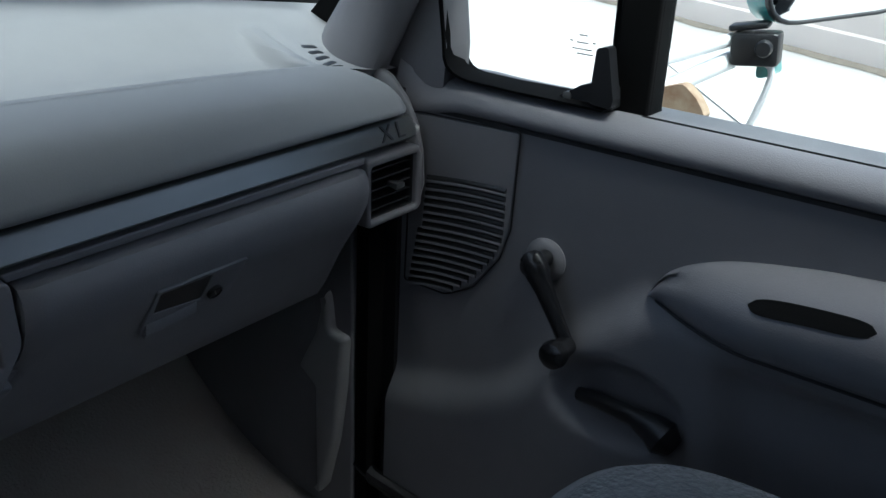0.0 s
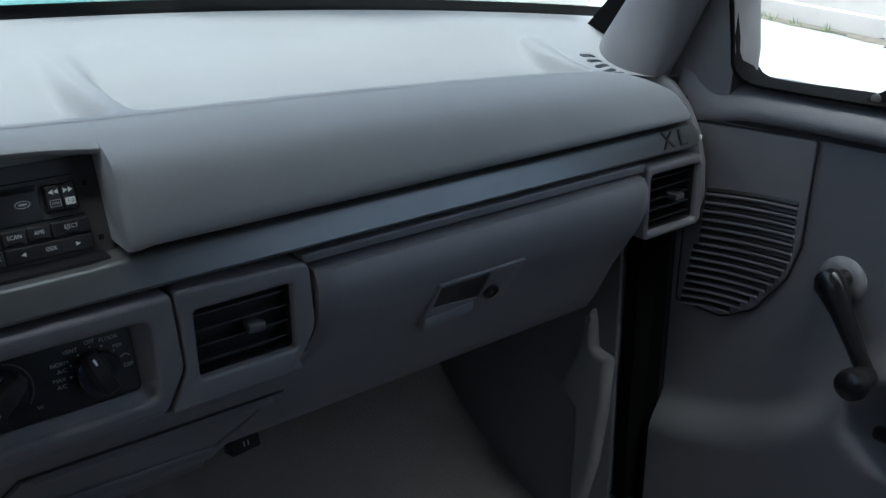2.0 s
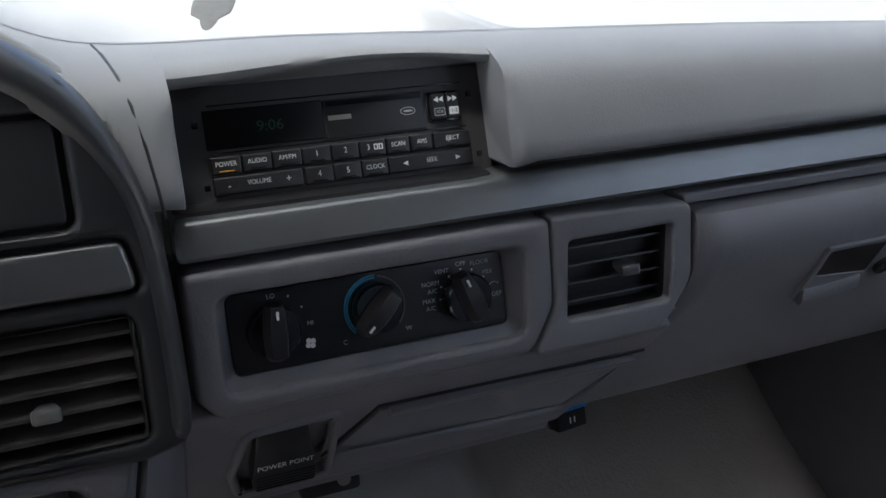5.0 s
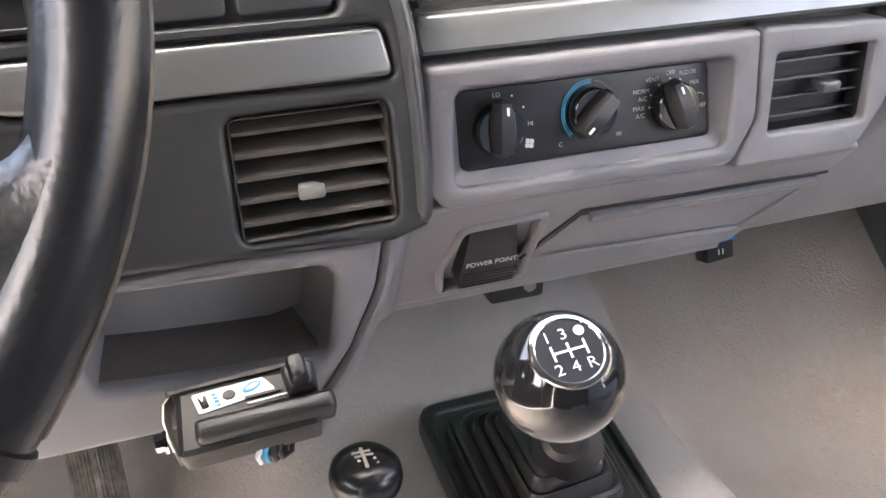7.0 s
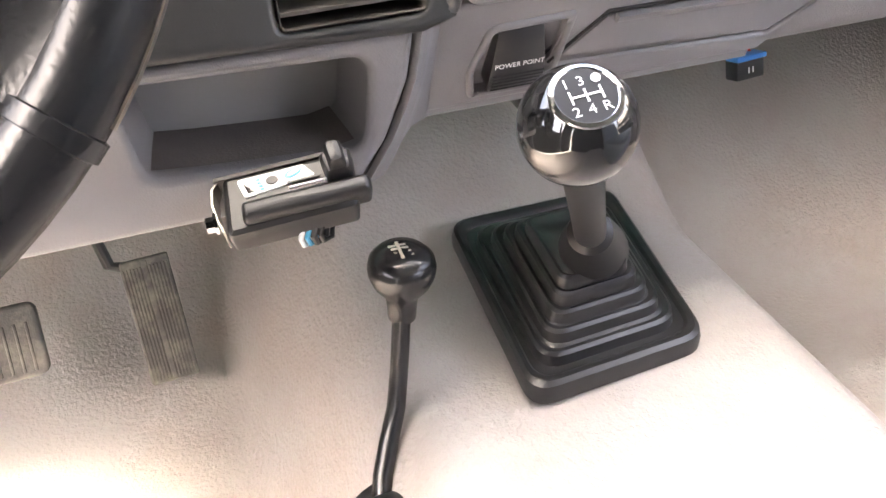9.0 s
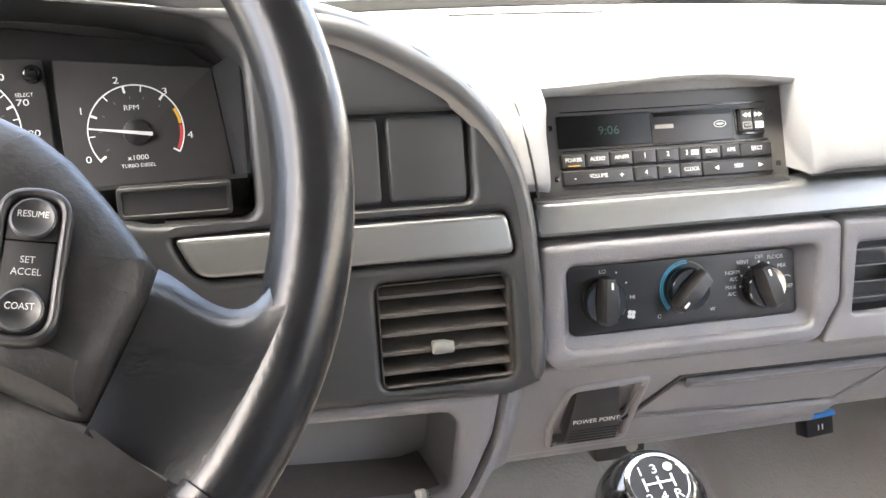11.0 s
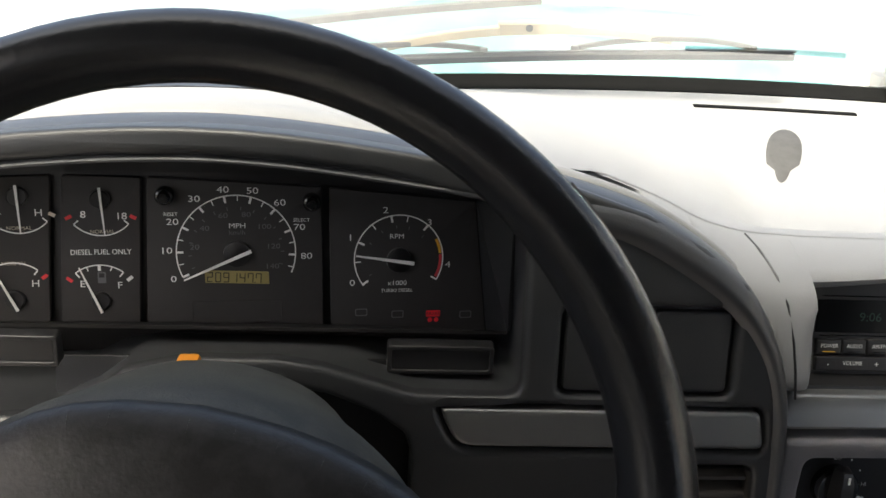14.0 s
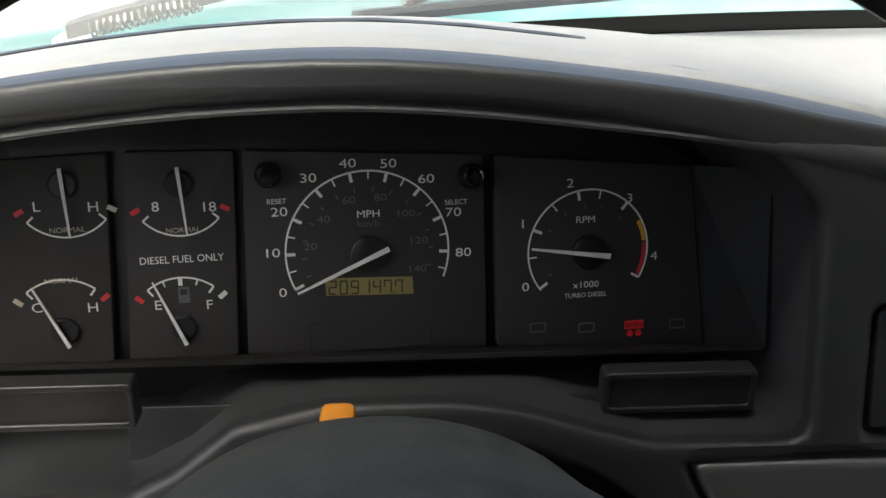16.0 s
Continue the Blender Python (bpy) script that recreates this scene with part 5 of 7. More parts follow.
    Shape().loft([[P(0.1725, 0.036, -0.002), P(0.1840, -0.0640, -0.002), fr, ft], [P(0.1765, 0.036, -0.004), P(0.1880, -0.0640, -0.004), fr + Vector((0.003, 0.002, 0)), ft + Vector((0.003, 0.002, 0))]]).put("end_cheek", DARK, cluster)
    Shape().loft([[P(-0.222, -0.0442, -0.002), P(-0.062, -0.0498, -0.002), P(0.067, -0.0558, -0.002), P(0.1840, -0.0640, -0.002), fr], [P(-0.222, -0.0475, -0.004), P(-0.062, -0.0530, -0.004), P(0.067, -0.0590, -0.004), P(0.1840, -0.0670, -0.004), fr + Vector((0, 0.001, -0.003))]]).put("foot_ledge", GAUGE, cluster)
    # blank lower pods
    for x0, x1, z0, z1, y in ((-0.4146, -0.3435, 0.5535, 0.5745, 0.012), (-0.690, -0.616, 0.5690, 0.590, -0.013)):
        Shape().plate(round_rect(x0, z0, x1, z1, 0.003), facing(y), 0.010, 0.0008, [round_rect(x0 + 0.003, z0 + 0.003, x1 - 0.003, z1 - 0.003, 0.002)], 0.003).put("pod_rim", BLACK, cluster)
        Shape().plate(round_rect(x0 + 0.002, z0 + 0.002, x1 - 0.002, z1 - 0.002, 0.002), facing(y + 0.0015), 0.004, 0.0005).put("blank_pod", BLACK, cluster, "blank charcoal warning lamp pod")


build_cluster()


# ---- radio ----
radio = thing("car_radio", "black cassette radio with white button lettering", "radio")


def build_radio():
    m = axes((0, 0.04, 0.575), (1, 0, 0), (0, 0.27, 1))
    k = 1 / math.cos(math.atan(0.27))
    R = lambda x0, z0, x1, z1, r=0.001: round_rect(x0, (z0 - 0.575) * k, x1, (z1 - 0.575) * k, r)
    V = lambda z: (z - 0.575) * k
    Shape().plate(R(-0.1325, 0.5440, 0.0720, 0.6300, 0.002), at(m, 0, 0, -0.0012), 0.004, 0.0005).put("radio_surround", PAD, dash)
    Shape().plate(R(-0.1315, 0.5375, 0.0735, 0.6135, 0.002), m, 0.05, 0.001).put("faceplate", material("radio_face", (0.045, 0.044, 0.043), 0.5, grain=0.2, grain_size=0.001), radio)
    Shape().plate(R(-0.1105, 0.5765, -0.0375, 0.5995), at(m, 0, 0, 0.0010), 0.004, 0.0005).put("display", DISPLAY, radio, "dark glossy display")
    lettering("9:06", at(m, -0.071, V(0.5875), 0.0013), 0.009, LEDGREEN, radio, "clock_digits", 1.1)
    Shape().plate(R(-0.0370, 0.5755, 0.0300, 0.5990), at(m, 0, 0, 0.0012), 0.004, 0.0006).put("cassette_door", BLACK, radio)
    Shape().plate(R(-0.0350, 0.5950, 0.0285, 0.5980, 0.0005), at(m, 0, 0, 0.0016), 0.001, 0.0002).put("cassette_slot", DISPLAY, radio)
    Shape().plate(R(-0.0345, 0.5865, -0.0195, 0.5895, 0.0003), at(m, 0, 0, 0.0015), 0.001, 0.0001).put("maker_mark", material("faded_mark", (0.2, 0.19, 0.175), 0.6), radio)
    el = lambda a, b: [(a * math.cos(t), b * math.sin(t)) for t in [2 * math.pi * j / 28 for j in range(28)]]
    Shape().plate(el(0.0052, 0.0026), at(m, 0.0185, V(0.5875), 0.0017), 0.001, 0.0002, [el(0.0047, 0.0021)], 0.001).put("oval_mark", SOFTPRINT, radio)
    Shape().plate(el(0.0032, 0.0007), at(m, 0.0185, V(0.5875), 0.0017), 0.001, 0.0001).put("oval_bar", SOFTPRINT, radio)
    # tape transport cluster
    Shape().plate(R(0.0318, 0.5785, 0.0553, 0.5975, 0.002), at(m, 0, 0, 0.0010), 0.003, 0.0005).put("button_frame", GLOSS, radio)
    for i, x in enumerate((0.0340, 0.0440)):
        b = Shape().plate(R(x, 0.5800, x + 0.0095, 0.5962, 0.0012), at(m, 0, 0, 0.0055), 0.006, 0.0012).put("button", BLACK, radio)
        for d in (0, 0.0034):
            tri = [(x + 0.0012 + d, V(0.5922)), (x + 0.0044 + d, V(0.5940)), (x + 0.0044 + d, V(0.5904))] if i == 0 else [(x + 0.0044 + d, V(0.5922)), (x + 0.0012 + d, V(0.5940)), (x + 0.0012 + d, V(0.5904))]
            Shape().plate(tri, at(m, 0, 0, 0.0059), 0.0006, 0.0001).put("arrow_mark", PRINT, b)
        if i:
            Shape().plate(R(x + 0.0014, 0.5822, x + 0.0081, 0.5870, 0.0007), at(m, 0, 0, 0.0059), 0.0008, 0.0002).put("label_patch", PRINT, b)
        else:
            Shape().plate(R(x + 0.0010, 0.5822, x + 0.0085, 0.5870, 0.0007), at(m, 0, 0, 0.0059), 0.0008, 0.0002, [R(x + 0.0014, 0.5826, x + 0.0081, 0.5866, 0.0005)], 0.0008).put("label_frame", SOFTPRINT, b)
        lettering("1-2" if i else "SIDE", at(m, x + 0.00475, V(0.5846), 0.0062), 0.0034 if i else 0.0026, BLACK if i else SOFTPRINT, b)
    # rows of keys
    xs = [-0.1105, -0.0918, -0.0732, -0.0548, -0.0362, -0.0180, -0.0002, 0.0162, 0.0322, 0.0480 + 0.0110]
    words = ["POWER", "AUDIO", "AM/FM", "1", "2", "3", "SCAN", "AMS", "EJECT"]
    for i, w in enumerate(words):
        b = Shape().plate(R(xs[i] + 0.0004, 0.5620, xs[i + 1] - 0.0004, 0.5722, 0.0012), at(m, 0, 0, 0.0040), 0.006, 0.0012).put("button", BLACK, radio)
        c = (xs[i] + xs[i + 1]) / 2
        lettering(w, at(m, c - (0.003 if w == "3" else 0), V(0.5678), 0.0043), 0.0041 if len(w) > 1 else 0.0050, PRINT, b, stretch=0.9)
        Shape().box(at(m, c, V(0.5638), 0.0042), (0.009, 0.0006, 0.0008), 0.0002).put("key_bar", AMBER if i == 0 else GLOSS, b)
        if w == "3":
            for d in (0.002, 0.0052):
                Shape().plate(round_rect(c + d - 0.0013, V(0.5678) - 0.0018, c + d + 0.0013, V(0.5678) + 0.0018, 0.0003), at(m, 0, 0, 0.0043), 0.0006, 0.0001, [round_rect(c + d - 0.0007, V(0.5678) - 0.0012, c + d + 0.0007, V(0.5678) + 0.0012, 0.0002)], 0.0006).put("tape_mark", PRINT, b)
    for x0, x1, w in ((-0.1105, -0.0555, "VOLUME"), (-0.0548, -0.0362, "4"), (-0.0362, -0.0180, "5"), (-0.0180, -0.0002, "CLOCK"), (-0.0002, 0.0590, "SEEK")):
        b = Shape().plate(R(x0 + 0.0004, 0.5500, x1 - 0.0004, 0.5605, 0.0012), at(m, 0, 0, 0.0040), 0.006, 0.0012).put("button", BLACK, radio)
        c = (x0 + x1) / 2
        lettering(w, at(m, c, V(0.5558), 0.0043), 0.0041 if len(w) > 1 else 0.0050, PRINT, b, stretch=0.9)
        if w == "VOLUME":
            for d, t in ((-0.018, "-"), (0.018, "+")):
                lettering(t, at(m, c + d, V(0.5552), 0.0043), 0.0065, PRINT, b)
                Shape().plate(R(c + d - 0.006, 0.5525, c + d + 0.006, 0.5580, 0.001), at(m, 0, 0, 0.0041), 0.0008, 0.0003, [R(c + d - 0.0055, 0.5530, c + d + 0.0055, 0.5575, 0.0008)], 0.0008).put("key_rim", BLACK, b)
        elif w == "SEEK":
            for d, sgn in ((-0.018, -1), (0.018, 1)):
                Shape().plate([(c + d + 0.002 * sgn, V(0.5555)), (c + d - 0.0014 * sgn, V(0.5570)), (c + d - 0.0014 * sgn, V(0.5540))], at(m, 0, 0, 0.0045), 0.0006, 0.0001).put("arrow_mark", PRINT, b)
        else:
            Shape().box(at(m, c, V(0.5518), 0.0042), (0.009, 0.0006, 0.0008), 0.0002).put("key_bar", GLOSS, b)
    for x, z in ((-0.1155, 0.5915), (-0.1135, 0.5555), (0.0625, 0.5945), (0.0650, 0.5560)):
        Shape().plate(R(x - 0.0018, z - 0.0018, x + 0.0018, z + 0.0018, 0.0005), at(m, 0, 0, 0.0004), 0.001, 0.0001).put("removal_hole", GLOSS, radio)
    for z in (0.6020, 0.5745):
        Shape().box(at(m, -0.025, V(z), 0.0003), (0.165, 0.0008, 0.0006), 0.0002).put("groove", GLOSS, radio)


build_radio()


# ---- steering wheel ----
WC, WT = Vector((-0.4954, -0.2136, 0.6279)), 0.592
WM = axes(WC, (1, 0, 0), (0, math.sin(WT), math.cos(WT)))
RIMR, YAW, RT = 0.191, -0.0223, 0.4566
RM = axes((-0.5002, -0.2223, 0.6207), (math.cos(YAW), math.sin(YAW), 0), (-math.sin(YAW) * math.sin(RT), math.cos(YAW) * math.sin(RT), math.cos(RT)))
wheel = thing("steering_wheel", "black leather-look steering wheel with padded hub and cruise buttons", "steering wheel")


def build_wheel():
    secs = []
    for i in range(97):
        a = 2 * math.pi * i / 96
        c, e = Vector((math.cos(a), math.sin(a), 0)), Vector((0, 0, 1))
        rr = 0.0148 + 0.0012 * smooth(0.9, 0.5, abs(math.sin(a)))
        secs.append([RM @ (c * (RIMR + rr * math.cos(t)) + e * rr * 1.12 * math.sin(t)) for t in [2 * math.pi * j / 20 for j in range(20)]])
    Shape().loft(secs, cap=False).put("rim", LEATHER, wheel)
    # worn outer edge of the rim
    Shape().loft([[RM @ (Vector((math.cos(a), math.sin(a), 0)) * (RIMR + rr * math.cos(t)) + Vector((0, 0, 1)) * rr * 1.12 * math.sin(t)) for t, rr in ((-0.75, 0.0150), (-0.7, 0.0163), (-0.45, 0.01635), (-0.1, 0.0164), (0.2, 0.0163), (0.28, 0.0150))] for a in span(-0.68, 0.75, 40)]).put("worn_edge", WORN, wheel, "brown worn edge")
    # stitched joints where the rim's lower section begins
    for a in (-0.716, math.pi + 0.716):
        Shape().loft([[RM @ (Vector((math.cos(a + k), math.sin(a + k), 0)) * (RIMR + rr * math.cos(t)) + Vector((0, 0, 1)) * rr * 1.12 * math.sin(t)) for t in [2 * math.pi * j / 20 for j in range(20)]] for k, rr in ((-0.024, 0.0150), (-0.020, 0.0170), (0.012, 0.0172), (0.016, 0.0150))], cap=False).put("rim_joint", LEATHER, wheel)
    # padded hub
    sh = -0.007
    right = [(-0.031, 0.0372), (0.000, 0.0352), (0.018, 0.0312), (0.035, 0.0265), (0.053, 0.0200), (0.070, 0.0115), (0.0875, 0.0005), (0.0998, -0.0120), (0.1115, -0.0286), (0.1205, -0.0434), (0.1260, -0.0540), (0.1230, -0.0690), (0.1125, -0.0890), (0.1020, -0.1090), (0.094, -0.107), (0.074, -0.095), (0.047, -0.086), (0.019, -0.080), (-0.007, -0.078)]
    left = [(-0.032, -0.080), (-0.059, -0.086), (-0.085, -0.095), (-0.105, -0.108), (-0.114, -0.111), (-0.123, -0.092), (-0.131, -0.072), (-0.135, -0.055), (-0.128, -0.036), (-0.117, -0.015), (-0.103, 0.004), (-0.089, 0.0165), (-0.074, 0.0268), (-0.0625, 0.0322), (-0.0475, 0.0360)]
    full = right + left
    full = round_poly(full, 0.008, 3)
    hub = Shape()
    rings = []
    for o, w in ((0.0, -0.035), (0.0, 0.0), (0.0010, 0.0145), (0.0028, 0.0190), (0.0060, 0.0228), (0.0110, 0.0258), (0.018, 0.0280)):
        rings.append([WM @ Vector((u, v, w)) for u, v in inset(ccw(full), o)])
    inner = inset(ccw(full), 0.018)
    for q, w in ((0.85, 0.0300), (0.65, 0.0318), (0.4, 0.0330), (0.15, 0.0336), (0.02, 0.0337)):
        rings.append([WM @ Vector((sh + (u - sh) * q, -0.040 + (v + 0.040) * q, w)) for u, v in inner])
    hub.loft(rings)
    hub.put("hub_pad", HUBSKIN, wheel, "black padded hub with leather grain", sharp=60)
    # grained lower pad between the spokes, down to the rim
    low = [WM @ Vector((u, v, 0.014)) for u, v in ((-0.110, -0.105), (-0.080, -0.091), (-0.045, -0.081), (-0.007, -0.075), (0.040, -0.081), (0.072, -0.091), (0.1010, -0.1085))]
    rows = []
    for q, dip in ((0.0, -0.022), (0.0, -0.004), (0.06, 0.000), (0.12, 0.003), (0.35, 0.005), (0.65, 0.004), (0.90, 0.001), (1.0, -0.006), (1.0, -0.022)):
        row = []
        for k, p in enumerate(low):
            a = math.pi + 0.73 + (math.pi - 1.46) * k / (len(low) - 1)
            row.append(p.lerp(RM @ Vector(((RIMR - 0.006) * math.cos(a), (RIMR - 0.006) * math.sin(a), 0.004)), q) + RM.to_3x3() @ Vector((0, 0, dip)))
        rows.append(row)
    Shape().loft(rows, closed=False).put("lower_pad", HUBSKIN, wheel, "grained lower hub pad", sharp=60)
    # broad spokes that run into the rim
    for sx in (1, -1):
        edge = [(0.1262, -0.0550), (0.1222, -0.0690), (0.1165, -0.0810), (0.1108, -0.0920), (0.1046, -0.1040), (0.1005, -0.1120)]
        ang = [-0.05, -0.24, -0.38, -0.51, -0.62, -0.715]
        secs = []
        for q in span(0.0, 1.0, 17):
            front, back = [], []
            for k, (u, v) in enumerate(edge):
                f = k / (len(edge) - 1)
                h = WM @ Vector((u * sx + (sh * 0.5 if sx < 0 else 0), v, 0.0150))
                a = ang[k] if sx > 0 else math.pi - ang[k]
                r = RM @ Vector((RIMR * math.cos(a), RIMR * math.sin(a), 0.0172))
                p = h.lerp(r, q)
                sag = math.sin(math.pi * q)
                p += WM.to_3x3() @ Vector((0, -0.034 * math.sin(math.pi * q ** 1.15) * (1 - f) ** 1.7, 0.0))
                p += RM.to_3x3() @ Vector((0, 0, -0.0075 * sag * (0.4 + 0.6 * f) - 0.007 * (k == 0)))
                front.append(p)
                back.append(p + RM.to_3x3() @ Vector((0, 0, -0.016)))
            secs.append(front + back[::-1])
        Shape().loft(secs).put("spoke", LEATHER, wheel, sharp=70)
        # recessed cruise switch
        q = at(WM, 0.0870 * sx + sh * 0, -0.0575, 0.0300) @ Matrix.Rotation(-0.14 * sx, 4, "Z") @ Matrix.Rotation(0.10 * sx, 4, "Y")
        pill = round_rect(-0.0120, -0.0275, 0.0120, 0.0275, 0.0112, 8)
        cs = Shape().plate(pill, at(q, 0, 0, 0.0048), 0.02, 0.0018, [inset(ccw(pill), 0.0035)], 0.006).put("cruise_switch", BLACK, wheel, "black oval cruise control switch")
        Shape().plate(inset(ccw(pill), 0.0036), at(q, 0, 0, 0.0030), 0.01, 0.001).put("switch_face", BLACK, cs)
        for v, t in ((0.0160, "RESUME" if sx > 0 else "ON"), (-0.0160, "COAST" if sx > 0 else "OFF")):
            Shape().lathe([(0.0074, 0.0), (0.0074, 0.0016), (0.0066, 0.0022), (0.0040, 0.0010), (0, 0.0006)], at(q, 0, v, 0.0030), 28).put("button", BLACK, cs)
            if sx > 0:
                lettering(t, at(q, 0, v + 0.001, 0.0056), 0.0033, SOFTPRINT, cs, stretch=0.85)
        if sx > 0:
            lettering("SET", at(q, 0, 0.0016, 0.0034), 0.0034, SOFTPRINT, cs, stretch=0.9)
            lettering("ACCEL", at(q, 0, -0.0026, 0.0034), 0.0034, SOFTPRINT, cs, stretch=0.9)
        Shape().box(at(q, 0, 0.0082, 0.0032), (0.017, 0.0006, 0.0008), 0.0002).put("split_line", GLOSS, cs)
    # oval badge as a plain shape
    el = lambda a, b: [(a * math.cos(t), b * math.sin(t)) for t in [2 * math.pi * j / 40 for j in range(40)]]
    bm_ = at(WM, -0.004, -0.0365, 0.0345)
    Shape().plate(el(0.0205, 0.0088), bm_, 0.004, 0.001).put("badge_rim", CHROME, wheel)
    Shape().plate(el(0.0190, 0.0076), at(bm_, 0, 0, 0.0006), 0.003, 0.0008).put("badge", EMBLEM, wheel, "blue enamel oval badge")
    Shape().plate(round_poly([(-0.012, -0.002), (-0.008, 0.003), (0.012, 0.002), (0.010, -0.002)], 0.0015), at(bm_, 0, 0, 0.0009), 0.001, 0.0003).put("badge_bar", PRINT, wheel)
    # embossed mark drawn as flat lettering, paler than the hub
    lettering("I I", at(WM, 0.036, -0.056, 0.0330), 0.008, material("paler_skin", (0.05, 0.055, 0.062), 0.5), wheel, "emboss_mark")


build_wheel()


def build_column():
    col = thing("steering_column", "charcoal steering column shroud with orange hazard button", "steering column")
    # the cowl widens towards the wheel; behind its rounded rim it is a narrower sleeve
    secs = []
    for y, w, top, b in ((0.010, 0.066, 0.540, 0.060), (-0.030, 0.072, 0.562, 0.060), (-0.066, 0.074, 0.592, 0.061), (-0.070, 0.078, 0.602, 0.061), (-0.073, 0.081, 0.6080, 0.062), (-0.078, 0.083, 0.6125, 0.063), (-0.088, 0.086, 0.6170, 0.066), (-0.105, 0.095, 0.6225, 0.075), (-0.128, 0.108, 0.6325, 0.085), (-0.150, 0.119, 0.6420, 0.095), (-0.160, 0.121, 0.6460, 0.098), (-0.178, 0.122, 0.6515, 0.099), (-0.192, 0.122, 0.6525, 0.099)):
        secs.append([Vector((-0.517 + w * math.cos(a), y, top - b + b * (math.sin(a) if a < math.pi else 0.7 * math.sin(a)))) for a in [2 * math.pi * j / 48 for j in range(48)]])
    Shape().loft(secs).put("shroud", SHROUD, col, "dusty scuffed charcoal shroud", sharp=60)
    hm = Matrix.Translation((-0.531, -0.050, 0.5880))
    hs = Shape().box(hm, (0.0135, 0.018, 0.018), 0.003).put("hazard_button", HAZARD, col, "orange hazard flasher button")
    # stalk base and lower cover seen through the wheel
    Shape().loft([[(-0.51 + 0.10 * math.cos(a), -0.12 + 0.10 * f, 0.50 - 0.06 * f + 0.075 * math.sin(a)) for a in [2 * math.pi * j / 28 for j in range(28)]] for f in (0, 0.5, 1.0, 1.4)]).put("lower_cover", HUBSKIN, col)


build_column()


# ---- floor levers and pedals ----
def build_gear_lever():
    g = thing("gear_lever", "black gear lever with round shift knob and pleated rubber boot", "gear lever")
    base = [(-0.115, -0.068, 0.128), (0.050, -0.049, 0.123), (0.070, 0.172, 0.146), (-0.107, 0.162, 0.152)]
    up = Vector((0.0, -0.08, 1)).normalized()

    def ring(inset_f, h, r):
        c = sum((Vector(p) for p in base), Vector()) / 4
        c2 = c + Vector((-0.020, -0.045, 0)) * min(1, inset_f * 1.2)
        pts = [Vector(p).lerp(c2, inset_f) + up * h for p in base]
        out = []
        n = 4
        for i in range(n):
            a, b, d = pts[i - 1], pts[i], pts[(i + 1) % n]
            u, v = (a - b).normalized(), (d - b).normalized()
            for s in range(6):
                f = s / 5
                out.append((b + u * r) * (1 - f) ** 2 + b * 2 * f * (1 - f) + (b + v * r) * f ** 2)
        return out

    fl = Shape().loft([ring(0.0, -0.006, 0.022), ring(0.0, 0.004, 0.022), ring(0.015, 0.010, 0.022), ring(0.05, 0.0125, 0.022), ring(0.10, 0.0115, 0.022), ring(0.13, 0.0085, 0.02), ring(0.21, 0.0080, 0.02)])
    fl.put("flange", RUBBER, g)
    prof = []
    for i, (f0, h0) in enumerate(((0.20, 0.008), (0.325, 0.020), (0.43, 0.032), (0.52, 0.044), (0.60, 0.056))):
        prof += [(f0, h0), (f0 + 0.015, h0 + 0.009), (f0 + 0.045, h0 + 0.0115), (f0 + 0.09, h0 + 0.0105)]
    prof += [(0.80, 0.070), (0.88, 0.074)]
    Shape().loft([ring(f, h, 0.024 * (1 - f) + 0.004) for f, h in prof]).put("boot", RUBBER, g, sharp=28)
    kc = Vector((-0.160, -0.226, 0.444))
    b0 = Vector((-0.030, 0.010, 0.203))
    d = (kc - b0).normalized()
    Shape().tube([b0 - d * 0.01, b0, b0 + d * 0.02, b0 + d * 0.08, b0 + d * 0.085, b0 + d * 0.15, kc], [0.030, 0.028, 0.026, 0.017, 0.012, 0.0115, 0.0115], 24).put("shaft", BLACK, g, sharp=28)
    ku = Vector((-0.10, -0.52, 0.85)).normalized()
    side = Vector((1, 0.02, 0)) - ku * ku.x
    km = axes(kc, side, ku.cross(side))
    R = 0.0268
    prof = [(R * math.sin(t), -R * math.cos(t)) for t in span(0.35, 2.55, 26)]
    knob = Shape().lathe(prof + [(R * 0.50, R * 0.835)], km, 40).put("knob", GLOSS, g, "glossy black round shift knob")
    Shape().lathe([(R * 0.60, R * 0.80), (R * 0.585, R * 0.835), (R * 0.52, R * 0.855), (R * 0.50, R * 0.84)], km, 40, False).put("bezel_ring", DARKCHROME, knob)
    Shape().lathe([(R * 0.50, R * 0.82), (R * 0.50, R * 0.838), (0, R * 0.838)], km, 40).put("cap_disc", BLACK, knob)
    tm = at(km, 0, 0, R * 0.842)
    for s, u, v in (("1", -0.0068, 0.0071), ("3", 0.0, 0.0071), ("2", -0.0068, -0.0071), ("4", 0.0, -0.0071), ("R", 0.0068, -0.0071)):
        lettering(s, at(tm, u, v), 0.0066, PRINT, knob, "shift_numeral", 1.1)
    Shape().lathe([(0.0022, 0), (0.0022, 0.0003), (0.0, 0.0003)], at(tm, 0.0068, 0.0071), 14).put("overdrive_mark", PRINT, knob)
    for u, v, w, h in ((0, 0, 0.0146, 0.001), (-0.0068, 0, 0.001, 0.0066), (0, 0, 0.001, 0.0066), (0.0068, 0, 0.001, 0.0066)):
        Shape().box(at(tm, u, v, 0.0002), (w, h, 0.0003), 0.0001).put("gate_line", PRINT, knob)


build_gear_lever()


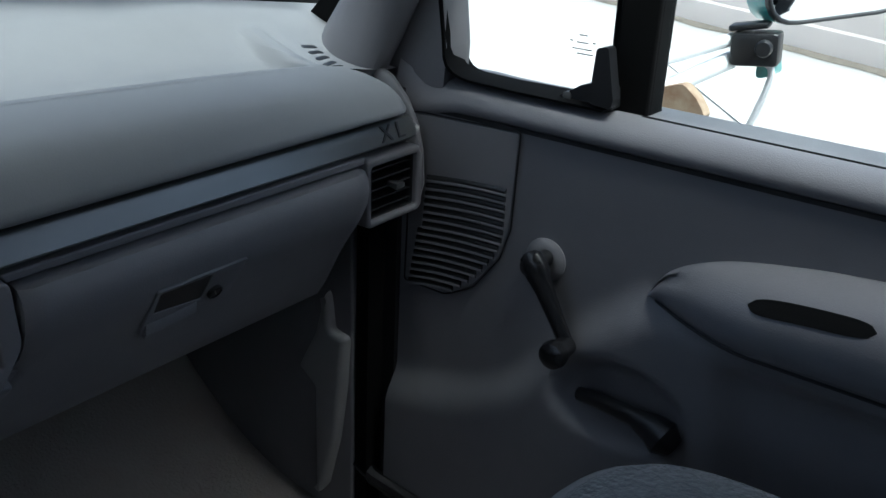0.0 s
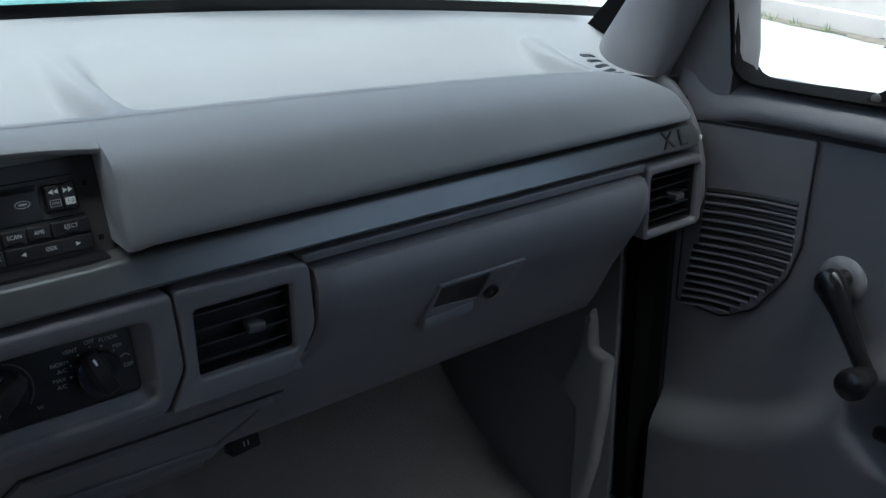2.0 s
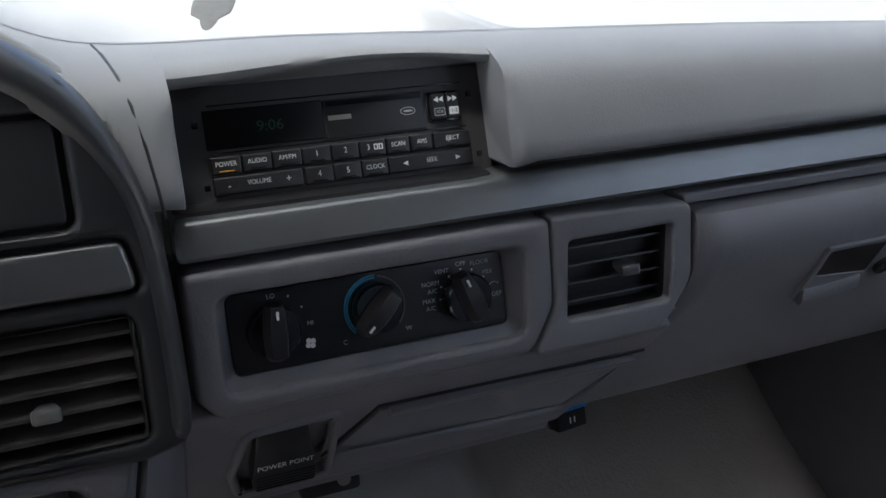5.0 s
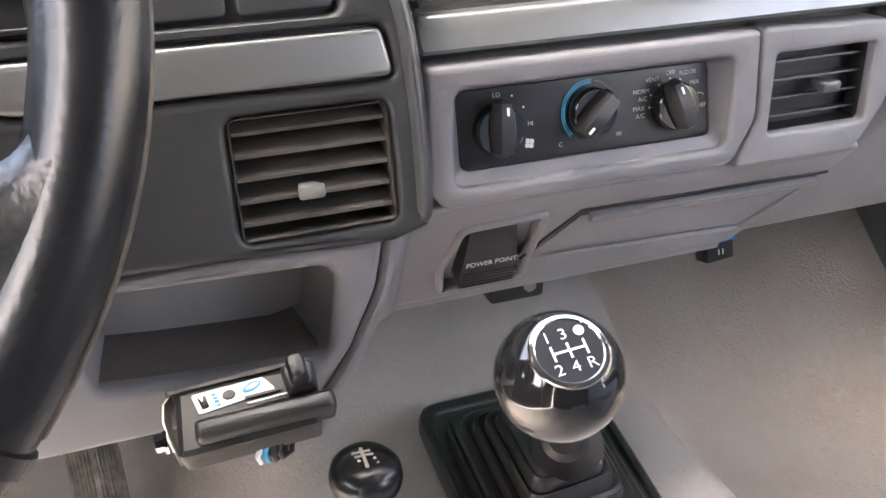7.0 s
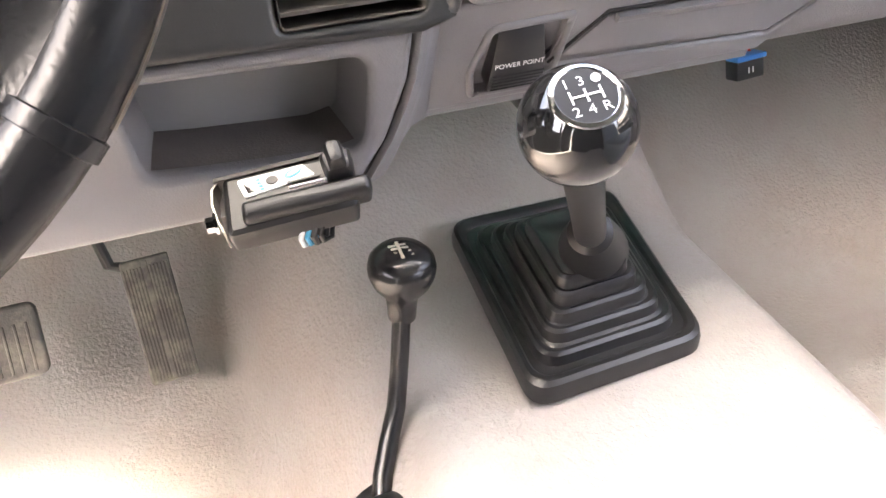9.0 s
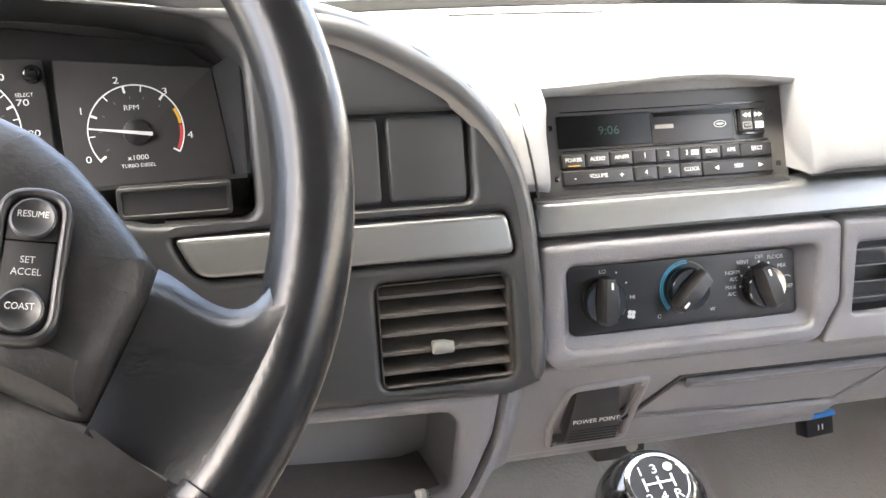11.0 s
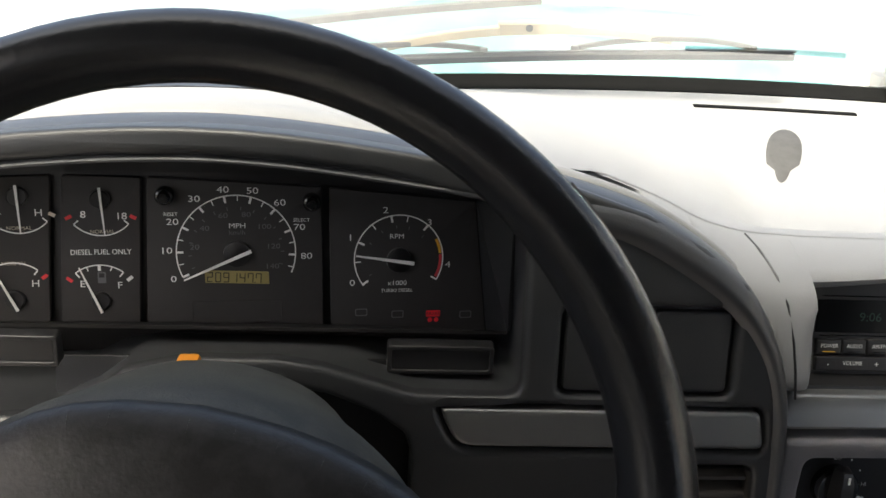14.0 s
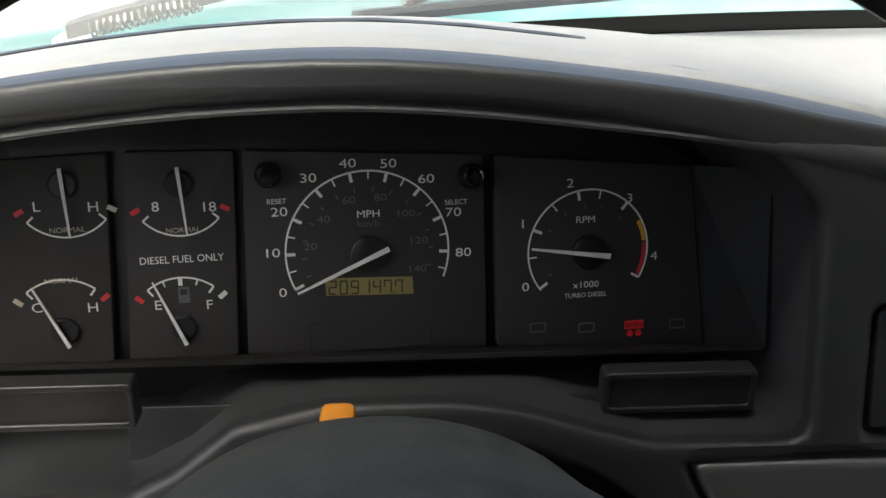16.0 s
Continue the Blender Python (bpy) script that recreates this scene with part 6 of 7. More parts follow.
def build_transfer_lever():
    g = thing("transfer_lever", "black bent transfer case lever with pear-shaped knob", "lever")
    kc = Vector((-0.196, -0.016, 0.239))
    up = Vector((0.05, -0.10, 1)).normalized()
    m = axes(kc, Vector((1, 0, -0.05)), up.cross(Vector((1, 0, -0.05))))
    kn = Shape().lathe([(0.0, -0.042), (0.0095, -0.042), (0.0108, -0.040), (0.0112, -0.030), (0.0122, -0.020), (0.0165, -0.013), (0.0218, -0.006), (0.0248, 0.002), (0.0254, 0.008), (0.0240, 0.0145), (0.0195, 0.0195), (0.0110, 0.0225), (0.0, 0.0234)], m, 36).put("knob", SATIN, g, "black pear-shaped knob")
    for i in range(4):
        Shape().box(at(m, -0.002 + 0.001 * i, 0.006 - i * 0.004, 0.0226 - 0.0003 * abs(i - 1)), (0.013, 0.0024, 0.0014), 0.0003).put("pattern_bar", DUSTPRINT, kn)
    Shape().box(at(m, -0.0015, 0.0, 0.0230), (0.0024, 0.019, 0.0014), 0.0003).put("pattern_bar", DUSTPRINT, kn)
    Shape().tube([kc - up * 0.03, (-0.2025, -0.020, 0.185), (-0.2065, -0.023, 0.160), (-0.2140, -0.031, 0.128), (-0.2250, -0.044, 0.108), (-0.2360, -0.060, 0.090), (-0.2440, -0.078, 0.070)], [0.0072, 0.0072, 0.0072, 0.0075, 0.0078, 0.008, 0.008], 14).put("shaft", SATIN, g)
    Shape().lathe([(0.056, -0.03), (0.055, -0.006), (0.048, 0.001), (0.042, 0.002), (0.030, 0.007), (0.020, 0.018), (0.012, 0.024), (0.0, 0.024)], axes((-0.244, -0.096, ground_pan(-0.24, -0.095) - 0.004), (0.9, 0, 0.42), (0, 1, 0)), 32).put("boot", RUBBER, g)


build_transfer_lever()


def build_pedals():
    p = thing("accelerator_pedal", "ribbed grey rubber accelerator pedal, dusty", "pedal")
    pm = axes((-0.392, 0.262, 0.055), (0.98, 0.05, 0.02), (-0.06, 0.42, 0.9))
    DUSTR = material("dusty_rubber", (0.075, 0.072, 0.066), 0.7, grain=0.3, grain_size=0.002, blotch=0.9, blotch_size=0.03, tint=(0.24, 0.22, 0.18))
    Shape().plate(round_rect(-0.0245, -0.066, 0.0245, 0.066, 0.003), pm, 0.012, 0.002).put("pad", DUSTR, p)
    for i in range(12):
        u = -0.0215 + i * 0.0017 + (0.0068 if i > 5 else 0) * 1.0
        u = (-0.0220 + i * 0.0034) if i < 6 else (0.0048 + (i - 6) * 0.0034)
        Shape().box(at(pm, u, -0.002, 0.0008), (0.0018, 0.120, 0.003), 0.0006).put("rib", DUSTR, p)
    Shape().box(at(pm, 0, 0, 0.0004), (0.0050, 0.128, 0.003), 0.0006).put("centre_rib", DUSTR, p)
    Shape().tube([pm @ Vector((-0.02, 0.06, -0.012)), pm @ Vector((-0.034, 0.066, -0.010)), (-0.440, 0.31, 0.165), (-0.452, 0.36, 0.24), (-0.452, 0.40, 0.31)], 0.006, 10).put("rod", BLACK, p)
    b = thing("brake_pedal", "worn ribbed brake pedal pad", "pedal")
    bm_ = axes((-0.530, 0.185, 0.118), (0.99, 0.03, 0.0), (0, 0.5, 0.86))
    Shape().plate(round_rect(-0.048, -0.034, 0.042, 0.034, 0.010), bm_, 0.014, 0.004).put("pad", DUSTR, b)
    for i in range(8):
        Shape().box(at(bm_, -0.038 + i * 0.010, -0.006, 0.0008), (0.0025, 0.045, 0.003), 0.0008).put("rib", DUSTR, b)
    Shape().tube([bm_ @ Vector((0, 0.01, -0.01)), (-0.53, 0.26, 0.22), (-0.53, 0.34, 0.36)], 0.010, 8).put("arm", BLACK, b)


build_pedals()


def build_controller():
    c = thing("brake_controller", "black trailer brake controller on a steel bracket under the dash", "brake controller")
    m = axes((-0.267, -0.062, 0.345), (1.0, -0.072, 0.093), (0.013, 0.83, 0.558))
    slab = lambda r, ws: [[m @ Vector((u, v, w)) for u, v in inset(ccw(r), k)] for w, k in ws]
    b0 = round_poly([(-0.046, -0.015), (0.036, -0.015), (0.040, 0.024), (-0.042, 0.026)], 0.005)
    Shape().loft(slab(b0, ((-0.028, 0.005), (-0.024, 0.001), (-0.006, 0.0), (-0.002, 0.0012), (0.0, 0.004)))).put("body", BLACK, c)
    ld = round_poly([(-0.0345, -0.0105), (0.0455, -0.0110), (0.0470, 0.0025), (-0.0335, 0.0038)], 0.005)
    Shape().loft(slab(ld, ((-0.010, 0.001), (0.001, 0.0), (0.005, 0.0006), (0.0075, 0.0025), (0.008, 0.004)))).put("front_ledge", BLACK, c, "rounded black front ledge")
    lb = Shape().plate(round_poly([(-0.0330, 0.0205), (0.0085, 0.0210), (0.0150, 0.0115), (-0.0300, 0.0075)], 0.002), at(m, 0, 0, 0.0012), 0.003, 0.0004).put("label", LABEL, c, "white label with blue print")
    lw = at(m, 0, 0, 0.0016)
    Shape().plate(round_poly([(-0.0295, 0.0180), (-0.0250, 0.0183), (-0.0235, 0.0105), (-0.0275, 0.0100)], 0.0005), lw, 0.0006, 0.0001).put("led_window", GLOSS, lb)
    for q in range(4):
        Shape().plate(round_rect(-0.0215 + 0.0006 * q, 0.0165 - 0.0022 * q, -0.0190 + 0.0006 * q, 0.0180 - 0.0022 * q, 0.0003), lw, 0.0006, 0.0001).put("blue_bar", BLUEP, lb)
    Shape().lathe([(0.0038, -0.0004), (0.0036, 0.0004), (0, 0.0005)], at(lw, -0.0118, 0.0150) @ Matrix.Diagonal((1, 0.75, 1, 1)), 18).put("sensor", BLACK, lb)
    sw = [(0.0055 * math.cos(t), 0.0026 * math.sin(t)) for t in [2 * math.pi * j / 24 for j in range(24)]]
    Shape().plate([(0.0015 + u, 0.0165 + v + 0.25 * u) for u, v in sw], lw, 0.0006, 0.0001, [[(0.0020 + u * 0.75, 0.0170 + v * 0.55 + 0.19 * u) for u, v in sw]], 0.0006).put("blue_swirl", BLUEP, lb)
    Shape().plate(round_rect(-0.0035, 0.0098, 0.0170, 0.0116, 0.0008), lw, 0.0008, 0.0001).put("label_slot", BLACK, lb)
    Shape().box(at(m, 0.0095, 0.0060, 0.003), (0.025, 0.0012, 0.003), 0.0004).put("silver_line", LABEL, c)
    Shape().loft([[m @ Vector((u, v, w)) for u, v in round_poly([(0.0205 + k, 0.0040 + k), (0.0375 - k, 0.0040 + k), (0.0385 - k, 0.0215 - k), (0.0190 + k, 0.0215 - k)], 0.003, 3)] for w, k in ((0.0, 0), (0.007, 0.0), (0.011, 0.002), (0.0125, 0.005))]).put("slide_base", BLACK, c)
    Shape().loft([[m @ Vector((u, v, w)) for u, v in round_poly([(0.0235 + k, 0.0060 + k), (0.0345 - k, 0.0060 + k), (0.0340 - k, 0.0235 - k), (0.0225 + k, 0.0235 - k)], 0.003, 3)] for w, k in ((0.008, 0), (0.016, 0.0004), (0.020, 0.0020), (0.021, 0.005))]).put("slide_knob", BLACK, c, "raised manual slide lever")
    st_ = [(-0.046, 0.026), (-0.050, 0.022), (-0.0515, 0.012), (-0.0500, 0.000), (-0.0480, -0.008)]
    Shape().loft([[m @ Vector((u, v, w)) for w, u in ((-0.030, u), (-0.030, u + 0.0012), (-0.006, u + 0.0012), (-0.006, u))] for u, v in st_]).put("bracket", STEEL, c, "thin steel mounting strap")
    Shape().loft([[m @ Vector((u, v, w)) for v, w in ((0.026, -0.040), (0.0285, -0.040), (0.0285, -0.004), (0.026, -0.004))] for u in (-0.047, 0.036)]).put("bracket", BLACK, c)
    sb = axes(m @ Vector((-0.0500, 0.001, -0.010)), m.to_3x3() @ Vector((0, 1, 0)), m.to_3x3() @ Vector((0, 0, 1)))
    sb = sb @ Matrix.Rotation(math.pi, 4, "X")
    Shape().lathe([(0.0072, 0), (0.0072, 0.002), (0.0052, 0.002), (0.0052, 0.007), (0.0030, 0.008), (0, 0.008)], sb, 8).put("bolt", CHROME, c)
    for k, (i, mt) in enumerate(((0, LABEL), (1, BLUEP), (2, BLACK), (3, BLACK))):
        p0 = m @ Vector((-0.001 + 0.0042 * i, -0.012, -0.020))
        Shape().tube([p0, p0 + Vector((-0.003, -0.002, -0.006)), p0 + Vector((-0.001, 0.003, -0.014)), p0 + Vector((0.006, 0.012, -0.018)), p0 + Vector((0.012, 0.03, -0.008)), p0 + Vector((0.02, 0.09, 0.03))], 0.0017 + 0.0006 * (i == 2), 7).put("wire", mt, c)


build_controller()

conn = thing("wiring_connector", "black wiring connector with a blue locking clip under the dash", "connector")
cm = axes((0.2206, 0.1847, 0.2510), (0.98, 0.12, 0.0), (0, 0.2, 1)) @ Matrix.Scale(0.84, 4)
Shape().box(cm, (0.040, 0.026, 0.022), 0.002).put("housing", BLACK, conn)
Shape().box(at(cm, 0, 0.013, 0.003), (0.043, 0.006, 0.022), 0.001).put("clip", BLUEC, conn, "blue locking clip")
for d in (-0.003, 0.003):
    Shape().box(at(cm, d, -0.002, 0.0112), (0.0016, 0.007, 0.001), 0.0003).put("pin_mark", PRINT, conn)
for i, mt in enumerate((BLUEP, RUST, BLACK, REDP)):
    Shape().tube([cm @ Vector((-0.012 + 0.008 * i, 0.014, -0.004)), cm @ Vector((-0.012 + 0.006 * i, 0.04, -0.02)), (0.22, 0.26, 0.34)], 0.0018, 6).put("wire", mt, conn)
fx = thing("dash_fixing", "black fixing bracket and screw under the dash", "bracket")
Shape().box(Matrix.Translation((-0.045, 0.085, 0.316)), (0.045, 0.03, 0.022), 0.003).put("bracket", BLACK, fx)
Shape().lathe([(0.005, 0), (0.005, 0.003), (0.0, 0.0035)], axes((-0.036, 0.069, 0.318), (1, 0, 0), (0, 0, 1)), 12).put("screw", STEEL, fx)
fx2 = thing("dash_fixing", "small black clip under the glove box", "bracket")
Shape().box(Matrix.Translation((0.325, 0.16, 0.30)), (0.04, 0.02, 0.014), 0.003).put("clip", BLACK, fx2)


# ---- passenger door ----
door = thing("passenger_door", "grey moulded passenger door with window crank and armrest", "door")


def door_x(y, z):
    """The door panel's inner face: a lower bulge under a sweeping crease, with a hollow for the handle."""
    zc = curve_at([(-0.95, 0.412), (-0.45, 0.412), (-0.30, 0.408), (-0.257, 0.378), (-0.212, 0.337), (-0.173, 0.277), (-0.096, 0.218), (0.045, 0.180)], y)
    x = 0.742 - 0.024 * smooth(zc + 0.014, zc - 0.045, z)
    q = ((y + 0.285) / 0.085) ** 2 + ((z - 0.270) / 0.055) ** 2
    x += 0.030 * smooth(1.0, 0.35, q)
    return x + 0.024 * smooth(-0.385, -0.43, y - 0.25 * (z - 0.3)) * smooth(0.375, 0.345, z)


def build_door():
    # lower panel
    ys, zs = span(0.045, -0.95, 70), span(-0.02, 0.548, 60)
    s = Shape().add([(door_x(y, z), y, z) for y in ys for z in zs], [(i * 60 + j, i * 60 + j + 1, (i + 1) * 60 + j + 1, (i + 1) * 60 + j) for i in range(69) for j in range(59)])
    s.put("inner_panel", GREY, door, "grey grained inner panel", sharp=60)
    Shape().loft([[(0.76, y, -0.04), (0.80, y, -0.04), (0.80, y, 0.56), (0.76, y, 0.56)] for y in (0.055, -0.97)]).put("door_core", GREY, door)
    # padded sill, rising into the corner by the pillar
    secs = []
    for y in span(0.062, -0.95, 60):
        r = 0.075 * smooth(0.012, 0.062, y) + 0.012 * smooth(-0.06, 0.03, y)
        lo = 0.549 - 0.014 * smooth(-0.05, 0.04, y)
        secs.append([(x, y, z) for x, z in ((0.752, lo), (0.742, lo + 0.002), (0.738, lo + 0.007), (0.740, lo + 0.016), (0.748, lo + 0.026 + r * 0.3), (0.762, lo + 0.032 + r * 0.7), (0.785, lo + 0.034 + r), (0.83, lo + 0.034 + r), (0.83, lo))])
    Shape().loft(secs).put("sill_pad", GREY, door, sharp=60)
    Shape().loft([[(0.741, y, 0.5455), (0.760, y, 0.5455), (0.760, y, 0.5505), (0.741, y, 0.5505)] for y in (0.04, -0.95)]).put("sill_groove", BLACK, door)
    # corner piece between pillar and vent window
    Shape().loft([[(0.752, y, z) for y, z in round_poly([(0.150, 0.565), (-0.003, 0.565), (-0.005, 0.62), (0.012, 0.745), (-0.09, 0.925), (-0.02, 0.91), (0.09, 0.75)], 0.012, 3)], [(0.80, y, z) for y, z in round_poly([(0.150, 0.565), (-0.003, 0.565), (-0.005, 0.62), (0.012, 0.745), (-0.09, 0.925), (-0.02, 0.91), (0.09, 0.75)], 0.012, 3)]]).put("corner_trim", GREY, door)
    # deep black gasket round the vent light
    ga = [(-0.06, 0.92), (0.010, 0.76), (0.0037, 0.673), (-0.0025, 0.636), (-0.0057, 0.610), (-0.010, 0.601), (-0.019, 0.594), (-0.030, 0.5905), (-0.0434, 0.589), (-0.094, 0.588), (-0.215, 0.588)]
    gb = [(-0.055, 0.92), (0.014, 0.76), (0.0075, 0.669), (0.0032, 0.6305), (0.0004, 0.608), (-0.006, 0.598), (-0.016, 0.592), (-0.026, 0.590), (-0.0367, 0.5895), (-0.094, 0.591), (-0.215, 0.593)]
    Shape().loft([[(0.7500, y + 0.004, z - 0.003) for y, z in ga], [(0.7490, y, z) for y, z in ga], [(0.758, y - 0.001, z + 0.001) for y, z in ga], [(0.792, y, z) for y, z in gb]], closed=False).put("window_gasket", SEAL, door, "thick black rubber gasket")
    # black window frames: vent light and main light
    m = axes((0.790, 0, 0), (0, -1, 0), (0, 0, 1)) @ Matrix.Diagonal((1, 1, 1, 1))
    vo = round_poly([(-0.030, 0.566), (0.215, 0.566), (0.215, 1.03), (0.16, 1.03), (-0.035, 0.74)], [0.035, 0.004, 0.02, 0.01, 0.03])
    vi = round_poly([(-0.004, 0.588), (0.196, 0.584), (0.192, 1.00), (0.155, 1.00), (-0.012, 0.735)], [0.03, 0.006, 0.02, 0.01, 0.03])
    Shape().plate(vo, at(m, 0, 0, 0.002), 0.02, 0.003, [vi], 0.02).put("vent_window_frame", SEAL, door, "black rubber vent window frame")
    Shape().plate(round_rect(0.205, 0.566, 0.2495, 1.03, 0.002), at(m, 0, 0, 0.010), 0.03, 0.003).put("division_bar", SEAL, door)
    mo = round_rect(0.240, 0.562, 0.99, 1.06, 0.01)
    mi = round_rect(0.2500, 0.5795, 0.93, 1.00, 0.008)
    Shape().plate(mo, at(m, 0, 0, 0.006), 0.03, 0.003, [mi], 0.03).put("window_frame", SEAL, door)
    Shape().tube([(0.779, -0.245, 0.579), (0.779, -0.95, 0.579)], 0.0045, 8).put("belt_seal", SEAL, door)
    for o, nm in ((round_poly([(-0.036, 0.59), (0.200, 0.578), (0.196, 1.01), (0.15, 1.01), (-0.04, 0.74)], 0.02), "vent_glass"), (round_rect(0.245, 0.575, 0.94, 1.01, 0.006), "side_glass")):
        g = Shape().add([at(m, u, v, -0.004) @ Vector((0, 0, 0)) for u, v in o], [tuple(range(len(o)))]).put(nm, GLASS, door)
        g.visible_shadow = False
    # etched marks on the vent glass
    gm = at(m, 0.158, 0.642, -0.0035)
    for i, (u, v, w) in enumerate(((0, 0.010, 0.010), (0, 0.002, 0.014), (-0.014, 0.003, 0.004), (0.014, 0.003, 0.004), (0.0, -0.005, 0.024), (0.004, -0.010, 0.020))):
        Shape().box(at(gm, u, v), (w, 0.0012, 0.0004), 0.0001).put("etched_bar", DIM, door)
    # vent window latch
    lm = at(m, 0, 0, 0.02)
    Shape().loft([[lm @ Vector((u, v, w)) for u, v in round_poly([(0.150, 0.588), (0.178, 0.606), (0.196, 0.612), (0.215, 0.610), (0.218, 0.585), (0.152, 0.582)], 0.005, 3)] for w in (-0.012, 0.006, 0.008)]).put("latch_base", BLACK, door)
    Shape().loft([[lm @ Vector((u, v, w)) for u, v in round_poly([(0.196, 0.592), (0.199, 0.650), (0.212, 0.654), (0.224, 0.600), (0.222, 0.590)], 0.005, 3)] for w in (0.006, 0.018, 0.022)]).put("latch_lever", BLACK, door)
    Shape().lathe([(0.005, 0), (0.005, 0.006), (0, 0.007)], at(lm, 0.163, 0.592, 0.004), 14).put("latch_pin", STEEL, door)
    # speaker grille
    gm = axes((0.7405, 0, 0), (0, -1, 0), (0, 0, 1))
    go = round_poly([(-0.030, 0.540), (0.121, 0.545), (0.118, 0.430), (0.106, 0.390), (0.070, 0.340), (0.030, 0.318), (-0.034, 0.318)], [0.008, 0.004, 0.02, 0.02, 0.03, 0.03, 0.004])
    gr = Shape().plate(go, at(gm, 0, 0, 0.0018), 0.010, 0.0012).put("speaker_panel", GREY, door, "grey speaker panel with moulded slots")
    for i in range(15):
        z = 0.4646 - i * 0.0103
        a = -0.004 - 0.0016 * i * (1 if i > 6 else 0.4)
        b = 0.110 if z > 0.41 else 0.110 - 0.080 * ((0.41 - z) / 0.10) ** 1.6
        if b - a < 0.02:
            continue
        drop = -0.0105
        pts = [gm @ Vector((a + (b - a) * f, z - drop * f + 0.002 * math.sin(math.pi * f), 0.0020)) for f in span(0, 1, 9)]
        Shape().tube([p + Vector((0.0006, 0, 0)) for p in pts], 0.0042, 8, 0.6).put("slot", BLACK, gr)
        Shape().tube([p + Vector((-0.0005, 0, -0.0048)) for p in pts], 0.0026, 8).put("slat", GREY, gr)
    Shape().tube([gm @ Vector((u, v, 0.0012)) for u, v in inset(ccw(go), -0.0015)] + [gm @ Vector((*inset(ccw(go), -0.0015)[0], 0.0012))], 0.0011, 6).put("panel_seam", BLACK, door)
    # window crank
    cr = Shape().lathe([(0.026, -0.004), (0.026, 0.002), (0.022, 0.006), (0.016, 0.008), (0, 0.008)], axes((0.742, -0.168, 0.406), (0, -1, 0), (0, 0, 1)), 32).put("crank_collar", GREY, door)
    hub, kn = Vector((0.706, -0.1740, 0.4130)), Vector((0.692, -0.2245, 0.331))
    ck = Shape()
    dirn = (kn - hub).normalized()
    wd = dirn.cross(Vector((-1, 0, 0))).normalized()
    secs = []
    for f, w, h in ((-0.16, 0.006, 0.008), (-0.12, 0.013, 0.011), (0.0, 0.0165, 0.013), (0.12, 0.0150, 0.012), (0.3, 0.0115, 0.010), (0.7, 0.0095, 0.008), (0.95, 0.0095, 0.007), (1.04, 0.006, 0.005)):
        c = hub.lerp(kn + Vector((0.014, 0, 0)), f)
        secs.append([c + wd * w * math.cos(t) + Vector((-1, 0, 0)) * h * math.sin(t) for t in [2 * math.pi * j / 14 for j in range(14)]])
    crank = ck.loft(secs).put("window_crank", SATIN, door, "black window crank handle")
    Shape().lathe([(0.012, -0.014), (0.0125, 0.0), (0.0155, 0.008), (0.0165, 0.014), (0.0150, 0.021), (0.0090, 0.025), (0, 0.0255)], axes(kn, (0, -1, 0), (0, 0, 1)), 24).put("crank_knob", SATIN, crank)
    Shape().lathe([(0.010, 0), (0.010, 0.05), (0, 0.05)], axes((0.745, -0.172, 0.412), (0, -1, 0), (0, 0, 1)), 14).put("spindle", BLACK, crank)
    # armrest with a pull slot
    secs, foot = [], []
    for y in [-0.298, -0.300, -0.304, -0.309] + span(-0.316, -0.95, 46):
        f = smooth(-0.290, -0.43, y) ** 0.62
        z0 = 0.405
        z1 = curve_at([(-0.95, 0.502), (-0.60, 0.497), (-0.49, 0.489), (-0.445, 0.483), (-0.37, 0.467), (-0.322, 0.445), (-0.308, 0.430), (-0.298, 0.412)], y)
        h, x0 = z1 - z0, 0.738 - 0.064 * f
        secs.append([(min(x, 0.7445) if z > z0 and z < z1 else x, y, z) for x, z in ((0.76, z0), (x0 + 0.012, z0), (x0 + 0.004, z0 + 0.05 * h), (x0, z0 + 0.22 * h), (x0, z0 + 0.45 * h), (x0 + 0.005, z0 + 0.62 * h), (x0 + 0.016, z0 + 0.78 * h), (x0 + 0.034 * f + 0.004, z0 + 0.90 * h), (0.745, z1), (0.76, z1))])
        foot.append((x0 + 0.008, y, z0 - 0.0022))
    ar = Shape().loft(secs).put("armrest", GREY, door, "grey padded armrest", sharp=60)
    Shape().tube(foot, 0.0020, 6).put("armrest_seam", BLACK, ar)
    # no hollow here: a flat black sheet stands for the shade in the slot
    rows = []
    for f in span(0, 1, 21):
        y = -0.416 - 0.112 * f
        e = math.sqrt(max(0.0, 1 - abs(2 * f - 1) ** 5))
        z1 = curve_at([(-0.95, 0.502), (-0.60, 0.497), (-0.49, 0.489), (-0.445, 0.483), (-0.37, 0.467)], y)
        x0, h = 0.738 - 0.064 * smooth(-0.290, -0.43, y) ** 0.62, z1 - 0.405
        mid, hw = 0.405 + 0.70 * h, 0.0066 * e + 0.0005
        sl = 0.011 / (0.16 * h)
        rows.append([(x0 + 0.0104 + sl * q - 0.0010, y, mid + q) for q in (-hw, -hw * 0.5, 0.0, hw * 0.5, hw)])
    Shape().loft(rows, closed=False).put("pull_slot", SEAL, ar, "pull slot, its shade a flat dark sheet")
    Shape().tube([(0.738, -0.232, 0.256), (0.728, -0.265, 0.264), (0.718, -0.310, 0.268), (0.712, -0.335, 0.268), (0.708, -0.350, 0.264), (0.710, -0.362, 0.256)], [0.008, 0.010, 0.011, 0.017, 0.021, 0.012], 12).put("release_handle", BLACK, door, "black door release handle")


build_door()


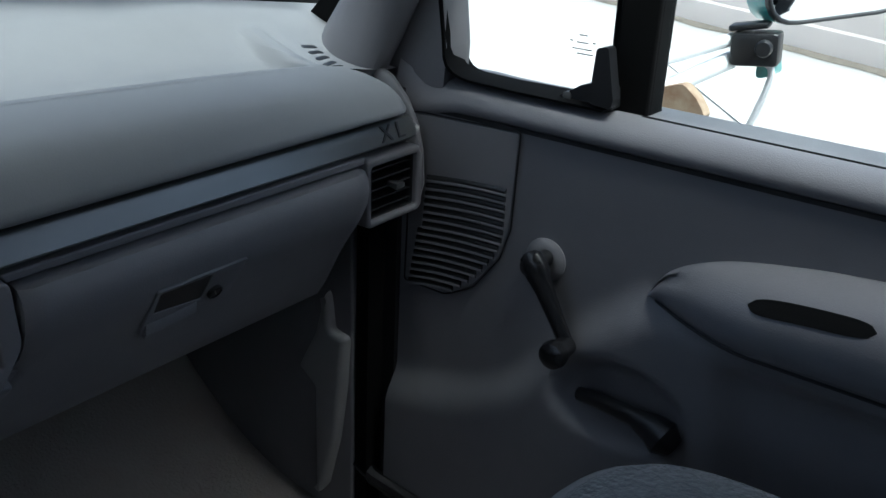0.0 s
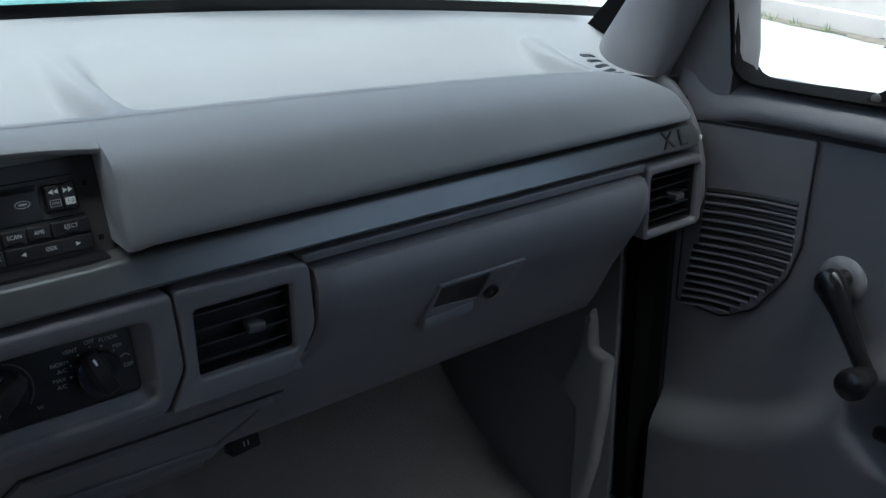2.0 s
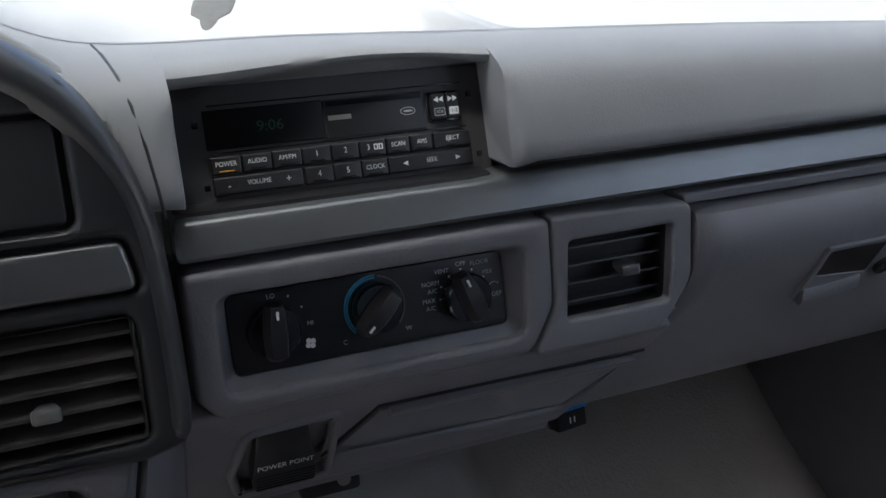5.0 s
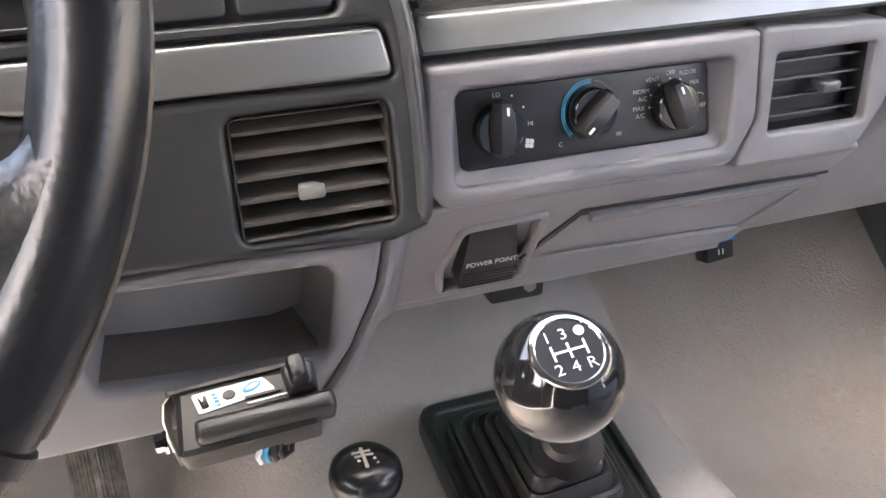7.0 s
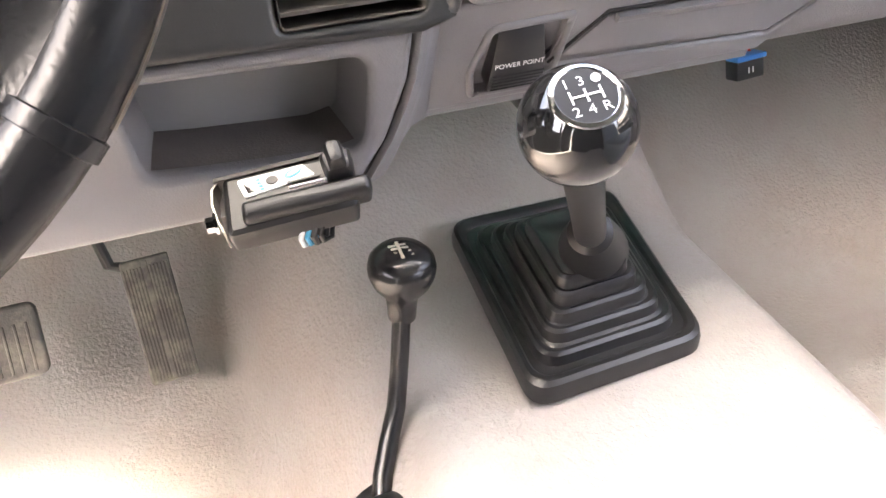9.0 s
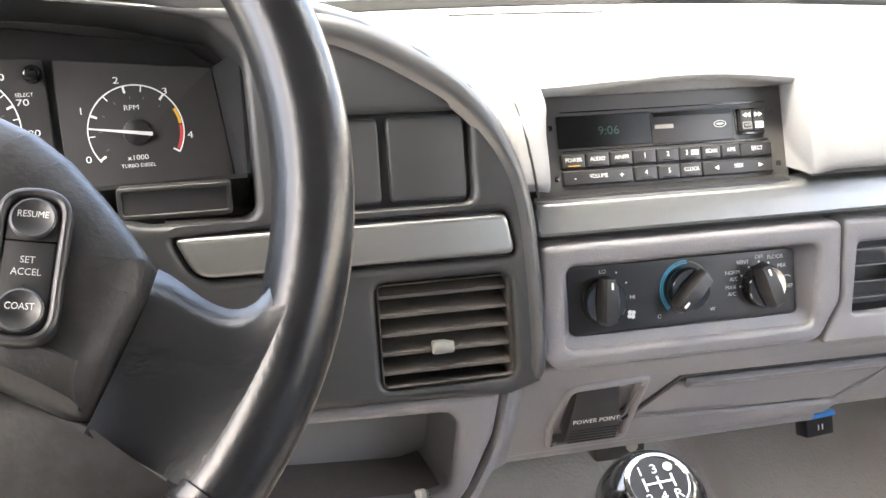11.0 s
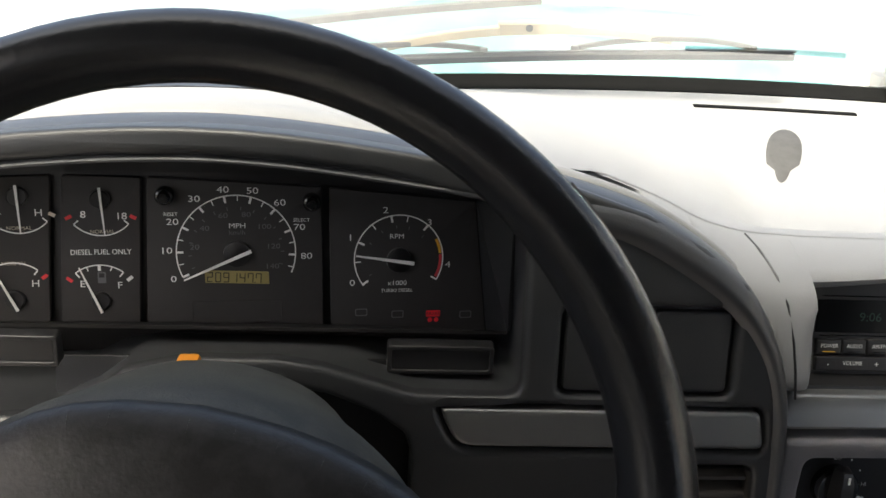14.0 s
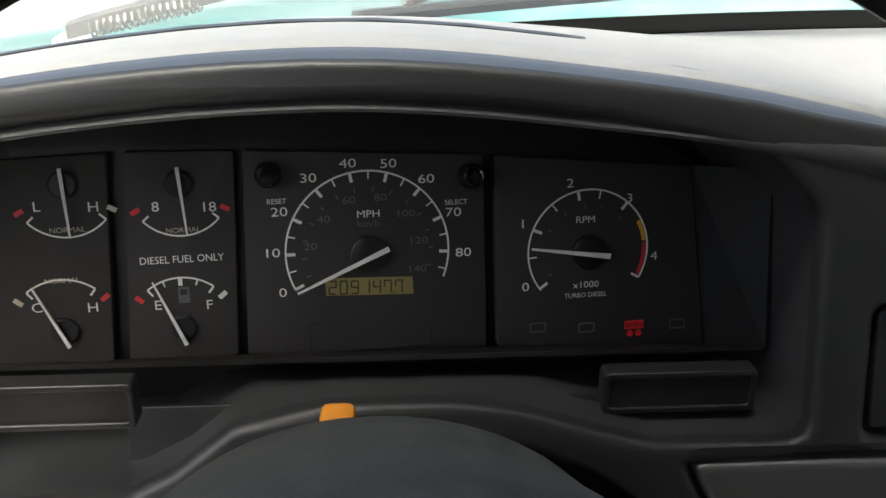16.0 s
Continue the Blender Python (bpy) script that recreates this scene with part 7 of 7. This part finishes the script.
# ---- passenger seat ----
def build_seat():
    st = thing("passenger_seat", "grey vinyl and dark woven cloth seat cushion", "seat")
    secs = []
    cx, cy = 0.36, -0.62

    def ring(s, z, p=5.0):
        out = []
        for j in range(48):
            a = 2 * math.pi * j / 48
            c, e = math.cos(a), math.sin(a)
            out.append((cx + (0.29 * s) * math.copysign(abs(c) ** (2 / p), c), cy + (0.31 * s) * math.copysign(abs(e) ** (2 / p), e), z))
        return out
    Shape().loft([ring(0.94, 0.06), ring(0.97, 0.10), ring(1.0, 0.235), ring(0.985, 0.270), ring(0.95, 0.297), ring(0.88, 0.315), ring(0.80, 0.323)]).put("cushion", SEATV, st, "grey vinyl cushion bolster", sharp=60)
    Shape().loft([ring(0.90, 0.311), ring(0.86, 0.323), ring(0.70, 0.329), ring(0.3, 0.325), ring(0.02, 0.323)], cap=True).put("cloth_insert", FABRIC, st, "dark woven cloth insert", sharp=60)
    Shape().loft([[(cx + u, cy + v, z) for u, v in round_rect(-0.25, -0.28, 0.25, 0.26, 0.03)] for z in (-0.06, 0.07)]).put("seat_base", BLACK, st)
    bk = Shape()
    rows = []
    for f in span(0, 1, 8):
        z, y = 0.26 + 0.55 * f, -0.90 - 0.16 * f
        rows.append([(cx + u, y + v, z) for u, v in round_rect(-0.27 + 0.02 * f, -0.06, 0.27 - 0.02 * f, 0.06, 0.05)])
    bk.loft(rows).put("backrest", SEATV, st)


build_seat()


# ---- outside mirror ----
def build_mirror():
    mr = thing("door_mirror", "towing mirror with white arms and black clamp on a rusty bracket", "mirror")
    Shape().tube([(0.86, -0.150, 0.548), (0.95, -0.165, 0.556), (1.10, -0.215, 0.592)], 0.012, 12).put("arm", WHITEM, mr, "white painted mirror arm")
    Shape().tube([(0.86, -0.150, 0.585), (0.95, -0.165, 0.600), (1.10, -0.215, 0.620)], 0.009, 12).put("arm", WHITEM, mr, "white painted mirror arm")
    Shape().box(axes((1.105, -0.245, 0.612), (0.2, -0.98, 0.1), (0, 0.1, 1)), (0.060, 0.042, 0.05), 0.005).put("clamp", BLACK, mr, "black plastic clamp")
    Shape().box(axes((1.105, -0.232, 0.639), (0.2, -0.98, 0.2), (0, 0.1, 1)), (0.050, 0.008, 0.04), 0.003).put("clamp_plate", BLACK, mr)
    Shape().lathe([(0.011, 0), (0.011, 0.010), (0.009, 0.014), (0, 0.015)], axes((1.083, -0.262, 0.617), (0.2, -0.98, 0.1), (0, 0.1, 1)), 16).put("clamp_knob", BLACK, mr)
    Shape().loft([[(x, y, z) for y, z in round_poly([(-0.1825, 0.575), (-0.2272, 0.5913), (-0.2458, 0.5772), (-0.2637, 0.5535), (-0.188, 0.5381)], 0.012, 3)] for x in (0.92, 0.94)]).put("bracket", RUST, mr, "rusty mirror bracket")
    Shape().tube([(1.1, -0.2591, 0.5981), (1.1, -0.2693, 0.591), (1.1, -0.2727, 0.5806), (1.1, -0.2674, 0.5536), (1.1, -0.2598, 0.5255), (1.1, -0.2513, 0.5005)], 0.005, 8).put("lower_loop", WHITEM, mr, "white lower mirror edge")
    Shape().loft([[(x, y, z) for y, z in round_poly([(-0.2504, 0.5967), (-0.2671, 0.6024), (-0.2729, 0.5799), (-0.2517, 0.5732)], 0.006, 3)] for x in (1.10, 1.14)]).put("lower_housing", TEAL, mr, "teal lower mirror housing")
    hm = axes((1.16, -0.30, 0.80), (0.75, -0.62, 0.12), (0.05, 0.05, 1))
    Shape().plate(round_rect(-0.100, -0.150, 0.105, 0.150, 0.045), hm, 0.05, 0.008).put("housing", TEAL, mr, "teal mirror housing")
    Shape().plate(round_rect(-0.100, -0.150, 0.105, 0.150, 0.045), at(hm, 0, 0, 0.004), 0.01, 0.003, [round_rect(-0.094, -0.144, 0.099, 0.144, 0.040)], 0.01).put("gasket", RUBBER, mr)
    Shape().plate(round_rect(-0.095, -0.145, 0.100, 0.145, 0.042), at(hm, 0, 0, 0.002), 0.004, 0.001).put("mirror_glass", MIRROR, mr)



build_mirror()
